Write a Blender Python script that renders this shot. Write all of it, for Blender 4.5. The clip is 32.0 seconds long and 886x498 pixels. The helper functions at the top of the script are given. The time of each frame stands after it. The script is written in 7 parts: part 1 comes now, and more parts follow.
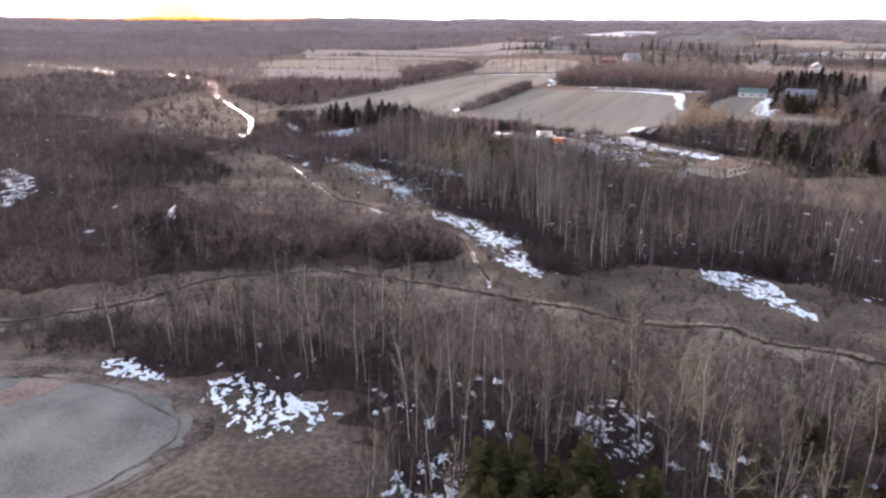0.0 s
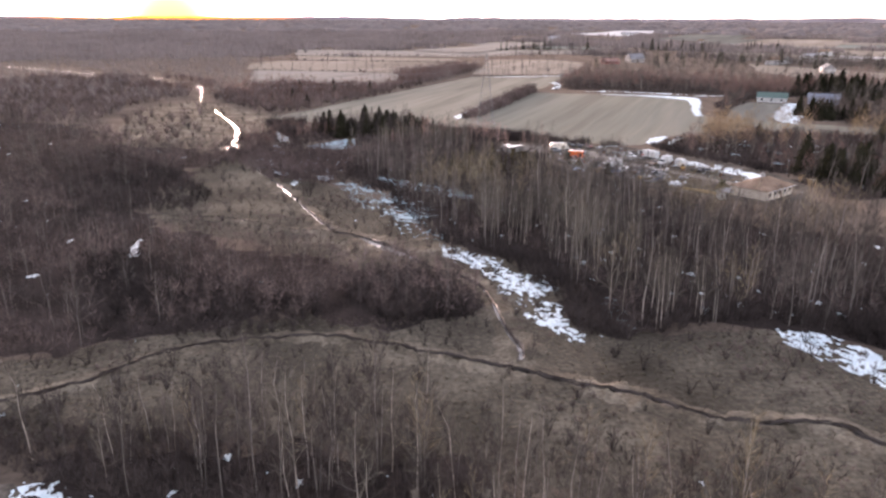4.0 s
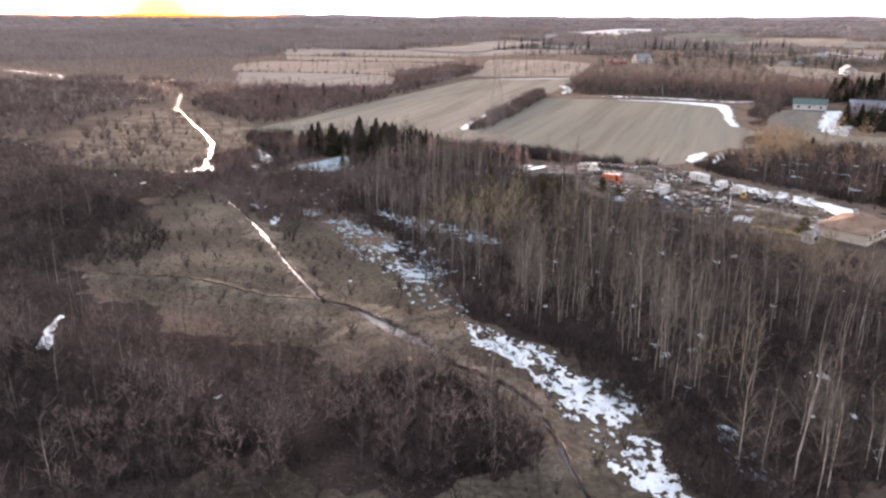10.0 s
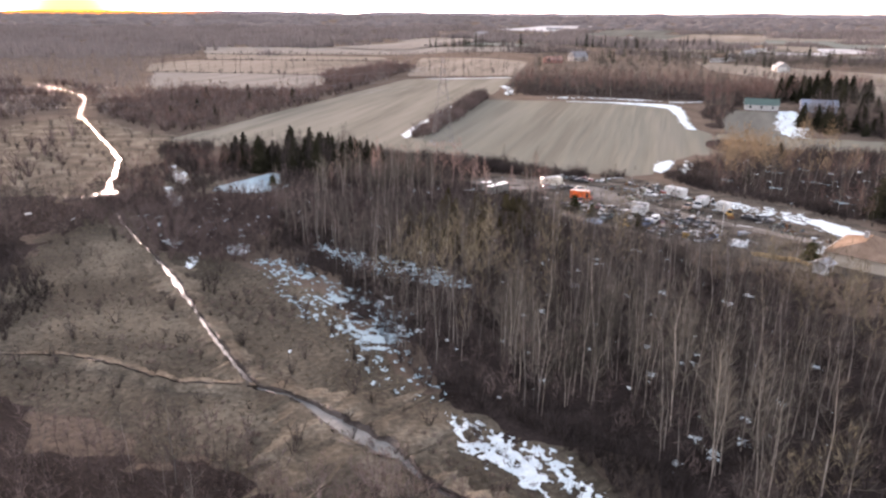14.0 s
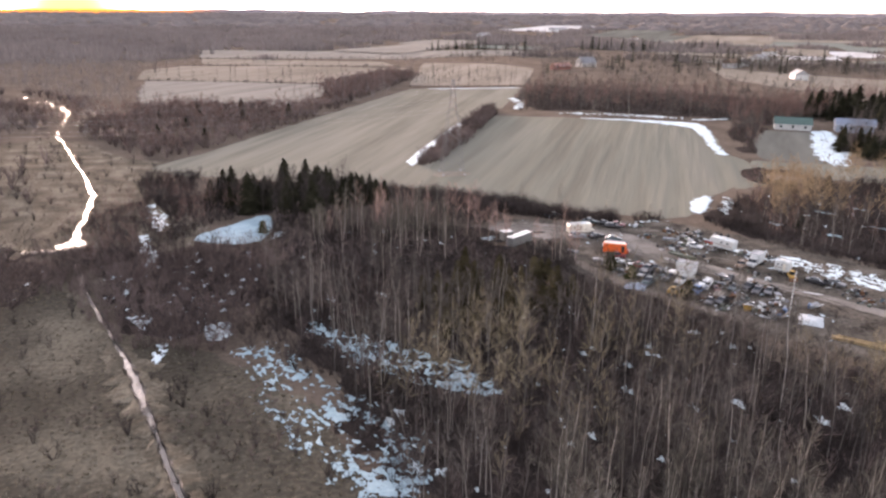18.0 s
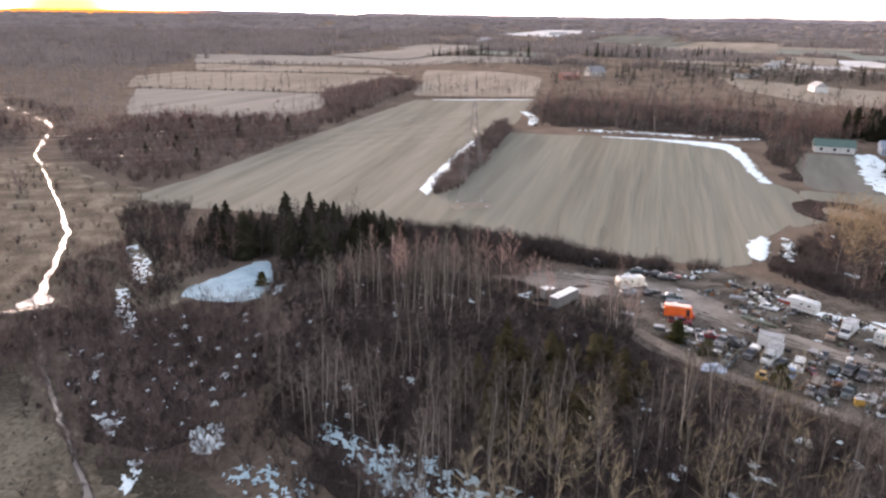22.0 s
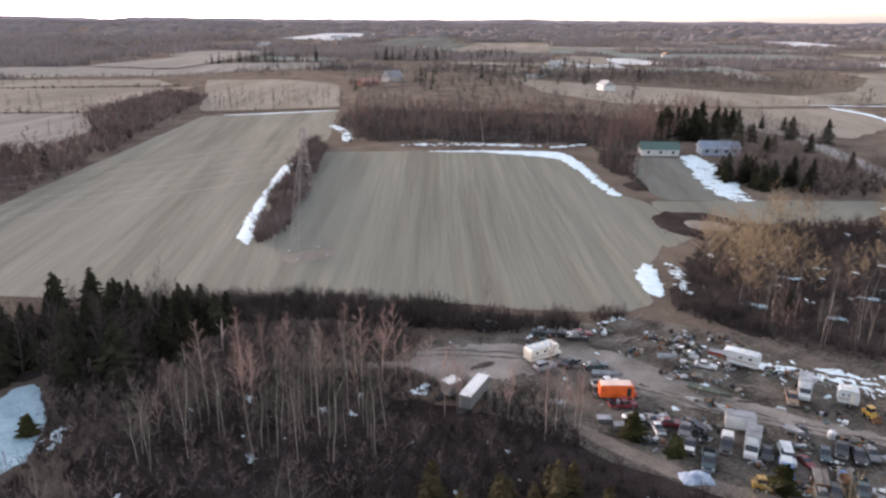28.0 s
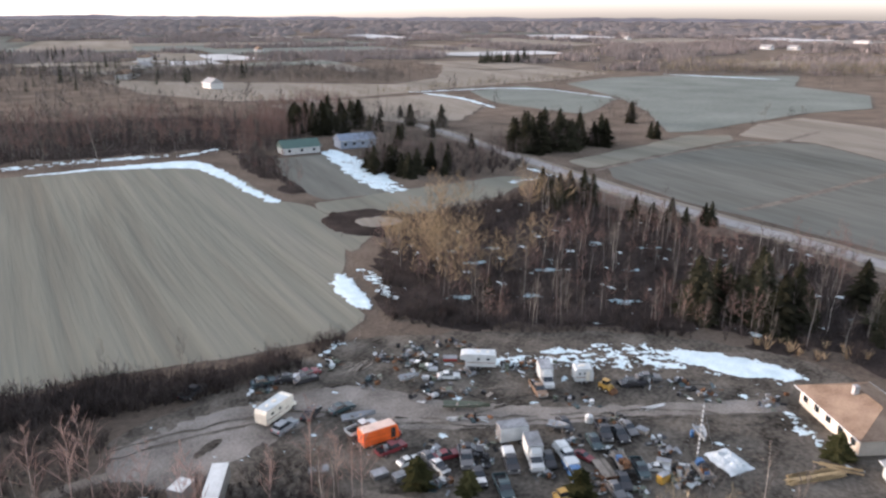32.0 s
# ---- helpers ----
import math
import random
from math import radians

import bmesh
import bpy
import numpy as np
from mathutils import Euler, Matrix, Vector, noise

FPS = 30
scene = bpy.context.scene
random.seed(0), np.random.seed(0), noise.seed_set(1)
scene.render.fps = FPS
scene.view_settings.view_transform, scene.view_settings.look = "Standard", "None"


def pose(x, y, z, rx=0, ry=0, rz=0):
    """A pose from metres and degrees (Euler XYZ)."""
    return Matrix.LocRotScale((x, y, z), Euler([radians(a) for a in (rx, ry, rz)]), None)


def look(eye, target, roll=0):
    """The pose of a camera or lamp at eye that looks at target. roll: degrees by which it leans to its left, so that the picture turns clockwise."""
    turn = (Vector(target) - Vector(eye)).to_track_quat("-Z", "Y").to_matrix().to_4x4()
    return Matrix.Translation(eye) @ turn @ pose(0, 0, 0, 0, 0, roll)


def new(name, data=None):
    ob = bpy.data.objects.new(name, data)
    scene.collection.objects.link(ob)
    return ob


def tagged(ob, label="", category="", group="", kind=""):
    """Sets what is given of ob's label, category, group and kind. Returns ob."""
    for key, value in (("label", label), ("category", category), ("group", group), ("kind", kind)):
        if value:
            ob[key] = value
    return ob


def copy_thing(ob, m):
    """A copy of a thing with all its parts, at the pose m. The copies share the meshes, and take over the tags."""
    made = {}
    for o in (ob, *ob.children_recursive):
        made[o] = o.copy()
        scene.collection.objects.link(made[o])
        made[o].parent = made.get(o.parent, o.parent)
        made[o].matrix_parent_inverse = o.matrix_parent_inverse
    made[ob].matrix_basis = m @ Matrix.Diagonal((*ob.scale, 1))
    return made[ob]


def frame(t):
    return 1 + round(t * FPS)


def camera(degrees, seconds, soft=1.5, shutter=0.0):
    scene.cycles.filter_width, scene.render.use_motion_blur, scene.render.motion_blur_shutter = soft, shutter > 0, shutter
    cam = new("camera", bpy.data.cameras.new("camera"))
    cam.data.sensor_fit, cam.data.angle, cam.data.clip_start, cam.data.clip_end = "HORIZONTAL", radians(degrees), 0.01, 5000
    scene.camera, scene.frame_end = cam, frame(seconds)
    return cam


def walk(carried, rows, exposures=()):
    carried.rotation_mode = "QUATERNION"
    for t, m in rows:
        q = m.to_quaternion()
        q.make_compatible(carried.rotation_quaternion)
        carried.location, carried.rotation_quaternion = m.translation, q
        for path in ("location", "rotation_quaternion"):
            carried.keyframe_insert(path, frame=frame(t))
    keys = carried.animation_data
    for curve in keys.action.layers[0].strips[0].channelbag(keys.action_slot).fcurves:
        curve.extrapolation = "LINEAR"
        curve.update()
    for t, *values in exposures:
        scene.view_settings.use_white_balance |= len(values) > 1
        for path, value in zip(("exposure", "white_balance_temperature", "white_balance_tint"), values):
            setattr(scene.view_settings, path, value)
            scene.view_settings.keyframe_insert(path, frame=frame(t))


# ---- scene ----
cam = camera(63.7, 32.0, soft=2.5)
PATH = [
    (0, (3.855, 0.979, 50.566), (3.798, 2.883, 49.955), 0.3),
    (1, (2.659, 8.699, 50.658), (2.607, 10.603, 50.049), 0.3),
    (2, (1.627, 16.157, 50.982), (1.576, 18.06, 50.369), 0.2),
    (3, (0.098, 23.616, 50.998), (0.054, 25.52, 50.387), 0.3),
    (5.5, (-2.891, 42.575, 51.564), (-2.927, 44.477, 50.947), 0.2),
    (7, (-4.633, 54.453, 50.976), (-4.664, 56.356, 50.362), 0.3),
    (8.5, (-6.534, 65.901, 51.046), (-6.558, 67.804, 50.431), 0.4),
    (10, (-8.332, 77.249, 51.399), (-8.35, 79.151, 50.781), 0.3),
    (11, (-9.528, 85.193, 51.309), (-9.54, 87.094, 50.69), 0.4),
    (12, (-10.691, 93.338, 51.273), (-10.659, 95.239, 50.653), 0.3),
    (12.5, (-11.379, 97.279, 51.191), (-11.301, 99.179, 50.57), 0.3),
    (13, (-12.142, 101.307, 50.988), (-11.999, 103.203, 50.368), 0.4),
    (13.5, (-12.812, 105.328, 51.079), (-12.645, 107.221, 50.457), 0.4),
    (14.5, (-13.902, 112.447, 51.577), (-13.731, 114.338, 50.951), 0.4),
    (16.5, (-13.323, 127.182, 54.995), (-13.154, 129.074, 54.368), 0.3),
    (18, (-14.629, 139.558, 58.186), (-14.458, 141.448, 57.555), 0.4),
    (19, (-15.772, 147.417, 59.755), (-15.597, 149.308, 59.129), 0.6),
    (20, (-17.238, 155.385, 61.051), (-17.058, 157.276, 60.426), 0.7),
    (21, (-18.579, 162.824, 61.131), (-18.397, 164.715, 60.505), 0.9),
    (22, (-20.118, 170.626, 61.556), (-19.932, 172.516, 60.931), 0.9),
    (23, (-20.444, 178.635, 61.614), (-20.262, 180.527, 60.992), 0.8),
    (24.5, (-22.42, 190.406, 61.997), (-22.231, 192.297, 61.373), 1.0),
    (26.5, (-24.193, 206.549, 61.671), (-23.822, 208.416, 61.057), 0.8),
    (27, (-24.523, 210.426, 61.708), (-24.071, 212.276, 61.096), 0.7),
    (27.5, (-24.746, 214.047, 61.765), (-24.17, 215.863, 61.155), 0.6),
    (28, (-25.19, 217.851, 61.752), (-24.456, 219.608, 61.14), 0.5),
    (28.5, (-25.597, 221.523, 61.435), (-24.707, 223.207, 60.826), 0.4),
    (29, (-25.895, 225.113, 61.275), (-24.883, 226.727, 60.667), 0.3),
    (29.5, (-26.032, 228.707, 61.193), (-24.92, 230.253, 60.583), 0.3),
    (30, (-26.076, 232.22, 61.156), (-24.87, 233.693, 60.542), 0.4),
    (30.5, (-26.008, 235.45, 60.977), (-24.714, 236.846, 60.364), 0.3),
    (31, (-25.602, 238.461, 60.92), (-24.223, 239.773, 60.304), 0.1),
    (31.5, (-25.429, 241.574, 60.817), (-23.965, 242.79, 60.201), 0.1),
    (32, (-25.092, 244.949, 60.631), (-23.55, 246.064, 60.014), 0.3),
]
walk(cam, [(t, look(eye, target, roll)) for t, eye, target, roll in PATH], [(0, 3.12, 6200, 35), (3, 3.04, 6400, 33), (6.5, 3.07, 6600, 31), (12, 3.06, 6600, 30), (19, 2.96, 6550, 28), (24.5, 2.8, 6350, 25), (28, 2.64, 6150, 23), (30, 2.62, 5950, 19), (32, 2.64, 5950, 19)])

# ---- sky and sun ----
SUN_AZ, SUN_EL = 21.3, 5.0          # degrees to the left of +y, degrees above the horizon
world = bpy.data.worlds.new("evening sky")
scene.world = world
world.use_nodes = True
wn = world.node_tree.nodes
sky = wn.new("ShaderNodeTexSky")
sky.sky_type = "NISHITA"
sky.sun_disc = False
sky.sun_elevation, sky.sun_rotation = radians(SUN_EL), radians(-SUN_AZ)
sky.air_density, sky.dust_density, sky.ozone_density = 1.0, 1.5, 1.0
soften = wn.new("ShaderNodeHueSaturation")
soften.inputs["Saturation"].default_value = 0.38
world.node_tree.links.new(sky.outputs[0], soften.inputs["Color"])
# the reddened aureole round the low sun
heading = wn.new("ShaderNodeTexCoord")
near_sun = wn.new("ShaderNodeVectorMath")
near_sun.operation = "DOT_PRODUCT"
near_sun.inputs[1].default_value = Vector((-math.sin(radians(SUN_AZ)), math.cos(radians(SUN_AZ)), -0.006)).normalized()
aureole = wn.new("ShaderNodeMapRange")
aureole.interpolation_type = "SMOOTHERSTEP"
aureole.inputs["From Min"].default_value, aureole.inputs["From Max"].default_value = math.cos(radians(6.5)), 1.0
redden = wn.new("ShaderNodeMix")
redden.data_type, redden.blend_type = "RGBA", "MULTIPLY"
redden.inputs["B"].default_value = (0.36, 0.12, 0.008, 1)
for out, into in ((heading.outputs["Generated"], near_sun.inputs[0]), (near_sun.outputs["Value"], aureole.inputs["Value"]), (aureole.outputs[0], redden.inputs["Factor"]), (soften.outputs[0], redden.inputs["A"]), (redden.outputs["Result"], wn["Background"].inputs["Color"])):
    world.node_tree.links.new(out, into)
wn["Background"].inputs["Strength"].default_value = 0.15
sun = new("sun", bpy.data.lights.new("sun", "SUN"))
sun.data.energy, sun.data.angle, sun.data.color = 1.1, radians(10), (1.0, 0.74, 0.53)
sun_dir = Vector((-math.sin(radians(SUN_AZ)), math.cos(radians(SUN_AZ)), math.tan(radians(SUN_EL))))
sun.matrix_world = look(sun_dir * 500, (0, 0, 0))

# ---- numbers for the lie of the land ----
rng = np.random.default_rng(7)


def smooth(t):
    t = np.clip(t, 0, 1)
    return t * t * (3 - 2 * t)


def gz(x, y):
    """Height of the ground: flat valley, a low rise to the north-east, far hills."""
    x, y = np.asarray(x, float), np.asarray(y, float)
    rise = 4 * smooth((y - 370) / 120) * smooth(x / 130) * (1 - smooth((x - 250) / 200))
    return rise + 38 * smooth((np.hypot(x, y - 200) - 700) / 4000)


def hashed(i, j, seed):
    n = (i.astype(np.int64) * 374761393 + j.astype(np.int64) * 668265263 + seed * 1442695041) & 0x7FFFFFFF
    n = ((n ^ (n >> 13)) * 1274126177) & 0x7FFFFFFF
    return ((n ^ (n >> 16)) & 0xFFFF) / 32767.5 - 1


def vnoise(x, y, seed=0):
    i, j = np.floor(x), np.floor(y)
    u, v = smooth(x - i), smooth(y - j)
    a, b = hashed(i, j, seed), hashed(i + 1, j, seed)
    c, d = hashed(i, j + 1, seed), hashed(i + 1, j + 1, seed)
    return (a * (1 - u) + b * u) * (1 - v) + (c * (1 - u) + d * u) * v


def fbm(x, y, seed=0):
    return 0.55 * vnoise(x, y, seed) + 0.3 * vnoise(x * 2.1, y * 2.1, seed + 1) + 0.15 * vnoise(x * 4.3, y * 4.3, seed + 2)


def inside(poly, x, y):
    """How far points lie inside a polygon (negative outside)."""
    p = np.array(poly, float)
    x, y = np.asarray(x, float), np.asarray(y, float)
    best, odd = np.full(x.shape, 1e18), np.zeros(x.shape, bool)
    for (ax, ay), (bx, by) in zip(p, np.roll(p, -1, 0)):
        ex, ey = bx - ax, by - ay
        t = np.clip(((x - ax) * ex + (y - ay) * ey) / (ex * ex + ey * ey + 1e-9), 0, 1)
        best = np.minimum(best, (x - ax - t * ex) ** 2 + (y - ay - t * ey) ** 2)
        if ay != by:
            odd ^= ((ay > y) != (by > y)) & (x < ex * (y - ay) / (by - ay) + ax)
    return np.where(odd, 1, -1) * np.sqrt(best)


def tri_mesh(name, verts, tris, mats, which=None, flat=True):
    me = bpy.data.meshes.new(name)
    verts, tris = np.ascontiguousarray(verts, np.float32), np.ascontiguousarray(tris, np.int32)
    me.vertices.add(len(verts))
    me.vertices.foreach_set("co", verts.ravel())
    me.loops.add(tris.size)
    me.loops.foreach_set("vertex_index", tris.ravel())
    me.polygons.add(len(tris))
    me.polygons.foreach_set("loop_start", np.arange(0, tris.size, 3, dtype=np.int32))
    for m in mats:
        me.materials.append(m)
    if which is not None:
        me.polygons.foreach_set("material_index", np.ascontiguousarray(which, np.int32))
    me.update(calc_edges=True)
    me.polygons.foreach_set("use_smooth", np.full(len(tris), not flat))
    return me


# ---- materials ----
def material(name, low, high, scale=1.0, fine=8.0, rough=0.9, metal=0.0, bump=0.3, spread=0.0, island=False, stretch=None, spec=0.0, mid=None, fuzz=0.0):
    """Two-scale noise between two base colours, with fine relief. spread: how far whole objects or islands differ."""
    m = bpy.data.materials.new(name)
    m.use_nodes = True
    nt = m.node_tree
    n, ln = nt.nodes, nt.links.new
    b = n["Principled BSDF"]
    geo = n.new("ShaderNodeNewGeometry")
    where = geo.outputs["Position"]
    if stretch:
        mp = n.new("ShaderNodeMapping")
        mp.inputs["Rotation"].default_value = (0, 0, radians(-stretch[0]))
        ln(where, mp.inputs["Vector"])
        mp2 = n.new("ShaderNodeMapping")
        mp2.inputs["Scale"].default_value = (stretch[1], 1, 1)
        ln(mp.outputs[0], mp2.inputs["Vector"])
        where = mp2.outputs[0]
    big, small = n.new("ShaderNodeTexNoise"), n.new("ShaderNodeTexNoise")
    for tex, s, det in ((big, scale, 4), (small, fine, 5)):
        tex.inputs["Scale"].default_value, tex.inputs["Detail"].default_value = s, det
        ln(where, tex.inputs["Vector"])
    mix = n.new("ShaderNodeMath")
    mix.operation = "MULTIPLY_ADD"
    mix.inputs[1].default_value = 0.6
    ln(big.outputs["Fac"], mix.inputs[0])
    half = n.new("ShaderNodeMath")
    half.operation = "MULTIPLY"
    half.inputs[1].default_value = 0.4
    ln(small.outputs["Fac"], half.inputs[0])
    ln(half.outputs[0], mix.inputs[2])
    ramp = n.new("ShaderNodeValToRGB")
    e = ramp.color_ramp.elements
    e[0].position, e[0].color = 0.36, (*low, 1)
    e[1].position, e[1].color = 0.64, (*high, 1)
    if mid:
        k = e.new(0.5)
        k.color = (*mid, 1)
    ln(mix.outputs[0], ramp.inputs["Fac"])
    colour = ramp.outputs["Color"]
    if spread:
        src = geo.outputs["Random Per Island"] if island else n.new("ShaderNodeObjectInfo").outputs["Random"]
        rg = n.new("ShaderNodeMapRange")
        rg.inputs["To Min"].default_value, rg.inputs["To Max"].default_value = 1 - spread, 1 + spread
        ln(src, rg.inputs["Value"])
        hsv = n.new("ShaderNodeHueSaturation")
        ln(rg.outputs[0], hsv.inputs["Value"])
        ln(colour, hsv.inputs["Color"])
        colour = hsv.outputs["Color"]
    ln(colour, b.inputs["Base Color"])
    b.inputs["Roughness"].default_value, b.inputs["Metallic"].default_value = rough, metal
    b.inputs["Specular IOR Level"].default_value = spec
    if fuzz:                        # the nap of dry stalks and twigs, which shines against the light
        b.inputs["Sheen Weight"].default_value, b.inputs["Sheen Roughness"].default_value = fuzz, 0.45
        b.inputs["Sheen Tint"].default_value = (1.0, 0.86, 0.76, 1)
    if bump:
        bp = n.new("ShaderNodeBump")
        bp.inputs["Strength"].default_value, bp.inputs["Distance"].default_value = bump, 0.5 / fine
        ln(small.outputs["Fac"], bp.inputs["Height"])
        ln(bp.outputs[0], b.inputs["Normal"])
    return m


def glassy(name, colour, rough=0.05):
    m = bpy.data.materials.new(name)
    m.use_nodes = True
    b = m.node_tree.nodes["Principled BSDF"]
    b.inputs["Base Color"].default_value = (*colour, 1)
    b.inputs["Roughness"].default_value = rough
    b.inputs["Specular IOR Level"].default_value = 0.6
    return m


M_GROUND = material("dead grass", (0.05, 0.040, 0.032), (0.125, 0.102, 0.08), 0.05, 0.9, bump=0.8, fuzz=0.05)
M_MARSH = material("marsh grass", (0.032, 0.029, 0.022), (0.138, 0.124, 0.094), 0.05, 1.1, bump=0.45, mid=(0.067, 0.060, 0.046), fuzz=0.04)
M_BANK = material("pale bank grass", (0.045, 0.040, 0.030), (0.185, 0.164, 0.125), 0.12, 1.4, bump=0.6, mid=(0.095, 0.083, 0.062), fuzz=0.06)
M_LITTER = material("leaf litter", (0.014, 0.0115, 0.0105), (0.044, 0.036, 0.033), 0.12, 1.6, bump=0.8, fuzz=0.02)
M_STUBBLE = material("stubble field", (0.140, 0.135, 0.108), (0.214, 0.205, 0.168), 0.08, 0.26, bump=0.3, stretch=(72, 0.07), mid=(0.180, 0.173, 0.140), fuzz=0.015)
M_STUBBLE_E = material("striped stubble", (0.137, 0.132, 0.107), (0.194, 0.187, 0.153), 0.07, 0.2, bump=0.3, stretch=(68, 0.05), mid=(0.166, 0.165, 0.134), fuzz=0.01)
M_STUBBLE_B = material("grey stubble", (0.13, 0.125, 0.115), (0.24, 0.23, 0.20), 0.1, 0.6, bump=0.4, stretch=(62, 0.06), fuzz=0.03)
M_FIELD_TAN = material("tan field", (0.155, 0.137, 0.110), (0.255, 0.228, 0.190), 0.03, 0.4, bump=0.3, stretch=(62, 0.15), fuzz=0.015)
M_FIELD_GREY = material("ploughed field", (0.10, 0.10, 0.085), (0.165, 0.163, 0.142), 0.03, 0.25, bump=0.2, stretch=(62, 0.15), fuzz=0)
M_FIELD_BLUE = material("winter crop field", (0.14, 0.15, 0.13), (0.21, 0.222, 0.195), 0.02, 0.3, bump=0.2, fuzz=0)
M_FIELD_PALE = material("snow-dusted field", (0.30, 0.30, 0.29), (0.55, 0.56, 0.56), 0.01, 0.1, bump=0.2, fuzz=0.03)
M_GRAVEL = material("gravel", (0.105, 0.095, 0.083), (0.26, 0.238, 0.212), 0.11, 3.0, bump=0.4)
M_YARD = material("yard dirt", (0.027, 0.024, 0.020), (0.155, 0.138, 0.115), 0.16, 1.4, bump=0.5)
M_PAD = material("gravel pad", (0.088, 0.095, 0.086), (0.165, 0.172, 0.154), 0.12, 2.5, bump=0.4)
M_TRACK = material("bare track", (0.10, 0.085, 0.07), (0.21, 0.18, 0.15), 0.2, 2.0, bump=0.4)
M_ROAD = material("worn asphalt", (0.22, 0.21, 0.20), (0.33, 0.315, 0.30), 0.2, 4.0, bump=0.1)
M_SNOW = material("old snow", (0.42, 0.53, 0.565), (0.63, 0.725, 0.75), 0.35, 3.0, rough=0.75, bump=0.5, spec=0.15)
M_MUD = material("wet bank mud", (0.02, 0.016, 0.013), (0.06, 0.047, 0.038), 0.4, 3.0, rough=0.6, bump=0.6, spec=0.3)
M_WATER = material("creek water", (0.03, 0.03, 0.028), (0.05, 0.048, 0.042), 0.2, 2.0, rough=0.2, bump=0.12, spec=0.4)
M_ICE = material("grey pond ice", (0.085, 0.092, 0.088), (0.15, 0.158, 0.148), 0.4, 2.0, rough=0.5, bump=0.05, spec=0.25)
M_BARK = material("pale birch bark", (0.18, 0.158, 0.135), (0.45, 0.405, 0.35), 0.8, 6.0, bump=0.3, spread=0.4)
M_BARK_T = material("pale aspen bark", (0.12, 0.11, 0.098), (0.35, 0.325, 0.292), 0.15, 5.0, bump=0.2, spread=0.5, island=True)
M_BARK_S = material("grey aspen bark", (0.066, 0.060, 0.054), (0.225, 0.208, 0.185), 0.15, 5.0, bump=0.2, spread=0.55, island=True)
M_TWIG = material("bare twigs", (0.052, 0.048, 0.041), (0.165, 0.150, 0.125), 0.06, 2.0, bump=0.0, spread=0.35)
M_TWIG_S = material("bare twig mass", (0.034, 0.030, 0.0275), (0.145, 0.128, 0.114), 0.05, 0.4, bump=0.0, spread=0.4, island=True, fuzz=0.06)
M_TWIG_TAN = material("budding tan twigs", (0.105, 0.089, 0.060), (0.26, 0.222, 0.153), 0.05, 1.0, bump=0.0, spread=0.35, island=True, fuzz=0.06)
M_TWIG_GOLD = material("golden budding twigs", (0.155, 0.115, 0.072), (0.37, 0.28, 0.178), 0.05, 1.0, bump=0.0, spread=0.35, island=True, fuzz=0.05)
M_TWIG_RED = material("reddish twigs", (0.10, 0.064, 0.056), (0.21, 0.14, 0.12), 0.05, 1.0, bump=0.0, spread=0.35, island=True, fuzz=0.06)
# the low sun's pink is put into these birch bark and twig colours
M_BARK_SUNLIT = material("sunlit pink birch bark", (0.24, 0.182, 0.158), (0.43, 0.335, 0.295), 0.8, 6.0, bump=0.3, spread=0.25)
M_TWIG_SUNLIT = material("sunlit pink birch twigs", (0.185, 0.124, 0.104), (0.35, 0.248, 0.21), 0.3, 2.0, bump=0.0, spread=0.3)
M_SCRUB = material("reddish scrub", (0.040, 0.031, 0.029), (0.185, 0.145, 0.133), 0.04, 0.4, bump=0.0, spread=0.35, island=True, fuzz=0.14)
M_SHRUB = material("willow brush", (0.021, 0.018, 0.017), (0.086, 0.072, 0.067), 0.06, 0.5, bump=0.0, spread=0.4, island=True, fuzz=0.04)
M_NEEDLE = material("spruce needles", (0.011, 0.012, 0.008), (0.033, 0.031, 0.020), 0.3, 3.0, bump=0.0, spread=0.4)
M_NEEDLE_S = material("dark needles", (0.014, 0.017, 0.011), (0.035, 0.038, 0.023), 0.05, 1.0, bump=0.0, spread=0.4, island=True)
M_CEDAR = material("cedar foliage", (0.014, 0.016, 0.007), (0.052, 0.050, 0.022), 0.4, 3.0, bump=0.0, spread=0.35)
M_OLIVE = material("olive-brown needles", (0.022, 0.019, 0.010), (0.066, 0.055, 0.030), 0.4, 3.0, bump=0.0, spread=0.35)
M_TUFT = material("grass tufts", (0.06, 0.053, 0.039), (0.20, 0.175, 0.13), 0.06, 0.8, bump=0.0, spread=0.4, island=True, fuzz=0.03)
# far woods lightened and greyed: distance haze is put into the base colour
M_FARWOOD_HAZED = material("haze-toned far woods", (0.145, 0.126, 0.121), (0.225, 0.197, 0.188), 0.006, 0.05, bump=0.0, spread=0.05, island=True, fuzz=0.36)

M_FARHILL = material("farthest woods", (0.105, 0.093, 0.09), (0.17, 0.151, 0.146), 0.004, 0.03, bump=0.0, spread=0.05, island=True, fuzz=0.05)

# ---- the ground ----
def lines(lo, hi, step, out, grow):
    a = list(np.arange(lo, hi + 0.1, step))
    d, s = hi, step
    while d < out:
        s *= grow
        d += s
        a.append(min(d, out))
    d, s = lo, step
    while d > -out:
        s *= grow
        d -= s
        a.insert(0, max(d, -out))
    return np.array(a)


gx, gy = lines(-300, 480, 10, 4600, 1.14), lines(-40, 760, 10, 4600, 1.14) 
X, Y = np.meshgrid(gx, gy, indexing="ij")
Z = gz(X, Y)
ny = len(gy)
cell = (np.arange(len(gx) - 1)[:, None] * ny + np.arange(ny - 1)[None]).ravel()
tris = np.concatenate([np.stack([cell, cell + ny, cell + ny + 1], 1), np.stack([cell, cell + ny + 1, cell + 1], 1)])
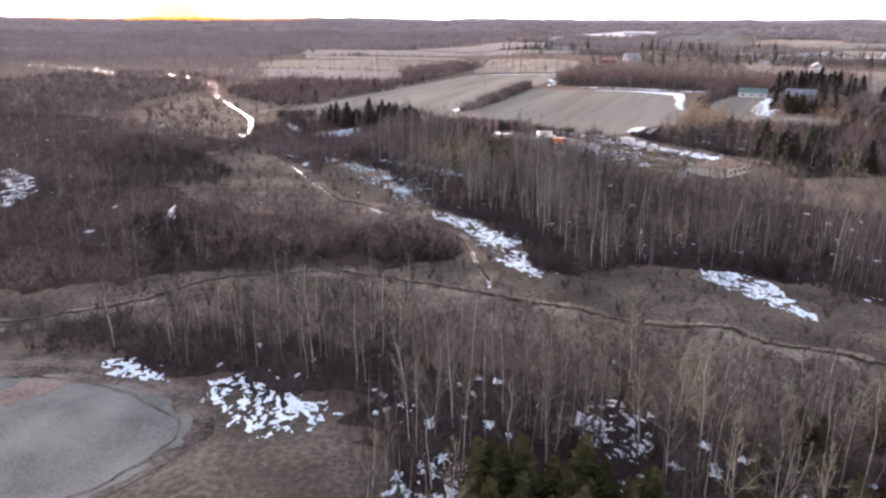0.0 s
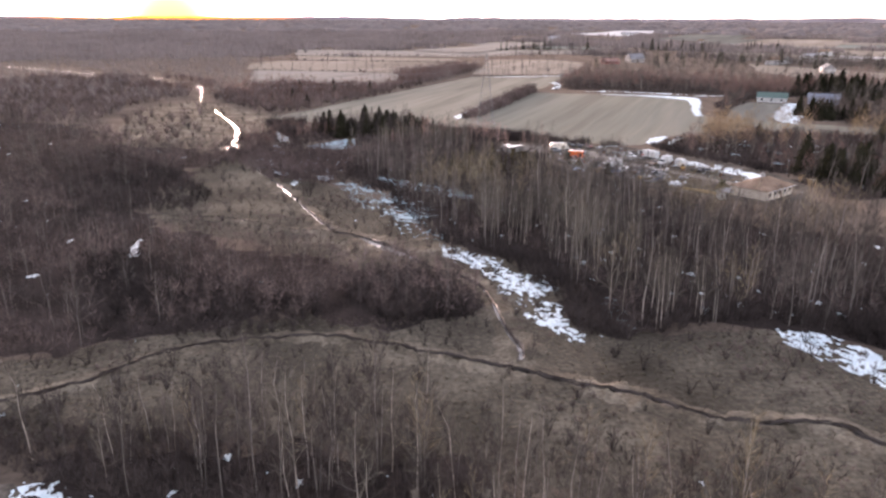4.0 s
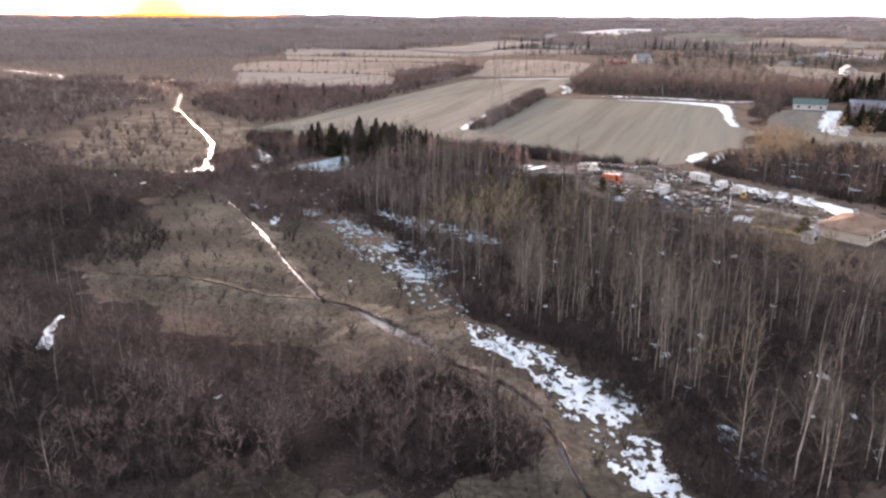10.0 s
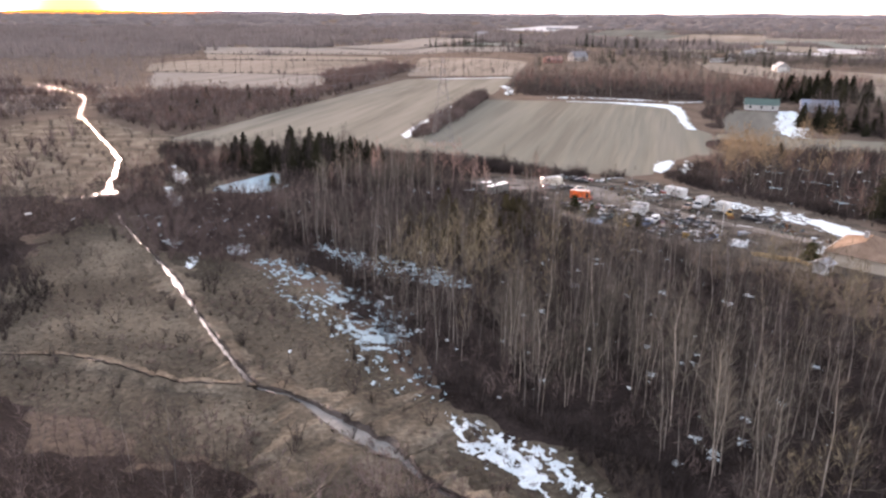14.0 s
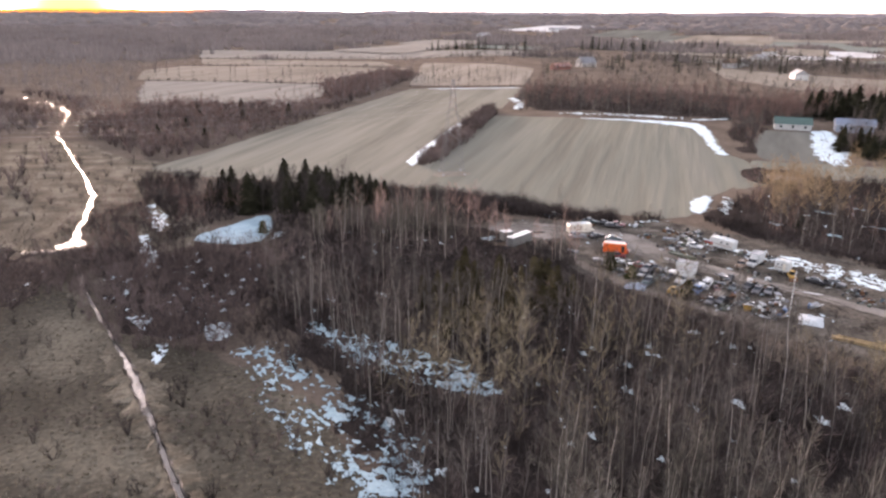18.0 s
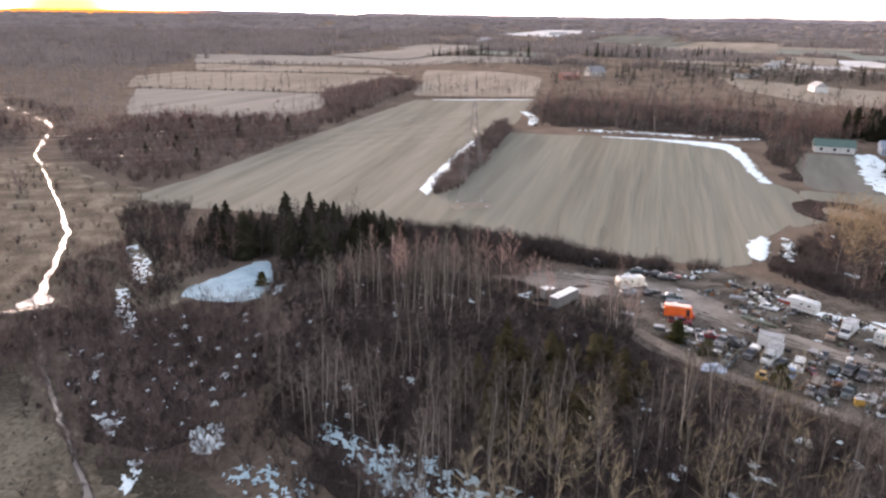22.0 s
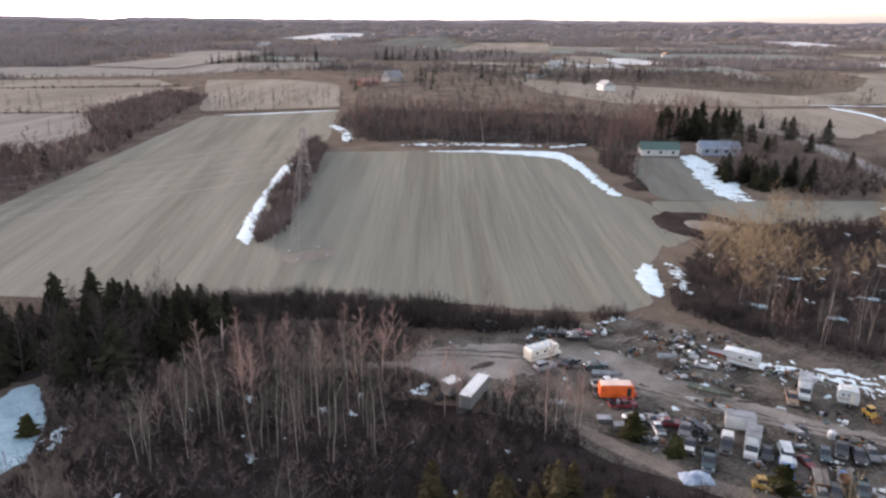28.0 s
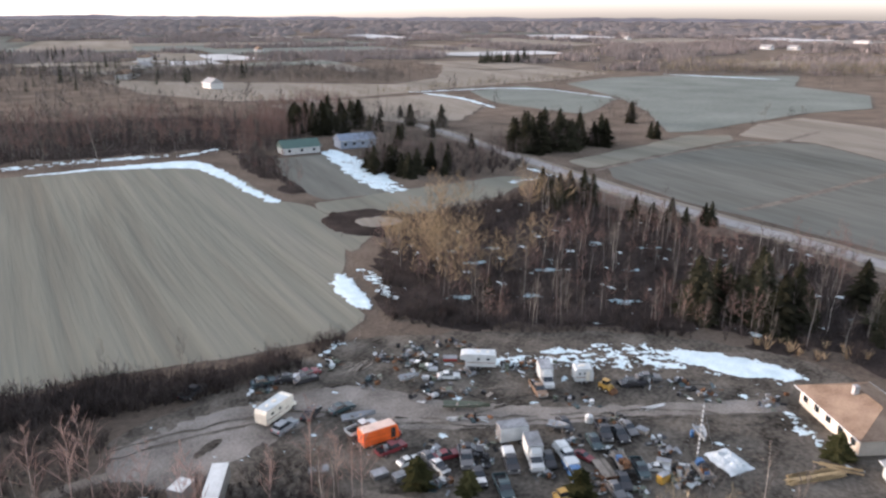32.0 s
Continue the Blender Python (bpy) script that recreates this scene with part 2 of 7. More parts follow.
ground = tagged(new("ground", tri_mesh("ground", np.stack([X, Y, Z], -1).reshape(-1, 3), tris, [M_GROUND], flat=False)),
                "brown dead grassland stretching out to the horizon", "ground", kind="structure")


def rounded(poly, times=2):
    p = np.array(poly, float)
    for _ in range(times):
        q = np.roll(p, -1, 0)
        p = np.stack([0.75 * p + 0.25 * q, 0.25 * p + 0.75 * q], 1).reshape(-1, 2)
    return p


def patch(name, poly, mat, lift=0.05, cell=2.0, rag=1.0, freq=0.2, hump=0.0, holes=None, seed=0, label="", category="", kind="structure"):
    """A sheet with a ragged outline on the ground, with holes where the noise is under `holes`."""
    poly = rounded(poly, {"field": 0, "snow": 1}.get(name, 2))
    p = np.array(poly, float)
    lo, hi = p.min(0) - rag - cell, p.max(0) + rag + cell
    xs, ys = np.arange(lo[0], hi[0] + cell, cell), np.arange(lo[1], hi[1] + cell, cell)
    X, Y = np.meshgrid(xs, ys, indexing="ij")
    f = inside(poly, X, Y) + rag * (fbm(X * freq, Y * freq, seed) * 1.4 + 0.5 * fbm(X * freq * 4, Y * freq * 4, seed + 31))
    if name == "snow":
        f += 0.55 * rag * fbm(X * freq * 7, Y * freq * 5, seed + 51)
    if holes is not None:
        fine = fbm(X * freq * 2.6 + 0.8 * Y * freq, Y * freq * 1.5, seed + 9) + 0.55 * fbm(X * 0.17, Y * 0.17, seed + 5) + 0.7 * fbm(X * freq * 6, Y * freq * 3.4, seed + 61)
        f = np.minimum(f, (fine - holes) / freq * 0.5)
    f = np.where(np.abs(f) < 1e-4, 1e-4, f)
    n = len(ys)
    verts = list(np.stack([X, Y], -1).reshape(-1, 2))
    flat = f.ravel()
    value = list(flat)
    pos = f > 0
    full = pos[:-1, :-1] & pos[1:, :-1] & pos[1:, 1:] & pos[:-1, 1:]
    some = (pos[:-1, :-1] | pos[1:, :-1] | pos[1:, 1:] | pos[:-1, 1:]) & ~full
    i, j = np.nonzero(full)
    a = i * n + j
    tris = [np.stack([a, a + n, a + n + 1], 1), np.stack([a, a + n + 1, a + 1], 1)]
    cut, extra = {}, []
    for i, j in zip(*np.nonzero(some)):
        c = i * n + j
        ring = (c, c + n, c + n + 1, c + 1)
        out = []
        for u, v in zip(ring, ring[1:] + ring[:1]):
            if flat[u] > 0:
                out.append(u)
            if (flat[u] > 0) != (flat[v] > 0):
                key = (min(u, v), max(u, v))
                if key not in cut:
                    t = flat[key[0]] / (flat[key[0]] - flat[key[1]])
                    cut[key] = len(verts)
                    verts.append(verts[key[0]] * (1 - t) + verts[key[1]] * t)
                    value.append(0.0)
                out.append(cut[key])
        extra += [(out[0], out[k], out[k + 1]) for k in range(1, len(out) - 1)]
    if extra:
        tris.append(np.array(extra))
    tris = np.concatenate(tris)
    used, tris = np.unique(tris, return_inverse=True)
    tris = tris.reshape(-1, 3)
    v = np.array(verts)[used]
    z = gz(v[:, 0], v[:, 1]) + lift + hump * np.clip(np.array(value)[used] / 1.5, 0, 1)
    ob = new(name, tri_mesh(name, np.column_stack([v, z]), tris, [mat], flat=False))
    return tagged(ob, label, category, kind=kind)


def curve_points(points, step=1.0):
    """A smooth line through the points."""
    p = np.array(points, float)
    p = np.vstack([2 * p[0] - p[1], p, 2 * p[-1] - p[-2]])
    out = []
    for a, b, c, d in zip(p, p[1:], p[2:], p[3:]):
        k = max(2, int(np.hypot(*(c - b)[:2]) / step))
        for t in np.arange(k) / k:
            out.append(0.5 * (2 * b + (c - a) * t + (2 * a - 5 * b + 4 * c - d) * t * t + (3 * b - 3 * c + d - a) * t ** 3))
    return np.array(out + [p[-2]])


def ribbon(name, points, mat, section, step=1.0, wander=0.0, ragged=0.0, seed=0, label="", category="", kind="structure"):
    """A strip along a line: section is a list of (sideways in widths, height); points may carry a width."""
    p = np.array(points, float)
    if p.shape[1] == 2:
        p = np.column_stack([p, np.ones(len(p))])
    c = curve_points(p, step)
    d = np.gradient(c[:, :2], axis=0)
    side = np.stack([d[:, 1], -d[:, 0]], 1) / (np.hypot(d[:, 0], d[:, 1])[:, None] + 1e-9)
    s = np.arange(len(c)) * step
    c[:, :2] += side * (wander * fbm(s * 0.15, s * 0, seed) + 0.5 * wander * fbm(s * 0.5, s * 0, seed + 8))[:, None]
    rows = []
    for k, (off, h) in enumerate(section):
        w = off * c[:, 2] * (1 + ragged * fbm(s * 0.5, s * 0 + k * 7.3, seed + 3))
        q = c[:, :2] + side * w[:, None]
        rows.append(np.column_stack([q, gz(q[:, 0], q[:, 1]) + h * (1 + (ragged * 0.8 * fbm(s * 0.7, s * 0 + k * 3.1, seed + 5) if h > 0.1 else 0))]))
    m = len(section)
    v = np.stack(rows, 1).reshape(-1, 3)
    a = (np.arange(len(c) - 1)[:, None] * m + np.arange(m - 1)[None]).ravel()
    tris = np.concatenate([np.stack([a, a + 1, a + m + 1], 1), np.stack([a, a + m + 1, a + m], 1)])
    return tagged(new(name, tri_mesh(name, v, tris, [mat], flat=False)), label, category, kind=kind)


# floors of the woods, marsh and meadow
WOOD_SOUTH = [(-56, 104), (-44, 99), (-30, 95), (-10, 88), (-6, 58), (90, 52), (94, 72), (66, 79), (40, 86), (22, 94), (6, 100), (-12, 106), (-28, 108), (-44, 107)]
WOOD_WEST = [(-330, 110), (-80, 122), (-58, 140), (-38, 150), (-12, 147), (4, 151), (-3, 167), (-14, 175), (-27, 177), (-41, 189), (-58, 197), (-76, 203), (-90, 228), (-96, 268), (-84, 300), (-102, 314), (-150, 325), (-190, 400), (-330, 400)]
WOOD_EAST = [(-10, 206), (0, 193), (10, 186), (18, 176), (21, 158), (28, 142), (40, 148), (54, 150), (70, 141), (84, 122), (130, 108), (160, 190), (150, 182), (112, 202), (86, 210), (68, 230), (57, 252), (50, 268), (40, 280), (33, 290), (29, 302), (20, 306), (10, 322), (-8, 338), (-24, 336), (-40, 322), (-42, 300), (-36, 272), (-24, 250), (-16, 226)]
BRUSH_MID = [(-62, 264), (-46, 258), (-40, 280), (-42, 320), (-56, 318), (-66, 316), (-86, 313), (-93, 302), (-76, 286)]
WOOD_YARD = [(80, 337), (84, 326), (92, 312), (104, 294), (111, 277), (114, 266), (118, 240), (186, 262), (190, 320), (200, 346), (196, 368), (158, 381), (136, 374), (113, 366), (100, 352)]
WOOD_NORTH = [(69, 568), (110, 549), (160, 527), (172, 516), (168, 496), (152, 470), (141, 430), (147, 430), (178, 484), (214, 502), (262, 545), (240, 610), (160, 665), (110, 692), (84, 640)]
CONIFERS = [(-76, 362), (-54, 352), (-42, 342), (-31, 344), (-16, 360), (-20, 370), (-40, 380), (-64, 376)]
MARSH = [(-95, 106), (-52, 108), (-30, 110), (0, 104), (30, 92), (70, 80), (110, 74), (100, 112), (70, 138), (50, 149), (28, 141), (14, 178), (-8, 200), (-18, 222), (-32, 248), (-48, 258), (-62, 264), (-76, 288), (-95, 300), (-94, 268), (-88, 228), (-76, 204), (-58, 198), (-26, 178), (-4, 166), (3, 151), (-38, 150), (-58, 140), (-80, 124)]
MEADOW = [(-112, 312), (-60, 318), (-66, 340), (-78, 368), (-92, 425), (-118, 440), (-150, 480), (-180, 500), (-190, 440), (-150, 330)]
patch("ground", MARSH, M_MARSH, 0.03, 2.0, 3.0, 0.12, label="pale brown marsh grass along the creek", category="marsh", seed=1)
patch("ground", MEADOW, M_BANK, 0.03, 4.0, 5.0, 0.05, label="tan river meadow of dead grass", category="meadow", seed=2)
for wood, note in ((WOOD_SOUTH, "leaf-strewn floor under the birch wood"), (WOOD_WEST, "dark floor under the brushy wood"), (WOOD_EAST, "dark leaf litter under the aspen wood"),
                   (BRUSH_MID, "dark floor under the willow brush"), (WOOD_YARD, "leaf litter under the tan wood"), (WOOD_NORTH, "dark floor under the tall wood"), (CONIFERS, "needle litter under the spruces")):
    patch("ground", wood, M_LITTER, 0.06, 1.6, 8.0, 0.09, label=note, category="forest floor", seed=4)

# fields
FIELD_EAST = [(49, 553), (93, 527), (150, 494), (141, 456), (131, 426), (135, 415), (130, 397), (106, 372), (88, 357), (79, 340), (68, 338), (52, 346), (28, 361), (2, 373), (-2, 378), (4, 417), (28, 490)]
FIELD_WEST = [(11, 716), (95, 690), (62, 582), (43, 568), (24, 490), (5, 416), (6, 395), (2, 373), (-20, 376), (-34, 388), (-60, 398), (-88, 404), (-104, 420), (-91, 446), (-80, 478), (-52, 552)]
FIELD_A = [(-215, 790), (-134, 779), (-38, 745), (-51, 676), (-78, 605), (-126, 591), (-175, 632)]
FIELD_B = [(-250, 905), (-226, 962), (-117, 966), (22, 930), (-36, 840), (-43, 757), (-135, 783), (-225, 797)]
FIELD_C = [(-235, 1085), (-8, 1030), (5, 956), (-117, 975), (-210, 985)]
FIELD_D = [(-280, 1280), (43, 1245), (226, 1200), (170, 1090), (-6, 1082), (-240, 1096)]
FIELD_CROP = [(790, 519), (876, 402), (731, 381), (683, 312), (574, 300), (514, 334), (389, 366), (370, 376), (457, 421), (527, 469), (620, 566), (718, 562)]
FIELD_CROP_B = [(500, 597), (574, 585), (524, 471), (414, 449), (436, 531)]
FIELD_SNOWY = [(474, 606), (412, 526), (325, 486), (290, 512), (278, 560), (300, 628), (380, 626)]
FIELD_LONG = [(343, 916), (443, 800), (508, 688), (603, 705), (781, 830), (872, 771), (779, 588), (647, 590), (533, 622), (478, 628), (363, 640), (300, 665), (292, 761)]
FIELD_PALE = [(596, 1135), (698, 1073), (749, 1248), (685, 1254)]
FIELD_P = [(11, 742), (100, 705), (144, 873), (114, 943), (39, 1002), (25, 868)]
patch("field", FIELD_C, M_FIELD_TAN, 0.35, 8.0, 2.0, label="far pale strip of field", category="field", seed=5)
patch("field", FIELD_D, M_STUBBLE_B, 0.4, 10.0, 2.0, label="far wide pale field", category="field", seed=6)
patch("field", FIELD_EAST, M_STUBBLE_E, 0.07, 4.0, 1.0, 0.1, label="grey-tan stubble field with straight rows", category="field")
patch("field", FIELD_WEST, M_STUBBLE, 0.08, 5.0, 1.0, 0.1, label="tan stubble field sloping to the hedge", category="field", seed=3)
patch("field", [(175, 476), (199, 466), (171, 405), (141, 416), (157, 454)], M_FIELD_GREY, 0.09, 3.0, 1.0, label="dark ploughed plot below the barn", category="field")
patch("field", [(136, 416), (217, 391), (224, 378), (186, 374), (144, 384), (108, 372), (128, 396)], M_STUBBLE_E, 0.10, 3.0, 1.5, label="strip of tan grass between field and wood", category="field")
patch("field", [(208, 285), (220, 318), (240, 352), (258, 364), (300, 355), (368, 338), (382, 304), (347, 268), (310, 235), (240, 225), (190, 240)], M_FIELD_GREY, 0.09, 5.0, 1.0, label="dark grey ploughed field beside the road", category="field")
patch("field", [(384, 343), (440, 346), (489, 331), (470, 285), (420, 250), (349, 268), (384, 304)], M_FIELD_TAN, 0.11, 5.0, 1.0, label="tan field beside the ploughed one", category="field")
patch("field", FIELD_CROP, M_FIELD_BLUE, 0.2, 10.0, 2.0, label="blue-green field of winter crop", category="field")
patch("field", FIELD_CROP_B, M_FIELD_BLUE, 0.22, 8.0, 2.0, label="small blue-green field edged with snow", category="field")
patch("field", FIELD_PALE, M_FIELD_PALE, 0.5, 14.0, 3.0, label="far field still pale with thin snow", category="field")
patch("field", FIELD_SNOWY, M_FIELD_TAN, 0.2, 8.0, 2.0, label="grey-tan field edged with snow", category="field")
patch("field", FIELD_LONG, M_FIELD_TAN, 0.3, 14.0, 3.0, label="long tan field", category="field")
patch("field", FIELD_A, M_STUBBLE_B, 0.2, 6.0, 1.5, label="pale stubble field behind the hedge", category="field")
patch("field", FIELD_B, M_FIELD_TAN, 0.3, 8.0, 2.0, label="far pale field between hedges", category="field")
patch("field", FIELD_P, M_FIELD_TAN, 0.3, 8.0, 2.0, label="far pale field behind the row of poplars", category="field")

patch("ground", [(119, 384), (122, 399), (134, 404), (146, 398), (151, 380), (140, 368), (128, 370)], M_LITTER, 0.12, 1.0, 1.5, 0.3, hump=0.5, label="brown earth mound round a hollow", category="mound", seed=24)
patch("ground", [(127, 384), (130, 392), (138, 391), (142, 382), (136, 377)], M_FIELD_TAN, 0.68, 0.8, 1.0, 0.3, label="pale grass in the hollow of the mound", category="grass", seed=25)

# yard, pad, tracks and road
YARD = [(14, 330), (22, 343), (39, 338), (59, 336), (74, 331), (82, 322), (94, 306), (104, 292), (110, 276), (113, 262), (106, 240), (80, 238), (66, 250), (56, 262), (46, 274), (36, 284), (31, 298), (26, 310)]
patch("yard", YARD, M_YARD, 0.09, 1.5, 1.5, 0.15, label="trampled brown dirt of the salvage yard", category="yard")
patch("yard", [(15, 329), (18, 336), (29, 335), (41, 332), (50, 327), (58, 318), (59, 308), (64, 299), (69, 290), (66, 288), (60, 294), (52, 305), (49, 314), (44, 321), (38, 319), (30, 321), (22, 320)], M_GRAVEL, 0.13, 0.7, 1.6, 0.3, label="pale gravel turning place and drive", category="gravel yard", seed=6)
patch("yard", [(25, 325.4), (27, 327.2), (31.5, 327), (31, 325.6), (28, 325)], M_YARD, 0.17, 0.4, 0.4, 0.4, label="dark damp patch in the gravel", category="soil", seed=9)
ribbon("track", [(48, 316, 3.2), (54, 305, 3.0), (63, 294, 2.6), (74, 281, 2.2), (84, 270, 2.0), (92, 260, 2.0)], M_GRAVEL, [(-1, 0.14), (0, 0.17), (1, 0.14)], ragged=0.3, label="gravel drive winding through the yard", category="track")
for k, line in enumerate(([(50, 309), (58, 297), (66, 288), (76, 276), (84, 262), (90, 252)], [(51.6, 309.6), (59.7, 298), (67.6, 289), (77.6, 277), (85.8, 263), (92, 253)], [(60, 300), (70, 294), (82, 286), (92, 272)], [(61, 301.6), (71, 295.6), (83.4, 287), (93.6, 273)],
                          [(18, 335), (28, 331), (38, 325), (46, 316)], [(19, 337), (29, 333), (39.6, 326.4), (47.6, 317)])):
    ribbon("track", line, M_YARD, [(-0.28, 0.185), (0, 0.19), (0.28, 0.185)], 0.8, 0.9, 0.9, 70 + k, "dark muddy wheel rut in the yard", "track")
ribbon("track", [(33, 302, 1.6), (36, 294, 1.6), (41, 284, 1.5), (49, 274, 1.5), (58, 263, 1.5)], M_TRACK, [(-1, 0.13), (0, 0.15), (1, 0.13)], ragged=0.4, label="bare wheel track along the wood", category="track")
ribbon("track", [(20, 330, 1.4), (1, 337, 1.2), (-9, 342, 1.2), (-19, 348, 1.4), (-16, 354, 1.2), (-14, 367, 1.0)], M_TRACK, [(-1, 0.10), (0, 0.13), (1, 0.10)], ragged=0.4, label="narrow bare track into the wood", category="track")
patch("ground", [(-60, 40), (-36, 62), (-27, 80), (-33, 91), (-12, 82), (-2, 66), (-10, 46)], M_MARSH, 0.07, 1.5, 3.0, 0.12, label="tan grass slope beside the pad", category="grass", seed=21)
patch("yard", [(-112, 58), (-80, 94), (-62, 102), (-44, 96), (-33, 89), (-27, 80), (-30, 72), (-37, 62), (-60, 48)], M_YARD, 0.085, 1.2, 2.0, 0.2, label="dark soil rim round the gravel pad", category="soil", seed=22)
patch("yard", [(-110, 60), (-80, 88), (-65, 95), (-50, 93), (-38, 89), (-30, 82), (-32, 75), (-39, 65), (-60, 50)], M_PAD, 0.10, 0.8, 1.6, 0.35, label="round grey gravel pad", category="gravel pad", seed=8)
patch("yard", [(-66, 82), (-58, 96), (-51, 93), (-57, 86)], M_TRACK, 0.14, 0.6, 0.8, 0.3, label="pale sandy scrape on the pad", category="gravel pad", seed=8)
for k, grow in enumerate((0.95, 1.06)):
    ribbon("track", [(-65 + (x + 65) * grow, 72 + (y - 72) * grow) for x, y in ((-84, 86), (-66, 94.5), (-50, 93), (-39, 89), (-31, 82), (-32, 75), (-39, 65), (-52, 54))], M_YARD, [(-0.18, 0.175), (0, 0.185), (0.18, 0.175)], 1.0, 0.8, 0.8, 90 + k, "faint curved wheel track round the pad", "track")
ribbon("road", [(110, 60), (150, 170), (178, 240), (195, 279), (203, 302), (213, 325), (229, 356), (246, 387), (258, 415), (285, 478), (340, 610), (420, 800)], M_ROAD, [(-3.4, 0.10), (-3.2, 0.18), (3.2, 0.18), (3.4, 0.10)], step=6, label="straight grey country road", category="road")
for side in (-5.2, 5.2):
    ribbon("verge", [(178, 240), (195, 279), (203, 302), (213, 325), (229, 356), (246, 387), (258, 415), (285, 478)], M_FIELD_TAN, [(side - 1.6, 0.10), (side, 0.22), (side + 1.4, 0.10)], step=4, ragged=0.2, label="grassy road verge", category="verge")
patch("field", [(254, 372), (262, 384), (300, 378), (370, 366), (384, 347), (370, 341), (302, 358), (258, 367)], M_STUBBLE, 0.1, 4.0, 1.5, label="strip of brown stubble below the crop field", category="field", seed=26)
ribbon("track", [(220, 300), (232, 294), (270, 281), (316, 266), (362, 250)], M_TRACK, [(-1.8, 0.15), (1.8, 0.15)], step=4, ragged=0.3, label="pale grassy track across the ploughed field", category="track")
ribbon("track", [(250, 366), (290, 358), (330, 346), (372, 322), (430, 310)], M_TRACK, [(-1.6, 0.16), (1.6, 0.16)], step=5, label="pale farm track between fields", category="track")

# water: creeks with raised grassy banks, the ditch, the pool and the river
def creek(points, water, bank=True, seed=0, label="", wander=1.0, wide=0.3):
    ribbon("water", points, water, [(-wide, 0.10), (wide, 0.10)] if bank else [(-1, 0.10), (1, 0.10)], 0.6, wander, 0.7, seed, label, "creek")
    for s in ((-1, 1) if bank else ()):
        ribbon("bank", points, M_MUD, [((wide - 0.1) * s, 0.08), ((wide + 0.2) * s, 0.42), ((wide + 0.42) * s, 0.50)][::s], 0.6, wander, 0.7, seed, "dark wet mud bank of the creek", "bank")
        ribbon("bank", points, M_BANK, [((wide + 0.3) * s, 0.46), (2.0 * s, 0.44), (6.5 * s, 0.02)][::s], 0.6, wander, 0.9, seed, "grassy top of the creek bank", "bank")


creek([(120, 84, .47), (90, 94, .47), (62, 105.5, .47), (52, 110, .47), (49, 115, .40), (40, 115.5, .47), (34, 117, .47), (27, 120, .47), (21, 124, .47), (14, 126.5, .47), (8, 129.5, .54), (2, 132, .40), (-5, 134.5, .40), (-13, 137.5, .40),
       (-22, 140, .40), (-34, 139, .40), (-42, 137, .40), (-49, 132, .40), (-54, 126, .40), (-60, 120.5, .40), (-75, 112, .40), (-110, 106, .40)], M_WATER, seed=11, label="narrow dark winding creek", wide=0.8)
creek([(8.5, 130, .5), (9, 136.5, .6), (7.5, 144, .4), (6, 152, .5), (4, 162, .5), (0, 169.8, .5), (-4.4, 173.7, .5), (-8.9, 177.8, .6), (-11.2, 183, .8)], M_WATER, seed=12, label="small dark side creek in pale grass", wander=0.6, wide=0.6)
creek([(-11.5, 183, .8), (-13.5, 185.5, 1.9), (-17, 188.5, 2.0), (-21, 193, 1.5), (-26, 198.5, .8), (-32, 202, .6)], M_ICE, seed=13, label="grey icy pool in the creek", wander=0.2, wide=0.6)
creek([(-32, 202, .45), (-39, 215, .4), (-46, 228.5, .4), (-50, 237, .45), (-56, 249, .7), (-61, 258, .4), (-67, 269, .4), (-78, 288, .45), (-82, 296, .8), (-91, 314, .3), (-94, 321, .6)], M_WATER, seed=14, label="straight ditch full of bright water", wander=0.35, wide=1.0)
creek([(-32, 202, .3), (-38, 203.3, .3), (-45, 204.8, .3), (-54, 210, .3), (-64, 214, .28), (-84, 216, .25)], M_WATER, seed=15, label="thin dark creek crossing the marsh", wander=0.5)
ribbon("water", [(-344, 711, 0.3), (-371, 739, 0.4), (-414, 770, 0.4), (-464, 804, 0.45), (-500, 830, 0.4)], M_WATER, [(-1, 0.12), (1, 0.12)], 4.0, 2.0, 0.5, 17, "far bend of the river in the scrub", "river")
ribbon("water", [(-93, 320, 0.884), (-95.2, 326.6, 1.02), (-98.5, 338.4, 0.646), (-103.3, 356.8, 0.578), (-106.2, 367.4, 0.544), (-108.8, 377, 0.646), (-112.8, 385.7, 0.544), (-119.6, 399.8, 0.286), (-127.2, 415.6, 0.163), (-136.7, 433.6, 0.109), (-146.6, 454.2, 0.116), (-154, 468, 0.061)],
       M_WATER, [(-1, 0.09), (1, 0.09)], 1.5, 0.7, 0.8, 16, "open river reflecting the evening sky", "river")
ribbon("water", [(-156, 472, 0.034), (-160, 482, 0.041), (-167.3, 492.7, 0.061), (-173.3, 509.5, 0.048), (-181.9, 538.5, 0.034), (-191.7, 567.4, 0.034), (-200.6, 589.3, 0.088), (-215.2, 610.9, 0.041), (-229.1, 629.2, 0.054), (-241.4, 643, 0.054), (-257.9, 663.9, 0.082), (-275, 682, 0.068)],
       M_WATER, [(-1, 0.09), (1, 0.09)], 2.0, 0.8, 0.6, 18, "narrow upper river in pale grass", "river")
patch("water", [(-99, 320.6), (-97, 326), (-94, 328), (-91, 324.5), (-94, 319.5)], M_WATER, 0.10, 0.6, 0.6, 0.6, label="wide water above the beaver dam", category="river")
patch("ground", [(-104, 317.5), (-94, 319), (-86, 321), (-84, 319), (-94, 316), (-104, 315)], M_MUD, 0.35, 0.6, 0.6, 0.5, hump=0.5, label="dark brush dam across the ditch", category="dam")

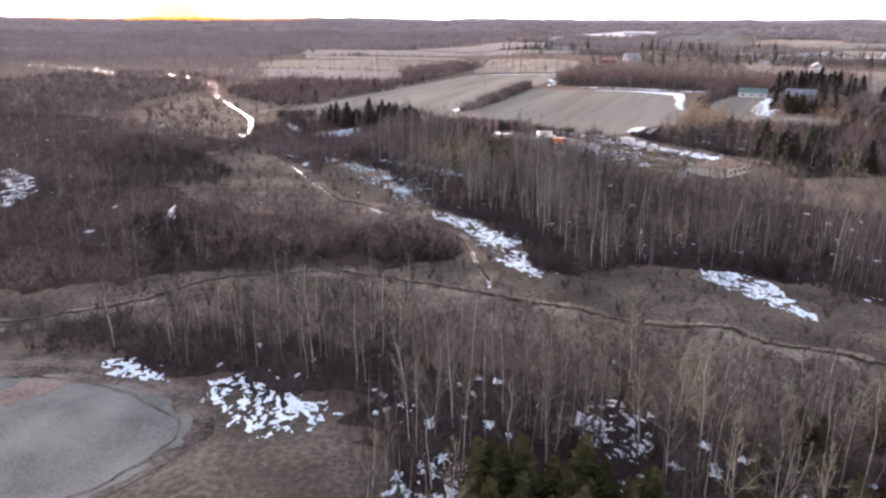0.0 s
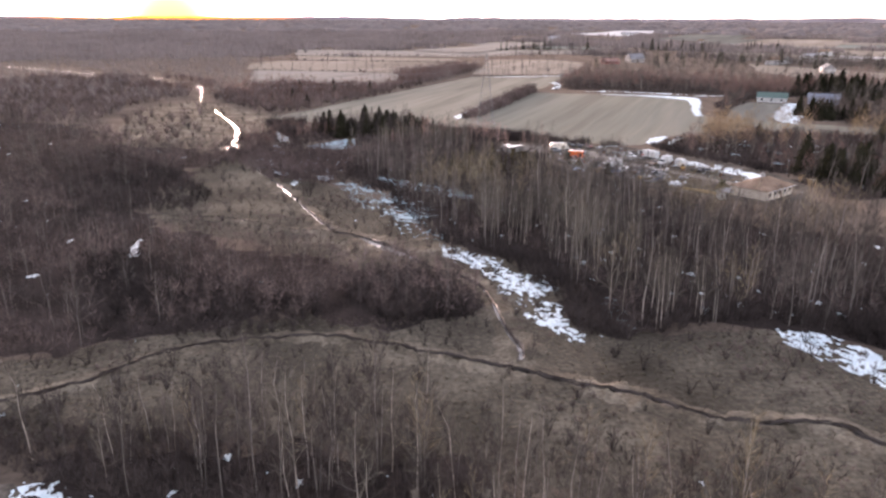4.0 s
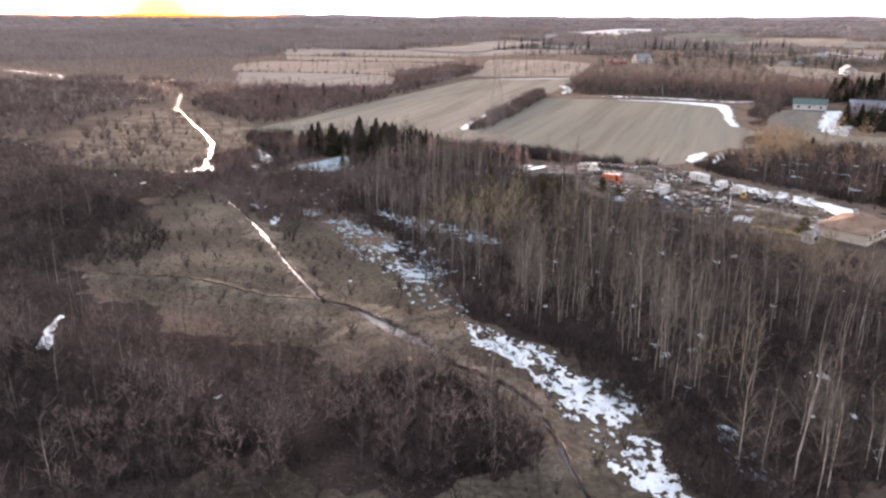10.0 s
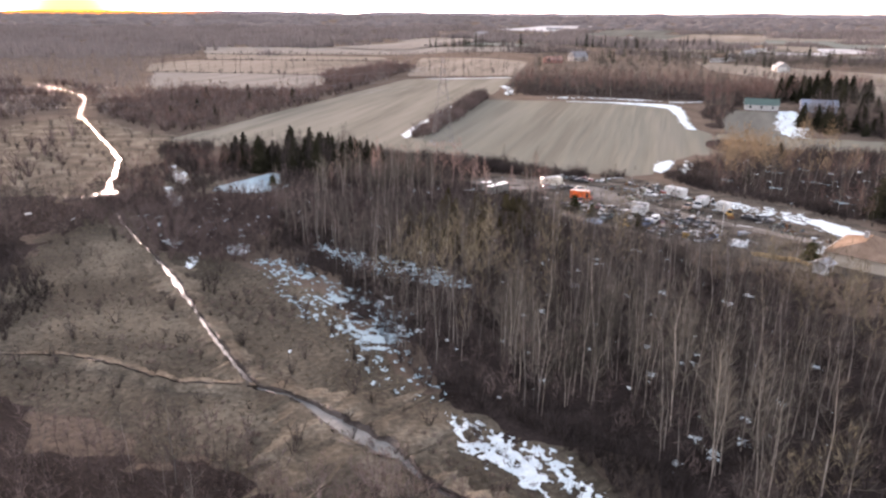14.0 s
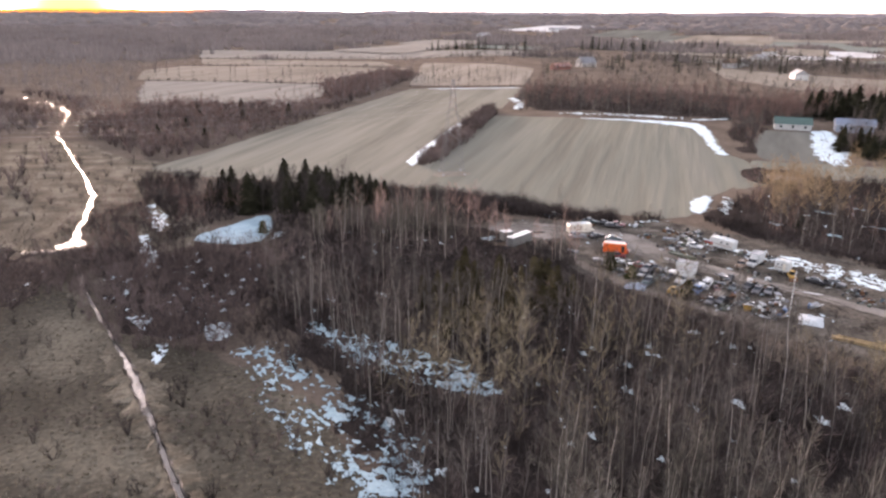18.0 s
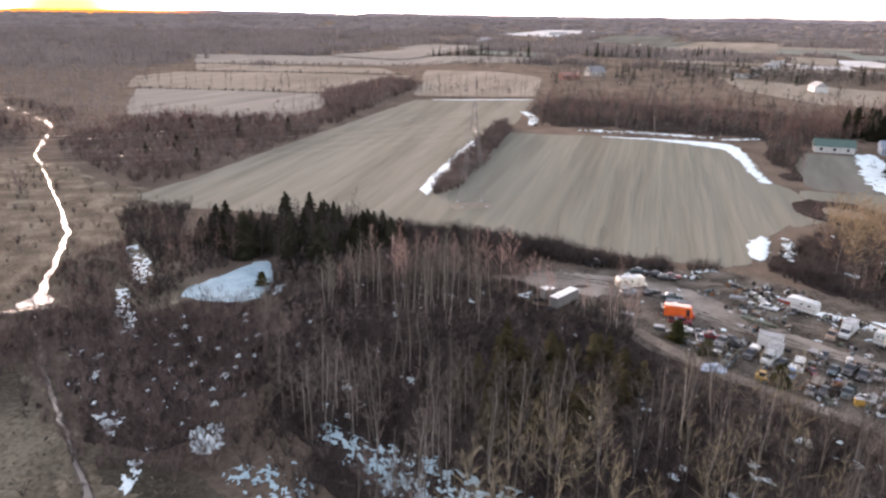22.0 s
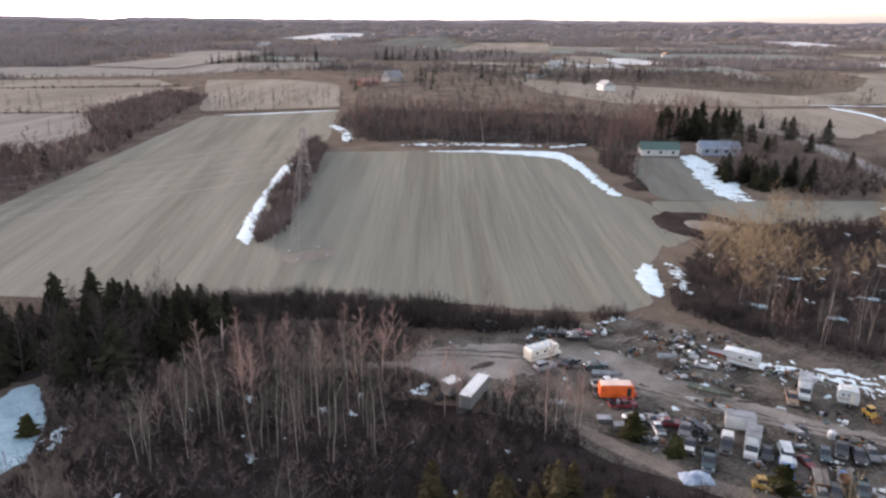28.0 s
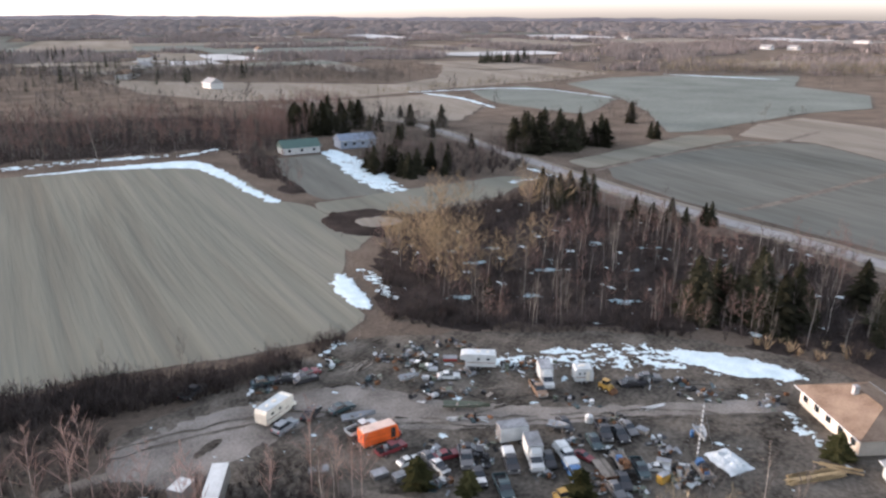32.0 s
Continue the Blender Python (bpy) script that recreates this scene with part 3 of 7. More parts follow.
# darker, bluer second snow tone, with shade put into its base colour
M_SNOW_SHADED = material("bluish shaded snow", (0.20, 0.295, 0.335), (0.36, 0.485, 0.53), 0.15, 2.0, rough=0.8, bump=0.2, spec=0.1)
# snow left lying
SNOW = [
    ([(-7, 194), (-1, 191), (7, 183), (12, 174), (17, 157), (20.5, 141), (17, 140.5), (11, 151), (7, 164), (3, 176), (-5, 187)], .45, 1.2, -.06),
    ([(12, 173), (18, 172), (19, 163), (13, 164)], .4, 1.2, -.1), ([(-20, 219), (-11, 216), (-4, 198), (-10, 196), (-17, 205)], .4, 1.6, .34),
    ([(27, 161), (30, 158), (31, 145), (28, 146), (26, 153)], .4, .8, -.1), ([(52, 143), (58, 147), (67, 140), (66, 130), (68, 117), (64, 123), (58, 133)], .45, .9, -.15),
    ([(-78, 196), (-76, 187), (-72, 181), (-75, 181), (-78, 189)], .5, .5, None), ([(-160, 246), (-137, 227), (-126, 205), (-124, 189), (-134, 205), (-150, 232)], 1.0, 2.0, -.1),
    ([(-40, 260), (-34, 260), (-31, 254), (-20, 241), (-12, 231), (-8, 221), (-11, 214), (-20, 217), (-28, 229), (-36, 244), (-41, 258)], .35, 2.2, .22), ([(-30, 270), (-21, 265), (-7, 255), (5, 242), (1, 238), (-10, 244.5), (-23, 255)], .35, 1.8, .06),
    ([(-51.1, 270.8), (-45.4, 272), (-43, 267.1), (-44.3, 262.7), (-47, 262.9)], .4, .9, -.1), ([(-65.3, 274.4), (-64.3, 276.2), (-59.3, 272.2), (-60.6, 269.3), (-60.6, 267.3)], .4, .9, -.1), ([(-56, 262), (-54, 262), (-53, 254), (-55, 254)], .4, .6, -.1),
    ([(-67, 327), (-58, 338), (-49, 351), (-46, 344), (-45, 330), (-47, 321), (-57, 321)], .7, .5, None), ([(-45, 330), (-41, 332), (-42, 326), (-46, 325)], .5, .8, -.1),
    ([(-88.5, 363.8), (-84.8, 363.7), (-77.6, 348.3), (-74.2, 335), (-77, 334.2), (-82.5, 349.7)], .45, 1.4, .0), ([(-80.6, 330.5), (-78.5, 331.3), (-70.7, 313.4), (-65.8, 300.1), (-68, 301.6), (-74.7, 315.2)], .45, 1.2, .0),
    ([(-3.6, 431), (-3.4, 419), (-0.9, 418), (3.2, 437.7), (14.5, 479), (31.2, 518.3), (35, 530), (31.5, 532), (24.1, 517), (7.5, 465)], 0.6, 0.7, None), ([(72.7, 631.2), (79.3, 626.7), (78, 597.5), (71.3, 571.5), (66, 573.5), (74.5, 599)], .8, 1.4, -.05),
    ([(90, 528), (126, 512), (152, 500), (147, 478), (134, 441), (131, 423), (127, 427), (138, 470), (141, 485), (124, 506), (100, 522)], 0.9, 1.2, None),
    ([(20, 713), (96, 688), (97, 692), (20, 717)], 1.5, 1.0, None), ([(206, 472), (200, 456), (174, 403), (165, 408), (173, 434), (186, 454), (196, 472)], .8, 1.6, -.45),
    ([(93, 364), (95.5, 361), (88, 349), (82.5, 341), (81.5, 346), (85, 356)], .45, .9, None), ([(99, 362), (102, 360), (92, 342), (88, 341)], .5, 1.0, .1),
    ([(124, 394), (133, 399), (143, 396), (148, 381), (145, 380), (140, 392), (132, 395), (126, 391)], .5, .7, None),
    ([(76, 309), (84, 303), (92, 297), (101, 286), (103, 278), (97, 275), (90, 286), (80, 300), (74, 305)], .45, 1.8, -.02), ([(101, 284), (106, 274), (107, 261), (104, 258), (100, 264), (97, 275)], .5, .8, None),
    ([(-34, 92), (-30, 96), (-22, 90), (-12, 86), (-14, 82), (-19, 79), (-24, 79), (-29, 86)], .35, 1.6, .1), ([(-54, 99), (-49, 100), (-38, 94), (-38, 92), (-50, 95)], .35, 1.4, .16),
    ([(-5, 66), (-1, 75), (4, 77), (6, 74), (3, 66)], .4, 1.3, -.02), ([(19, 81), (23, 91), (28, 90), (28, 77), (24, 75)], .4, 1.3, -.02),
    ([(456, 627), (565, 577), (520, 466), (524, 466), (570, 580), (458, 633)], 3, 1.5, None), ([(455, 615), (444, 566), (403, 512), (408, 512), (450, 566), (462, 612)], 3, 1.5, None),
    ([(797, 530), (803, 410), (812, 410), (806, 532)], 4, 2, None), ([(212, 384), (225, 379), (224, 375), (208, 380)], .8, 1, .0),
    ([(228, 372), (238, 398), (240, 397), (231, 371)], .8, 1, -.1), ([(150, 512), (176, 516), (176, 512), (152, 508)], 1, 1.5, -.1),
    ([(86, 551), (112, 541), (150, 520), (150, 514), (112, 533), (88, 544)], .9, 2.0, .0), ([(-46, 640), (-39, 700), (-42, 748), (-44, 748), (-41, 700), (-50, 642)], 1.2, 2.0, .05), ([(81.4, 250.4), (92.6, 260.6), (91.2, 262), (80.2, 251.8)], .4, 0.8, .05),
    ([(60, 336), (70, 336), (72, 334), (60, 334)], .4, .8, .1), ([(12, 322), (16, 324), (17, 321), (13, 320)], .4, .6, .0), ([(-62.5, 295.4), (-60.7, 295.9), (-58.5, 292.7), (-59, 291.5)], .4, .8, .0),
]
for x, y, l in ((122, 341, 5), (128, 323, 4), (157, 322, 6), (162, 308, 5), (120, 299, 3.5), (158, 274, 6), (140, 306, 4), (110, 318, 3), (134, 345, 4), (100, 330, 4)):
    SNOW.append(([(x - 0.6 * l, y + 0.8 * l), (x + 0.7, y + 1.0), (x + 0.6 * l, y - 0.8 * l), (x - 0.8, y - 0.9)], .4, 1.2, -.05))
for k, (outline, size, rag, holes) in enumerate(SNOW):
    patch("snow", outline, M_SNOW_SHADED if k in (2, 3, 7, 8, 12) or k >= len(SNOW) - 10 else M_SNOW, 0.14 if size < 2 else 0.4, size * 0.75 if size < 0.6 else size, rag * 1.25, 0.55 if size < 0.6 else 0.35, 0.12, None if holes is None else holes - 0.05, 40 + k, "patch of old crusted snow on dead grass", "snow")
# scattered small scraps of snow under the trees
bits = [(w, n) for w, n in ((WOOD_EAST, 320), (WOOD_WEST, 140), (WOOD_SOUTH, 160), (BRUSH_MID, 90), (WOOD_YARD, 120), (MARSH, 14), (YARD, 90))]
sv, st = [], []
for wood, count in bits:
    p = np.array(wood)
    q = rng.uniform(p.min(0), p.max(0), (count * 4, 2))
    q = q[inside(wood, q[:, 0], q[:, 1]) > 2][:count]
    for x, y in q:
        r, k = 0.1 + 0.85 * rng.random() ** 2.5, 16
        a = np.arange(k) * 2 * np.pi / k
        rr = r * rng.uniform(0.25, 1.7, k)
        base = sum(len(s) for s in sv)
        sv.append(np.vstack([[x, y, gz(x, y) + 0.16], np.column_stack([x + 0.9 * rr * np.cos(a), y + 1.3 * rr * np.sin(a), np.full(k, float(gz(x, y)) + 0.08)])]))
        st += [(base, base + 1 + n, base + 1 + (n + 1) % k) for n in range(k)]
tagged(new("snow_scraps", tri_mesh("snow_scraps", np.vstack(sv), np.array(st), [M_SNOW], flat=False)), "small scraps of snow on the wood floor", "snow", kind="stuff")

# ---- trees ----
def tube(pts, radii, sides):
    pts, n = np.array(pts, float), len(pts)
    d = np.gradient(pts, axis=0)
    d /= np.linalg.norm(d, axis=1)[:, None]
    u = np.cross(d, (0.31, 0.95, 0.02))
    u /= np.linalg.norm(u, axis=1)[:, None] + 1e-9
    w = np.cross(d, u)
    a = np.arange(sides) * 2 * np.pi / sides
    v = pts[:, None] + np.array(radii)[:, None, None] * (np.cos(a)[None, :, None] * u[:, None] + np.sin(a)[None, :, None] * w[:, None])
    t = []
    for i in range(n - 1):
        for k in range(sides):
            p, q = i * sides + k, i * sides + (k + 1) % sides
            t += [(p, q, q + sides), (p, q + sides, p + sides)]
    return v.reshape(-1, 3), np.array(t)


def joined(parts):
    v, t, base = [], [], 0
    for a, b in parts:
        v.append(a)
        t.append(b + base)
        base += len(a)
    return np.vstack(v), np.vstack(t)


def sliver(p, q, w, g):
    d = (q - p) / (np.linalg.norm(q - p) + 1e-9)
    s = np.cross(d, g.normal(size=3))
    s *= 0.5 * w / (np.linalg.norm(s) + 1e-9)
    return np.array([p - s, p + s, q]), np.array([[0, 1, 2]])


def bare_tree(seed, h, limbs=14, twigs=7, low=0.36, spread=0.30, thick=1.0, up=0.86, sides=5, fine=0.034):
    """A leafless tree: the trunk, and the crown of limbs and twigs, as two meshes."""
    g = np.random.default_rng(seed)
    lean = g.normal(0, 0.05, 2) * h
    k = np.linspace(0, 1, 5)
    bend = g.normal(0, 0.02, (5, 2)) * h * k[:, None]
    pts = np.column_stack([lean[0] * k ** 1.5 + bend[:, 0], lean[1] * k ** 1.5 + bend[:, 1], k * h])
    rad = (0.0056 * h * (1 - k) ** 0.8 + 0.012) * thick
    trunk = tube(pts, rad, sides)
    crown = []
    az = g.uniform(0, 6.28)
    for n in range(limbs):
        u = low + (0.97 - low) * (n + g.random()) / limbs
        p = np.array([np.interp(u, k, pts[:, i]) for i in range(3)])
        az += 2.4 + g.normal(0, 0.4)
        el = up + g.normal(0, 0.22) + 0.25 * (u - 0.6)
        ln = h * spread * (1.05 - u) * g.uniform(0.8, 1.35) + 0.05 * h
        d = np.array([np.cos(az) * np.cos(el), np.sin(az) * np.cos(el), np.sin(el)])
        q = p + d * ln
        m = p + d * ln * 0.5 + np.array([0, 0, -0.03 * ln])
        r = 0.012 * h * (1.05 - u) * 0.42 * thick + 0.008
        crown.append(tube([p, m, q], [r, r * 0.6, 0.006], 3) if sides > 3 else sliver(p, q, 1.15 * r, g))
        for _ in range(twigs):
            f = g.uniform(0.25, 1.0)
            e = d + g.normal(0, 0.5, 3) + np.array([0, 0, 0.25])
            e /= np.linalg.norm(e)
            s = p + (q - p) * f
            crown.append(sliver(s, s + e * ln * g.uniform(0.3, 0.75), fine * g.uniform(0.7, 1.5), g))
    return trunk, joined(crown)


def shrub(seed, h, stems=16, spread=0.6, fine=0.075):
    g = np.random.default_rng(seed)
    out = []
    for _ in range(stems):
        a, r = g.uniform(0, 6.28), g.uniform(0, 0.35)
        p = np.array([np.cos(a) * r, np.sin(a) * r, 0])
        o = g.uniform(0.1, spread)
        q = p + h * g.uniform(0.6, 1.0) * np.array([np.cos(a) * o, np.sin(a) * o, 1.0])
        out.append(sliver(p, q, fine * 1.3, g))
        for _ in range(2):
            s = p + (q - p) * g.uniform(0.35, 0.85)
            out.append(sliver(s, s + np.array([g.normal(0, 0.3), g.normal(0, 0.3), 0.5]) * h * g.uniform(0.25, 0.6), fine, g))
    return joined(out)


def spruce(seed, h, width=0.29, levels=17, arms=9, droop=0.3, skirt=0.05, plump=0.9):
    """A conifer: trunk, and whorls of drooping, folded boughs."""
    g = np.random.default_rng(seed)
    trunk = tube([(0, 0, 0), (0, 0, h * 0.5), (0, 0, h * 0.97)], [0.013 * h, 0.008 * h, 0.01], 5)
    out = []
    for n in range(levels):
        u = skirt + (0.98 - skirt) * n / levels
        ln = h * width * ((1 - u) ** plump) * g.uniform(0.85, 1.15) + 0.02 * h
        for a in np.arange(arms) * 6.283 / arms + g.uniform(0, 6.28):
            a += g.normal(0, 0.2)
            l2 = ln * g.uniform(0.5, 1.35)
            z0 = h * u + g.normal(0, 0.015) * h
            d, s = np.array([np.cos(a), np.sin(a), 0]), np.array([-np.sin(a), np.cos(a), 0])
            dz = -droop * l2 * g.uniform(0.5, 1.3)
            root, tip = np.array([0, 0, z0 + 0.03 * h]), d * l2 + np.array([0, 0, z0 + dz])
            mid = d * l2 * 0.55 + np.array([0, 0, z0 + dz * 0.35])
            w = 0.32 * l2 + 0.012 * h
            hang = np.array([0, 0, -0.035 * h])
            out.append((np.array([root, mid + s * w + hang, tip, mid - s * w + hang, mid]), np.array([[0, 1, 4], [1, 2, 4], [2, 3, 4], [3, 0, 4]])))
    return trunk, joined(out)


def spread_points(poly, area, seed, margin=0.0, keep=None):
    """Jittered points inside a polygon, about one per `area` square metres."""
    g = np.random.default_rng(seed)
    p = np.array(poly, float)
    s = math.sqrt(area)
    xs, ys = np.arange(p[:, 0].min(), p[:, 0].max(), s), np.arange(p[:, 1].min(), p[:, 1].max(), s)
    q = np.stack(np.meshgrid(xs, ys), -1).reshape(-1, 2) + g.uniform(-0.75, 0.75, (len(xs) * len(ys), 2)) * s
    q = q[inside(poly, q[:, 0], q[:, 1]) + 2.5 * fbm(q[:, 0] * 0.15, q[:, 1] * 0.15, seed) > margin]
    if keep is not None:
        q = q[keep(q[:, 0], q[:, 1])]
    return g.permutation(q)


def planted(templates, pts, seed, lo=0.75, hi=1.25, sink=0.0):
    """All templates joined at the points: vertices and triangles."""
    g = np.random.default_rng(seed)
    vs, ts, base = [], [], 0
    kind = g.integers(0, len(templates), len(pts))
    for k, (v, t) in enumerate(templates):
        q = pts[kind == k]
        if not len(q):
            continue
        a, s = g.uniform(0, 6.283, len(q)), g.uniform(lo, hi, len(q)) * (1 + 0.4 * fbm(q[:, 0] * 0.05, q[:, 1] * 0.05, 77))
        c, n = np.cos(a)[:, None], np.sin(a)[:, None]
        x = (v[None, :, 0] * c - v[None, :, 1] * n) * s[:, None] + q[:, :1]
        y = (v[None, :, 0] * n + v[None, :, 1] * c) * s[:, None] + q[:, 1:2]
        z = v[None, :, 2] * s[:, None] + gz(q[:, 0], q[:, 1])[:, None] - sink
        vs.append(np.stack([x, y, z], -1).reshape(-1, 3))
        ts.append((t[None] + (np.arange(len(q)) * len(v))[:, None, None]).reshape(-1, 3) + base)
        base += len(q) * len(v)
    return np.vstack(vs), np.vstack(ts)


def wood_stuff(name, trees, pts, seed, bark, twig, label, lo=0.75, hi=1.25):
    """A whole stand of trees as one object."""
    both = []
    for trunk, crown in trees:
        v, t = joined([trunk, crown])
        both.append((v, t, len(trunk[1])))
    g = np.random.default_rng(seed)
    v, t = planted([b[:2] for b in both], pts, seed, lo, hi)
    kind = g.integers(0, len(both), len(pts))
    which = np.concatenate([np.tile((np.arange(len(b[1])) >= b[2]).astype(np.int32), int((kind == k).sum())) for k, b in enumerate(both)])
    return tagged(new(name, tri_mesh(name, v, t, [bark, twig], which)), label, "woods", kind="stuff")


def stuff(name, templates, pts, seed, mat, label, category, lo=0.75, hi=1.25):
    v, t = planted(templates, pts, seed, lo, hi)
    return tagged(new(name, tri_mesh(name, v, t, [mat], flat=name not in ("far_woods", "far_wood"))), label, category, kind="stuff")


def tree_thing(name, template, x, y, yaw, s, mats, label, category, group):
    ob = new(name)
    ob.matrix_world = Matrix.Translation((x, y, float(gz(x, y)) - 0.05)) @ Matrix.Rotation(yaw, 4, "Z") @ Matrix.Scale(s, 4)
    for part_name, me in zip(("trunk", "crown"), template):
        c = new(part_name, me)
        c.parent = ob
    return tagged(ob, label, category, group)


def part_meshes(template, mats):
    return [tri_mesh(n, *template[k], [mats[k]]) for k, n in enumerate(("trunk", "crown"))]


def off_snow(x, y):
    """Keeps trees off the larger patches of snow and the parked boxes."""
    return bare_snow(x, y) & (np.hypot(x - 18.4, y - 313) > 6) & (np.hypot(x - 17.5, y - 320) > 4.5)


def bare_snow(x, y):
    """Keeps trees off the larger bare patches of snow."""
    ok = np.ones(len(x), bool)
    for n in (0, 4, 5, 12, 14, 15, 24, 25):
        ok &= inside(SNOW[n][0], x, y) < -0.3
    return ok & (np.hypot(x + 95, y - 323) > 9)


def clear(x, y):
    return off_snow(x, y) & (inside(SNOW[8][0], x, y) < -0.5) & (inside(SNOW[8][0], x, y + 3.5) < 0) & (inside(YARD, x, y) < -1) & (inside(MARSH, x, y) < 4)


BIRCH = [bare_tree(s, h, 17, 16, 0.26, 0.30, 0.8, 1.0, fine=0.036) for s, h in ((1, 14), (2, 15.5), (3, 13), (4, 16), (5, 12), (6, 14.5))]
ASPEN = [bare_tree(20 + s, h, 13, 14, 0.3, 0.27, 0.95, 1.0, sides=3, fine=0.036) for s, h in enumerate((12, 13.5, 11, 14.5, 10, 12.5, 13))]
FULL = [bare_tree(30 + s, h, 13, 15, 0.25, 0.33, 0.75, sides=3, fine=0.044) for s, h in enumerate((12, 13.5, 11, 14.5, 10))]
LIGHT = [bare_tree(40 + s, h, 11, 8, 0.22, 0.36, 0.85, 0.95, 3, 0.048) for s, h in enumerate((8, 9.5, 7, 10.5, 8.5))]
FARBARE = [bare_tree(160 + s, h, 7, 3, 0.12, 0.40, 1.2, 0.95, 3, 0.34) for s, h in enumerate((8, 10, 7))]
TALL = [bare_tree(60 + s, h, 13, 6, 0.25, 0.30, 1.1, 1.0, 3, 0.16) for s, h in enumerate((17, 19, 15, 20, 18))]
SOFT = [bare_tree(70 + s, h, 9, 7, 0.12, 0.5, 0.8, 0.9, 3, 0.062) for s, h in enumerate((5, 6, 4.2, 6.8))]
GOLD = [bare_tree(50 + s, h, 13, 20, 0.2, 0.36, 0.45, sides=3, fine=0.052) for s, h in enumerate((12, 13, 10.5, 14))]
BRUSH = [shrub(80 + s, h, 12) for s, h in enumerate((2.6, 3.4, 2.2, 4.2, 3.0))]
BUSHY = [shrub(90 + s, h, 13, 0.7, 0.2) for s, h in enumerate((4, 5, 6, 3.5))]
SPRUCE = [spruce(100 + s, h, 0.35, 17, 9, 0.28, 0.04, 0.8) for s, h in enumerate((12, 14, 10, 13))]
BUSHCEDAR = [spruce(120 + s, h, 0.5, 11, 11, 0.1, 0.02, 0.5) for s, h in enumerate((4.6, 5.2, 4.2, 5.0))]
CEDAR = [spruce(110 + s, h, 0.27, 17, 11, 0.12, 0.03, 0.7) for s, h in enumerate((8, 9, 7, 8.5))]

# single birches standing near the flight line
birch_parts = [part_meshes(t, (M_BARK, M_TWIG)) for t in BIRCH]
CEDARS = [(3, 56), (5, 68), (14, 70), (25, 68), (26, 54), (10, 50)]
south = spread_points(WOOD_SOUTH, 8.5, 201, 0, lambda x, y: off_snow(x, y) & (inside(CEDARS, x, y) < -0.5) & (fbm(x * 0.07, y * 0.07, 94) > -0.3))
east = spread_points(WOOD_EAST, 10.5, 202, 0, lambda x, y: off_snow(x, y) & (inside(YARD, x, y) < -1 - 8 * ((y < 288) & (x > 38))) & (fbm(x * 0.07, y * 0.07, 92) > -0.3 + 0.42 * smooth((y - 250) / 40)))
under = np.random.default_rng(9).random(len(east))
THIN = [(-32, 270), (-18, 240), (-8, 221), (10, 213), (14, 238), (-6, 260)]
east = east[(inside(THIN, east[:, 0], east[:, 1]) < 0) | (under < 0.95)]
near_n = (east[:, 1] > 285) & (east[:, 0] < 34)
near_e = (east[:, 0] < 45) & (east[:, 1] < 215) & (east[:, 0] > 5)
singles = np.vstack([south[:90], east[near_n][:45], east[near_e][:90]])
for k, (x, y) in enumerate(singles):
    tree_thing("birch_tree", birch_parts[k % 6], x, y, k * 2.4, rng.uniform(0.75, 1.15), None, "leafless pale-barked birch standing in the wood", "tree", "birches of the wood")
# birches by the yard, coloured as if the evening sun were on them
sunlit_parts = [part_meshes(t, (M_BARK_SUNLIT, M_TWIG_SUNLIT)) for t in BIRCH]
for k, (x, y) in enumerate(spread_points([(-16, 334), (6, 319), (20, 306), (28, 299), (35, 293), (38, 298), (32, 308), (24, 316), (12, 328), (-8, 343), (-20, 338), (-30, 322), (-20, 316), (-6, 330)], 30, 206)):
    tree_thing("birch_tree", sunlit_parts[k % 6], x, y, k * 1.9, rng.uniform(0.7, 1.0), None, "leafless birch with pink sunlight painted into bark and twigs", "tree", "birches at the yard")
rest = np.ones(len(east), bool)
rest[np.flatnonzero(near_n)[:45]] = False
rest[np.flatnonzero(near_e)[:90]] = False
rest_south = south[90:]
wood_stuff("birch_wood", BIRCH[3:] + ASPEN[:2], rest_south[::7], 210, M_BARK_T, M_TWIG_TAN, "leafless birches with tan budding twigs", 0.7, 1.1)
wood_stuff("birch_wood", BIRCH[:3] + ASPEN[:4], np.vstack([rest_south[1::4], rest_south[2::4]]), 211, M_BARK_S, M_SHRUB, "leafless birch and aspen wood beside the creek", 0.7, 1.15)
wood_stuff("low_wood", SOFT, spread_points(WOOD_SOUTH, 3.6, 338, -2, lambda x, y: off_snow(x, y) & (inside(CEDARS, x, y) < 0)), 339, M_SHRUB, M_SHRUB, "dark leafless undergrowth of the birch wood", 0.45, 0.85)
SOUTH_EDGE = [(-52, 108), (-30, 112), (0, 107), (24, 98), (44, 89), (70, 82), (66, 74), (40, 80), (20, 88), (-4, 96), (-30, 101)]
edge = spread_points(SOUTH_EDGE, 7.5, 334, 0, off_snow)
wood_stuff("birch_wood", ASPEN, edge[::3], 335, M_BARK_T, M_TWIG_S, "leafless pale birches on the edge of the marsh", 0.55, 0.9)
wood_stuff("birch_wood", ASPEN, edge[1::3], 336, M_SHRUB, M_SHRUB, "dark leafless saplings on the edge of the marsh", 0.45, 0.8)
stand = east[rest]
golden = fbm(stand[:, 0] * 0.03, stand[:, 1] * 0.03, 91) + 0.2 * rng.normal(size=len(stand)) > 0.23
wood_stuff("aspen_wood", ASPEN, stand[~golden][::3], 207, M_BARK_T, M_TWIG_S, "leafless aspens with pale trunks", 0.75, 1.2)
wood_stuff("aspen_wood", ASPEN, np.vstack([stand[~golden][1::3], stand[~golden][2::3]]), 212, M_BARK_S, M_TWIG_S, "dense leafless grey aspen wood beside the yard", 0.7, 1.2)
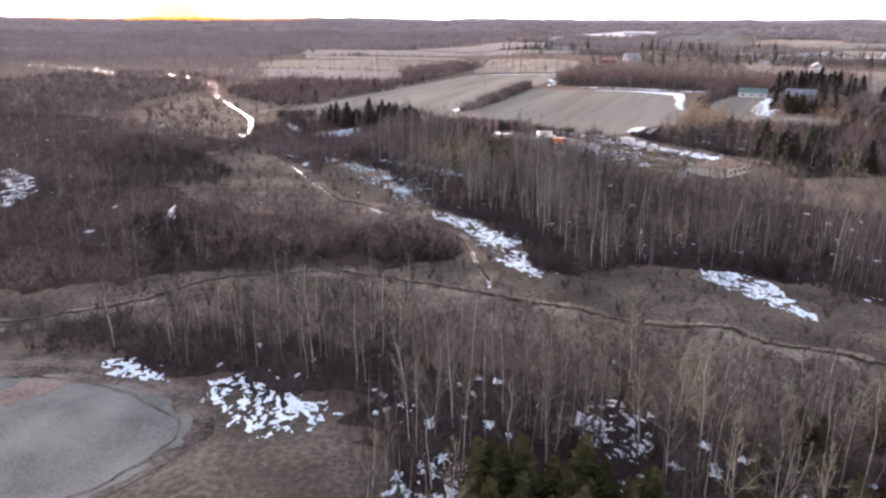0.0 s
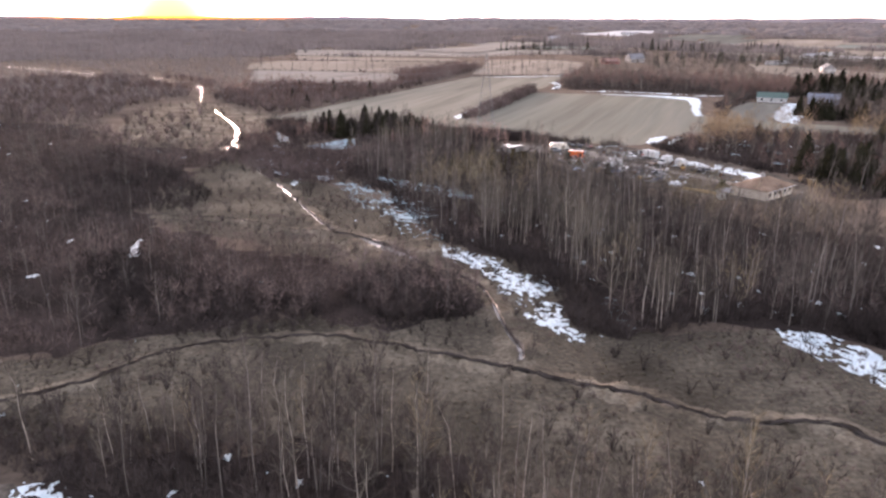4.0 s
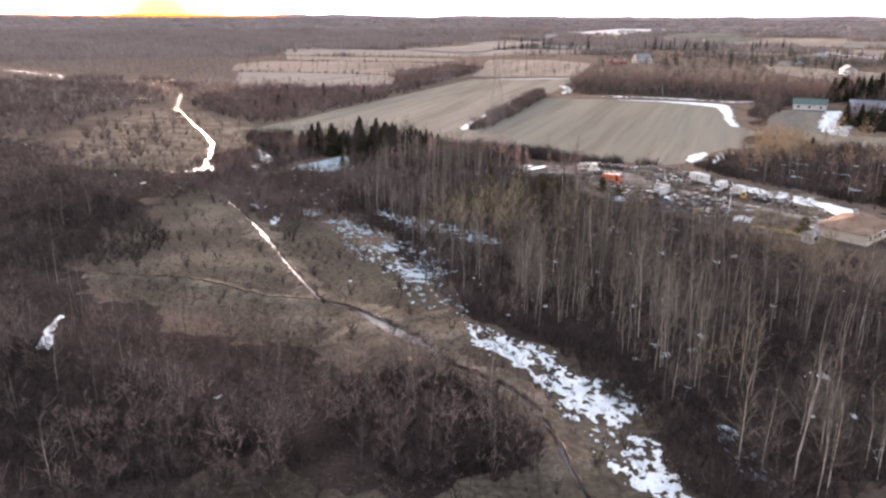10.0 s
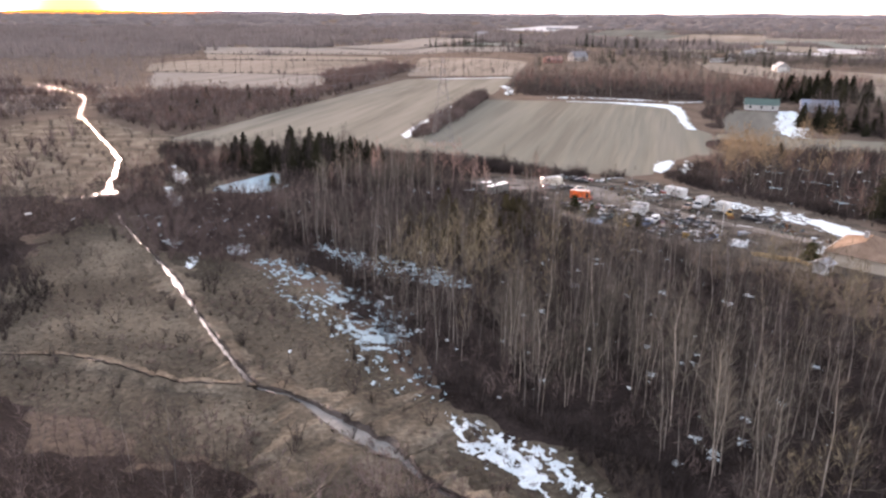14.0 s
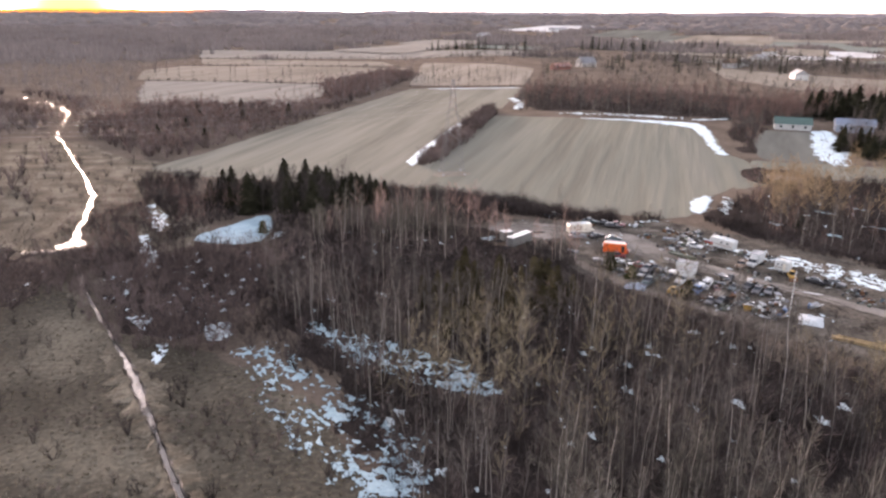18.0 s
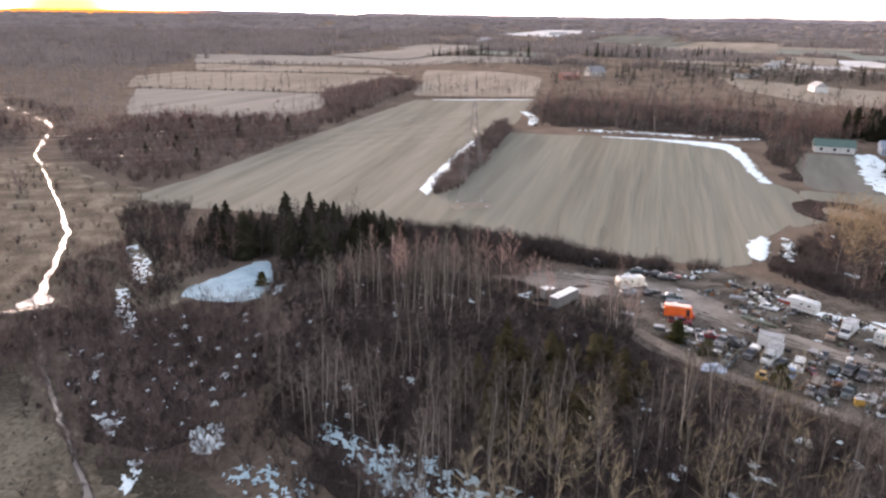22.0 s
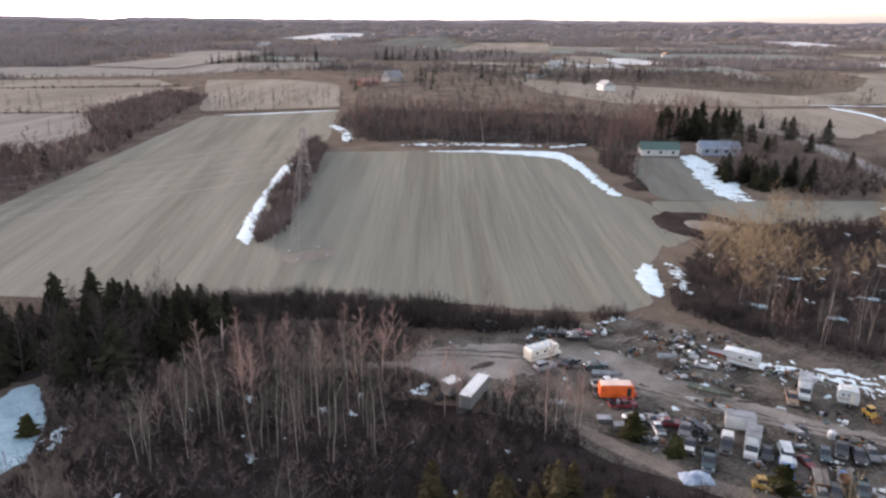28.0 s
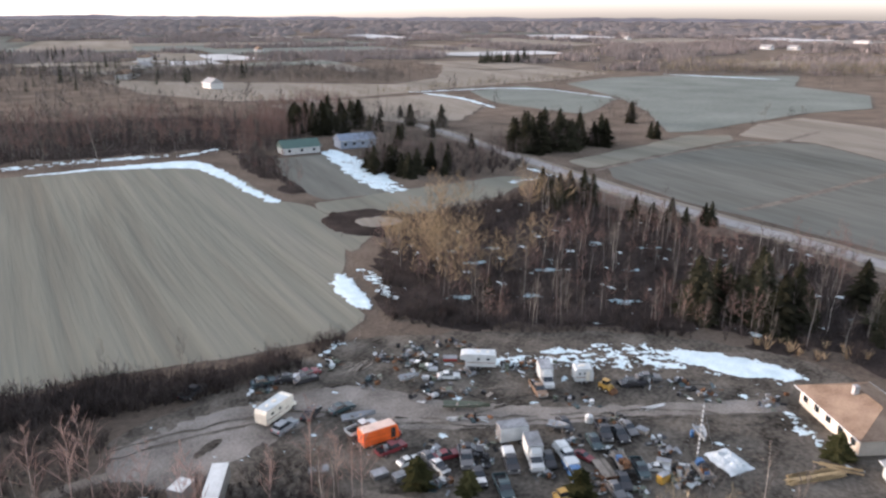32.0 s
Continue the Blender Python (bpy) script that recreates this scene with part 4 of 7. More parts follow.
wood_stuff("aspen_wood", FULL, stand[golden], 216, M_BARK_S, M_TWIG_TAN, "aspens with golden-tan budding twigs", 0.7, 1.15)
west = spread_points(WOOD_WEST, 30, 203, 0, lambda x, y: off_snow(x, y) & (x > -250))
wood_stuff("mixed_wood", LIGHT, west[::2], 213, M_BARK_S, M_TWIG_S, "leafless mixed wood with pale trunks and brush", 0.7, 1.3)
wood_stuff("mixed_wood", LIGHT, west[1::2], 215, M_SHRUB, M_SCRUB, "dark reddish leafless mixed wood", 0.6, 1.2)
OPEN_FLOOR = [(111, 332), (152, 321), (171, 304), (147, 290), (113, 295), (97, 316)]
thinned = np.random.default_rng(6)
yardwood = spread_points(WOOD_YARD, 12.5, 204, 0, lambda x, y: off_snow(x, y) & (inside(YARD, x, y) < -1) & (fbm(x * 0.05, y * 0.05, 93) > -0.12) & ((inside(OPEN_FLOOR, x, y) < 0) | (thinned.random(len(x)) < 0.45)))
GOLDEN = [(92, 346), (104, 364), (125, 376), (158, 380), (196, 374), (196, 360), (153, 336), (122, 330), (104, 334)]
half = inside(GOLDEN, yardwood[:, 0], yardwood[:, 1]) + 6 * rng.normal(size=len(yardwood)) > 1
wood_stuff("poplar_wood", GOLD, yardwood[half], 214, M_BARK_S, M_TWIG_GOLD, "golden budding poplars behind the yard", 0.55, 1.0)
plain = yardwood[~half]
wood_stuff("poplar_wood", ASPEN, plain[::2], 217, M_BARK_T, M_TWIG_S, "grey leafless poplars with pale trunks behind the yard", 0.55, 0.95)
wood_stuff("poplar_wood", FULL, plain[1::2], 218, M_BARK_S, M_TWIG_RED, "reddish leafless poplars behind the yard", 0.45, 0.9)
northwood = spread_points(WOOD_NORTH, 17, 205)
wood_stuff("maple_wood", TALL, northwood[:len(northwood) // 2], 215, M_TWIG_S, M_TWIG_RED, "tall leafless reddish maple wood behind the field", 0.36, 0.64)
wood_stuff("maple_wood", TALL, northwood[len(northwood) // 2:], 219, M_BARK_S, M_TWIG_S, "tall leafless grey maple wood behind the field", 0.34, 0.62)

# brush
low_wood = spread_points(WOOD_WEST, 5.2, 221, -3, lambda x, y: (x > -150) & off_snow(x, y) & (fbm(x * 0.05, y * 0.05, 95) > -0.3))
clump = fbm(low_wood[:, 0] * 0.045, low_wood[:, 1] * 0.045, 97) + 0.1 * rng.normal(size=len(low_wood)) > 0.05
wood_stuff("low_wood", SOFT, low_wood[~clump], 220, M_SHRUB, M_SCRUB, "reddish leafless scrub of the western wood", 0.6, 1.1)
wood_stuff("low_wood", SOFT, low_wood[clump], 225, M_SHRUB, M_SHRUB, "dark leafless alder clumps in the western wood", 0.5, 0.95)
DARK_CLUMPS = ([(-88, 186), (-60, 140), (-46, 140), (-30, 143), (-28, 153), (-39, 161), (-51, 169), (-68, 177)], [(-16, 170), (-14, 147), (3, 149), (3, 162), (-7, 174)], [(-114, 289), (-129, 254), (-106, 217), (-75, 222), (-77, 245)],
               [(-102, 402), (-82, 406), (-69, 337), (-83, 350)])
stuff("thicket", BRUSH, np.vstack([spread_points([(-43, 288), (-30, 286), (-27, 268), (-34, 264), (-40, 270)], 3.0, 345, 0, bare_snow), spread_points([(-29, 262), (-24, 254), (-10, 240), (-4, 224), (-1, 230), (-8, 242), (-20, 254)], 4.0, 346, 0, bare_snow), *(spread_points(c, 3.0, 320 + k, 0, bare_snow) for k, c in enumerate(DARK_CLUMPS))]), 330, M_SHRUB, "dark dense thickets of leafless alder", "brush", 0.7, 1.25)
stuff("brush", BRUSH, np.vstack([spread_points([(-50, 270), (-36, 258), (-8, 228), (6, 240), (-12, 258), (-30, 272)], 7, 230, 0, lambda x, y: (inside(SNOW[8][0], x, y) < -0.5) & (inside(SNOW[8][0], x, y + 3.5) < 0)), spread_points([(0, 194), (8, 185), (13, 175), (18, 158), (21, 143), (28, 143), (25, 160), (21, 178), (11, 189)], 1.4, 240), spread_points(WOOD_EAST, 6.5, 223, -1, lambda x, y: clear(x, y) & (y < 245) & (x < 90)), spread_points(WOOD_EAST, 4.6, 218, 0, lambda x, y: clear(x, y) & (y > 245)), spread_points(WOOD_YARD, 8, 229, -1, clear)]), 224, M_SHRUB,
      "dark leafless willow and alder brush", "brush")
stuff("brush", BRUSH, np.vstack([spread_points(WOOD_SOUTH, 5, 225, 0, lambda x, y: off_snow(x, y) & (inside(CEDARS, x, y) < 0)), spread_points([(-54, 106), (-28, 109), (0, 105), (0, 112), (-14, 118), (-40, 116)], 7, 251), spread_points(MARSH, 42, 226, 3), spread_points([(-110, 92), (-70, 104), (-48, 108), (-56, 118), (-72, 110), (-110, 104)], 3, 252), spread_points([(-66, 102), (-50, 99), (-32, 97), (-28, 108), (-46, 113), (-62, 112)], 2, 253, 0, off_snow), spread_points([(-100, 108), (-60, 112), (-30, 112), (-14, 118), (-10, 128), (-30, 134), (-50, 128), (-62, 116), (-100, 112)], 22, 254), spread_points(MEADOW, 70, 227, 3)]), 228, M_SHRUB, "thin leafless brush on the marsh edge", "brush", 0.5, 1.25)
HEDGE = [(1, 419), (10, 425), (21, 455), (32, 490), (52, 548), (55, 578), (48, 572), (33, 522), (18, 482), (5, 440)]
stuff("hedge", BUSHY, spread_points(HEDGE, 3.2, 231), 232, M_SCRUB, "dark overgrown hedge between the two fields", "hedge", 0.6, 1.1)
EDGE = [(-32, 378), (-12, 362), (6, 358), (24, 346), (40, 338), (55, 334), (55, 339), (40, 346), (24, 358), (6, 371), (-14, 377)]
stuff("hedge", BRUSH, spread_points(EDGE, 0.9, 233), 234, M_SHRUB, "dark dense brush along the field edge", "hedge", 0.9, 1.35)
HEDGE_WEST = [(-101, 438), (-83, 480), (-54, 553), (24, 830), (-4, 890), (-62, 740), (-50, 660), (-70, 615), (-150, 610), (-170, 520), (-120, 450)]
stuff("hedge", BUSHY, spread_points(HEDGE_WEST, 20, 235), 236, M_SCRUB, "broad belt of leafless scrub beside the field", "hedge", 0.8, 1.5)
wood_stuff("belt_wood", FARBARE, np.vstack([spread_points(HEDGE_WEST, 44, 332), spread_points([(-240, 600), (-120, 604), (-100, 560), (-170, 520), (-240, 550)], 45, 337)]), 333, M_BARK_S, M_TWIG_RED, "reddish leafless trees in the belt beside the field", 0.6, 1.15)
stuff("brush", BRUSH, spread_points(BRUSH_MID, 3.4, 222, -3), 223, M_SCRUB, "reddish leafless willow brush beside the ditch", "brush", 0.7, 1.2)
HEATH = [shrub(340 + s, 1.0, 9, 0.9, 0.07) for s in range(4)]
stuff("heath", HEATH, spread_points(MARSH, 3.2, 341, 2, lambda x, y: fbm(x * 0.06, y * 0.06, 98) > 0.1), 342, M_SCRUB, "low reddish bog shrubs on the marsh", "brush", 0.4, 1.1)
tufts = [shrub(300 + s, 0.32, 3, 2.2, 0.16) for s in range(4)]
stuff("grass_tufts", tufts, np.vstack([spread_points(MARSH, 1.6, 237, 1), spread_points(MEADOW, 12, 238)]), 239, M_TUFT, "tufts of tall dead marsh grass", "grass", 0.5, 1.3)

THICKETS = ([(17, 178), (22, 158), (27, 143), (40, 147), (55, 150), (70, 140), (73, 146), (56, 158), (40, 156), (30, 153), (27, 170)], [(-14, 148), (3, 151), (-2, 166), (-12, 174), (-25, 172), (-22, 158)], [(-46, 148), (-28, 149), (-26, 158), (-42, 160)])
stuff("thicket", BRUSH, np.vstack([spread_points(t, 1.7, 285 + k, 0, off_snow) for k, t in enumerate(THICKETS)]), 289, M_SHRUB, "dense dark alder thicket beside the creek", "brush", 0.6, 1.15)
HOMESTEAD = [(178, 436), (200, 402), (238, 394), (252, 414), (262, 442), (300, 480), (330, 520), (300, 560), (250, 545), (228, 505), (232, 476), (206, 458)]
home = spread_points(HOMESTEAD, 34, 291)
wood_stuff("garden_wood", TALL, spread_points([(152, 476), (178, 486), (214, 500), (250, 520), (300, 545), (330, 600), (262, 600), (240, 545), (190, 515)], 24, 296), 297, M_BARK_S, M_TWIG_RED, "reddish leafless trees behind the barn", 0.4, 0.75)
wood_stuff("garden_wood", ASPEN, spread_points([(182, 430), (206, 400), (236, 392), (246, 410), (232, 440), (205, 452)], 16, 294), 298, M_SHRUB, M_SCRUB, "dark leafless trees beside the barn", 0.5, 0.9)
wood_stuff("garden_wood", FULL, spread_points([(250, 408), (300, 384), (322, 380), (330, 398), (290, 420), (262, 426)], 22, 267), 268, M_SHRUB, M_SCRUB, "dark leafless trees among the spruces", 0.5, 0.95)
wood_stuff("saplings", SOFT, spread_points(WOOD_EAST, 16, 269, 0, lambda x, y: clear(x, y) & (x < 90) & (y < 275)), 270, M_SHRUB, M_SCRUB, "dark leafless undergrowth of the aspen wood", 0.7, 1.1)
stuff("brush", BUSHY, spread_points([(182, 430), (206, 398), (240, 390), (252, 414), (262, 442), (232, 450), (205, 456)], 18, 295), 299, M_SHRUB, "dark brush round the farmstead", "brush", 0.4, 0.9)
wood_stuff("garden_wood", LIGHT, home, 292, M_BARK_S, M_TWIG_S, "leafless trees round the farmstead", 0.7, 1.4)
TRACKSIDE = [(-24, 344), (-8, 336), (8, 332), (20, 338), (22, 346), (6, 357), (-12, 360)]
stuff("brush", BRUSH, np.vstack([spread_points(TRACKSIDE, 2.6, 281), spread_points([(50, 262), (58, 250), (70, 234), (84, 216), (96, 214), (80, 234), (66, 250), (54, 264)], 9, 282), spread_points(WOOD_NORTH, 16, 283)]), 284, M_SHRUB, "dark brush between wood and field", "brush", 0.6, 1.1)

AT_GRAVEL = [(10, 332), (15, 326), (21, 319), (29, 318), (35, 310), (32, 298), (26, 304), (22, 309)]
ROUND_BOXES = [(-6, 330), (8, 317), (14, 310), (22, 300), (30, 296), (32, 302), (27, 311), (23, 318), (14, 327), (4, 334)]
stuff("brush", BRUSH, np.vstack([spread_points(AT_GRAVEL, 1.7, 304, -0.5, lambda x, y: (np.abs((x - 18.6 + 2.4) * -0.67 + (y - 312.4 + 2.4) * 0.74) > 1.8) & (np.hypot(x - 17.6, y - 317.6) > 2.2)), spread_points(ROUND_BOXES, 1.9, 301, -0.5, lambda x, y: (np.hypot(x - 18.4, y - 312.4) > 4.8) & (np.hypot(x - 18, y - 319.6) > 3.2)),
                                 spread_points([(80, 338), (83, 324), (93, 307), (103, 293), (109, 279), (113, 288), (100, 312), (90, 332)], 2.0, 302, 0, off_snow)]), 303, M_SHRUB, "dark brush round the yard", "brush", 0.5, 1.0)
stuff("brush", BUSHY, spread_points([(110, 272), (112, 260), (118, 250), (124, 252), (118, 264), (114, 274)], 9, 343), 344, M_TWIG_GOLD, "tan leafless bushes beside the spruces", "brush", 0.4, 0.8)
BY_SNOW = [(-47, 316), (-44, 332), (-46, 350), (-36, 347), (-24, 345), (-8, 340), (-24, 333), (-40, 320)]
stuff("brush", BRUSH, spread_points(BY_SNOW, 2.2, 271, -1, bare_snow), 272, M_SHRUB, "dark brush between wood and snow bank", "brush", 0.6, 1.2)
SAPLINGS = [(-62, 264), (-44, 262), (-30, 272), (-6, 276), (20, 290), (24, 302), (8, 320), (-10, 338), (-30, 346), (-46, 344), (-44, 330), (-56, 318), (-86, 313), (-90, 302)]
wood_stuff("saplings", SOFT, spread_points(SAPLINGS, 9, 273, 0, lambda x, y: clear(x, y) & (inside(YARD, x, y) < -2)), 274, M_SHRUB, M_SCRUB, "dark reddish leafless saplings in the brush", 0.6, 1.1)
snag = new("birch_snag")
snag.matrix_world = Matrix.Translation((-16, 351, 0.05))
for k, (p, q, r) in enumerate((((0, 0, 0), (0.3, 0.1, 6.5), 0.22), ((0.1, 0, 2.6), (1.1, 0.2, 4.4), 0.10), ((0.2, 0, 4.0), (-0.8, 0.3, 5.6), 0.08))):
    piece = new("trunk" if k == 0 else "limb", tri_mesh("snag", *tube([p, [(a + b) / 2 + 0.06 for a, b in zip(p, q)], q], [r, r * 0.85, r * 0.4], 7), [M_BARK_SUNLIT]))
    piece.parent = snag
tagged(snag, "pale broken birch standing beside the track", "dead tree")

# conifers
spruce_parts = [part_meshes(t, (M_TWIG, M_NEEDLE)) for t in SPRUCE]
bush_parts = [part_meshes(t, (M_TWIG, M_CEDAR)) for t in BUSHCEDAR]
olive_parts = [part_meshes(t, (M_TWIG, M_OLIVE)) for t in CEDAR]
cedar_parts = [part_meshes(t, (M_TWIG, M_CEDAR)) for t in CEDAR]


def conifer(parts, x, y, s, label, group, name="spruce_tree"):
    tree_thing(name, parts[rng.integers(0, 4)], x, y, rng.uniform(0, 6.28), s, None, label, "conifer", group)


dark_wood = spread_points(CONIFERS, 6, 261, 0, bare_snow)
wood_stuff("mixed_wood", ASPEN[:5], dark_wood, 262, M_SHRUB, M_SHRUB, "dark leafless wood round the spruces", 0.5, 0.85)
BESIDE_SNOW = [(-104, 320), (-84, 302), (-70, 314), (-68, 328), (-54, 353), (-70, 366), (-84, 382), (-98, 352)]
wood_stuff("mixed_wood", LIGHT, spread_points(BESIDE_SNOW, 12, 263, 0, bare_snow), 264, M_BARK_S, M_TWIG_RED, "thin reddish scrub wood beside the snow bank", 0.5, 1.0)
stuff("brush", BRUSH, spread_points(BESIDE_SNOW, 2.6, 265, 0, bare_snow), 266, M_SHRUB, "dark brush beside the snow bank", "brush", 0.5, 1.1)
for x, y in spread_points(CONIFERS, 30, 241):
    conifer(spruce_parts, x, y, rng.uniform(0.5, 0.95), "dark green spruce in a dense clump", "spruces by the snow bank")
for x, y in spread_points([(-40, 356), (-28, 350), (-14, 358), (-12, 366), (-24, 372)], 18, 249):
    conifer(spruce_parts, x, y, rng.uniform(0.35, 0.75), "dark green spruce in a dense clump", "spruces by the snow bank")
for x, y in ((-38, 366), (-32, 368)):
    conifer(spruce_parts, x, y, 0.95, "tall dark spruce rising over the clump", "spruces by the snow bank")
for x, y in spread_points(CEDARS, 4.5, 242):
    conifer(cedar_parts, x, y, rng.uniform(0.7, 1.1), "bushy olive-green cedar among bare birches", "cedars of the wood", "cedar_tree")
for x, y in spread_points([(32, 62), (36, 76), (52, 82), (70, 78), (74, 64), (50, 56)], 32, 243):
    conifer(cedar_parts, x, y, rng.uniform(0.5, 0.9), "olive-brown cedar among the birches", "cedars of the wood", "cedar_tree")
for x, y in spread_points([(-6, 262), (10, 258), (26, 272), (24, 290), (4, 292), (-8, 278)], 13, 244):
    conifer(olive_parts, x, y, rng.uniform(0.5, 1.05), "small olive-brown cedar in the aspen wood", "cedars of the wood", "cedar_tree")
for x, y, s in ((39.6, 295.7, 1.0), (42.7, 289.5, 0.8), (50.8, 277, 1.0), (81, 250.8, 0.9), (-47, 331, 0.8)):
    conifer(bush_parts, x, y, s, "round bushy cedar standing in the yard", "cedars of the yard", "cedar_tree")
for poly, area, lo, hi in (([(117, 283), (116, 274), (119, 266), (130, 262), (142, 268), (138, 280), (126, 288)], 24, 0.75, 1.1), ([(124, 252), (128, 244), (148, 250), (150, 262), (134, 260)], 80, 0.6, 1.0), ([(183, 352), (186, 344), (204, 342), (209, 354), (196, 364)], 22, 0.6, 1.0), ([(184, 328), (188, 318), (192, 305), (196, 300), (199, 306), (194, 322)], 20, 0.4, 0.7),
                           ([(256, 412), (268, 402), (300, 388), (312, 382), (318, 394), (290, 412), (268, 420)], 36, 1.0, 1.6), ([(222, 520), (250, 506), (268, 506), (262, 524), (236, 532)], 26, 0.9, 1.4), (HOMESTEAD, 420, 0.6, 1.1), ([(178, 436), (188, 410), (208, 402), (216, 420), (200, 440)], 42, 0.45, 0.95), ([(-120, 470), (-92, 470), (-60, 560), (-66, 600), (-110, 590), (-150, 560)], 520, 0.45, 0.8)):
    for x, y in spread_points(poly, area, 245):
        conifer(spruce_parts, x, y, rng.uniform(lo, hi), "dark green spruce near the road", "spruces by the road")
for x, y, s in ((396, 409, 1.0), (347, 375, .8), (352, 380, .7), (137, 364, 0.5), (105, 326, .4), (232, 505, 1.2), (240, 498, .9)):
    conifer(spruce_parts, x, y, s, "lone dark green spruce near the road", "spruces by the road")
FAR_SPRUCE = [spruce(130 + s, 18, 0.24, 7, 6) for s in range(3)]
rows = [np.column_stack([np.linspace(a[0], b[0], n), np.linspace(a[1], b[1], n)]) for a, b, n in (((66, 1243), (204, 1232), 26), ((304, 1258), (444, 1302), 26), ((470, 1290), (560, 1330), 12), ((816, 790), (921, 768), 26), ((822, 800), (926, 778), 26))]
stuff("spruce_rows", [joined(t) for t in FAR_SPRUCE], np.vstack(rows) + rng.normal(0, 3, (sum(map(len, rows)), 2)), 246, M_NEEDLE_S, "far dark rows of planted spruces", "conifers", 0.6, 1.2)
POPLAR = [bare_tree(140 + s, 16, 10, 5, 0.15, 0.22, 1.0, 1.2, 3, 0.2) for s in range(3)]
row = np.column_stack([np.linspace(14, 100, 30), np.linspace(729, 703, 30)]) + rng.normal(0, 1.0, (30, 2))
wood_stuff("poplar_row", POPLAR, row, 247, M_BARK_S, M_TWIG_S, "row of slim leafless poplars between fields", 0.7, 1.1)
stuff("hedge", BUSHY, np.column_stack([np.linspace(11, 100, 40), np.linspace(727, 700, 40)]), 248, M_SHRUB, "low dark hedge below the poplars", "hedge", 0.3, 0.6)

# far country: belts of bare wood, open fields, hedges
def mound(seed):
    g = np.random.default_rng(seed)
    out = []
    for _ in range(2):
        x, y, r, h = g.normal(0, 26), g.normal(0, 9), g.uniform(16, 30), g.uniform(6, 11)
        a = np.arange(5) * 1.257 + g.uniform(0, 6)
        base = np.column_stack([x + r * np.cos(a), y + r * np.sin(a), np.zeros(5)])
        top = np.column_stack([x + 0.6 * r * np.cos(a + .5), y + 0.6 * r * np.sin(a + .5), h * g.uniform(0.6, 0.95, 5)])
        v = np.vstack([base, top, [[x, y, h]]])
        t = [(i, (i + 1) % 5, 5 + i) for i in range(5)] + [((i + 1) % 5, 5 + (i + 1) % 5, 5 + i) for i in range(5)] + [(5 + i, 5 + (i + 1) % 5, 10) for i in range(5)]
        out.append((v, np.array(t)))
    return joined(out)


FAR_FIELDS = []
g = np.random.default_rng(31)
for k in range(84):
    az, r = radians(g.uniform(-80, 48)), 950 * (2.5 ** g.random())
    x, y = -r * math.sin(az), 150 + r * math.cos(az)
    a, w, d = radians(62 + g.choice((0, 90)) + g.normal(0, 4)), g.uniform(0.05, 0.13) * r, g.uniform(0.02, 0.06) * r
    c, s = math.cos(a), math.sin(a)
    if az > radians(2) or g.random() < 0.4:
        continue
    FAR_FIELDS.append([(x + c * u * w - s * v * d, y + s * u * w + c * v * d) for u, v in ((-1, -1), (1, -1), (1, 1), (-1, 1))])
NEAR_FIELDS = [FIELD_LONG, FIELD_SNOWY, FIELD_CROP, FIELD_CROP_B, FIELD_PALE,
               FIELD_A, FIELD_B, FIELD_C, FIELD_D, FIELD_P]
for a, b, n, note in (((-226, 966), (10, 944), 60, "far low hedge between two pale fields"), ((-213, 790), (-40, 752), 44, "low dark hedge behind the stubble field"), ((-240, 1090), (170, 1086), 90, "far dark hedge line")):
    stuff("hedge", BUSHY, np.column_stack([np.linspace(a[0], b[0], n), np.linspace(a[1], b[1], n)]) + g.normal(0, 1.2, (n, 2)), 260 + n, M_SHRUB, note, "hedge", 0.3, 0.9)
rows = [np.column_stack([np.linspace(a[0], b[0], n), np.linspace(a[1], b[1], n)]) for a, b, n in (((-213, 792), (-40, 753), 20), ((-90, 764), (-40, 754), 10), ((-226, 967), (-60, 950), 14), ((-70, 620), (-38, 702), 12), ((-236, 905), (-214, 800), 16))]
wood_stuff("hedge_trees", POPLAR, np.vstack(rows) + g.normal(0, 3.0, (sum(map(len, rows)), 2)), 331, M_BARK_S, M_SCRUB, "leafless trees standing along the far hedges", 0.5, 1.0)
for k, f in enumerate(FAR_FIELDS):
    patch("field", f, (M_FIELD_TAN, M_FIELD_PALE, M_STUBBLE_B, M_FIELD_TAN, M_FIELD_GREY, M_FIELD_BLUE)[k % 6], 0.8 + 0.02 * k, max(20.0, 0.02 * np.hypot(*f[0])), 4.0, 0.01, seed=k, label="far open farm field", category="field")


def open_country(x, y):
    ok = np.ones(len(x), bool)
    for f in FAR_FIELDS + NEAR_FIELDS:
        ok &= inside(f, x, y) < -6
    return ok


def sector(r0, r1, area, seed):
    g = np.random.default_rng(seed)
    a0, a1 = radians(-88), radians(56)
    n = int((a1 - a0) / 2 * (r1 * r1 - r0 * r0) / area)
    r, a = np.sqrt(g.uniform(r0 * r0, r1 * r1, n)), g.uniform(a0, a1, n)
    return np.column_stack([-r * np.sin(a), 150 + r * np.cos(a)])


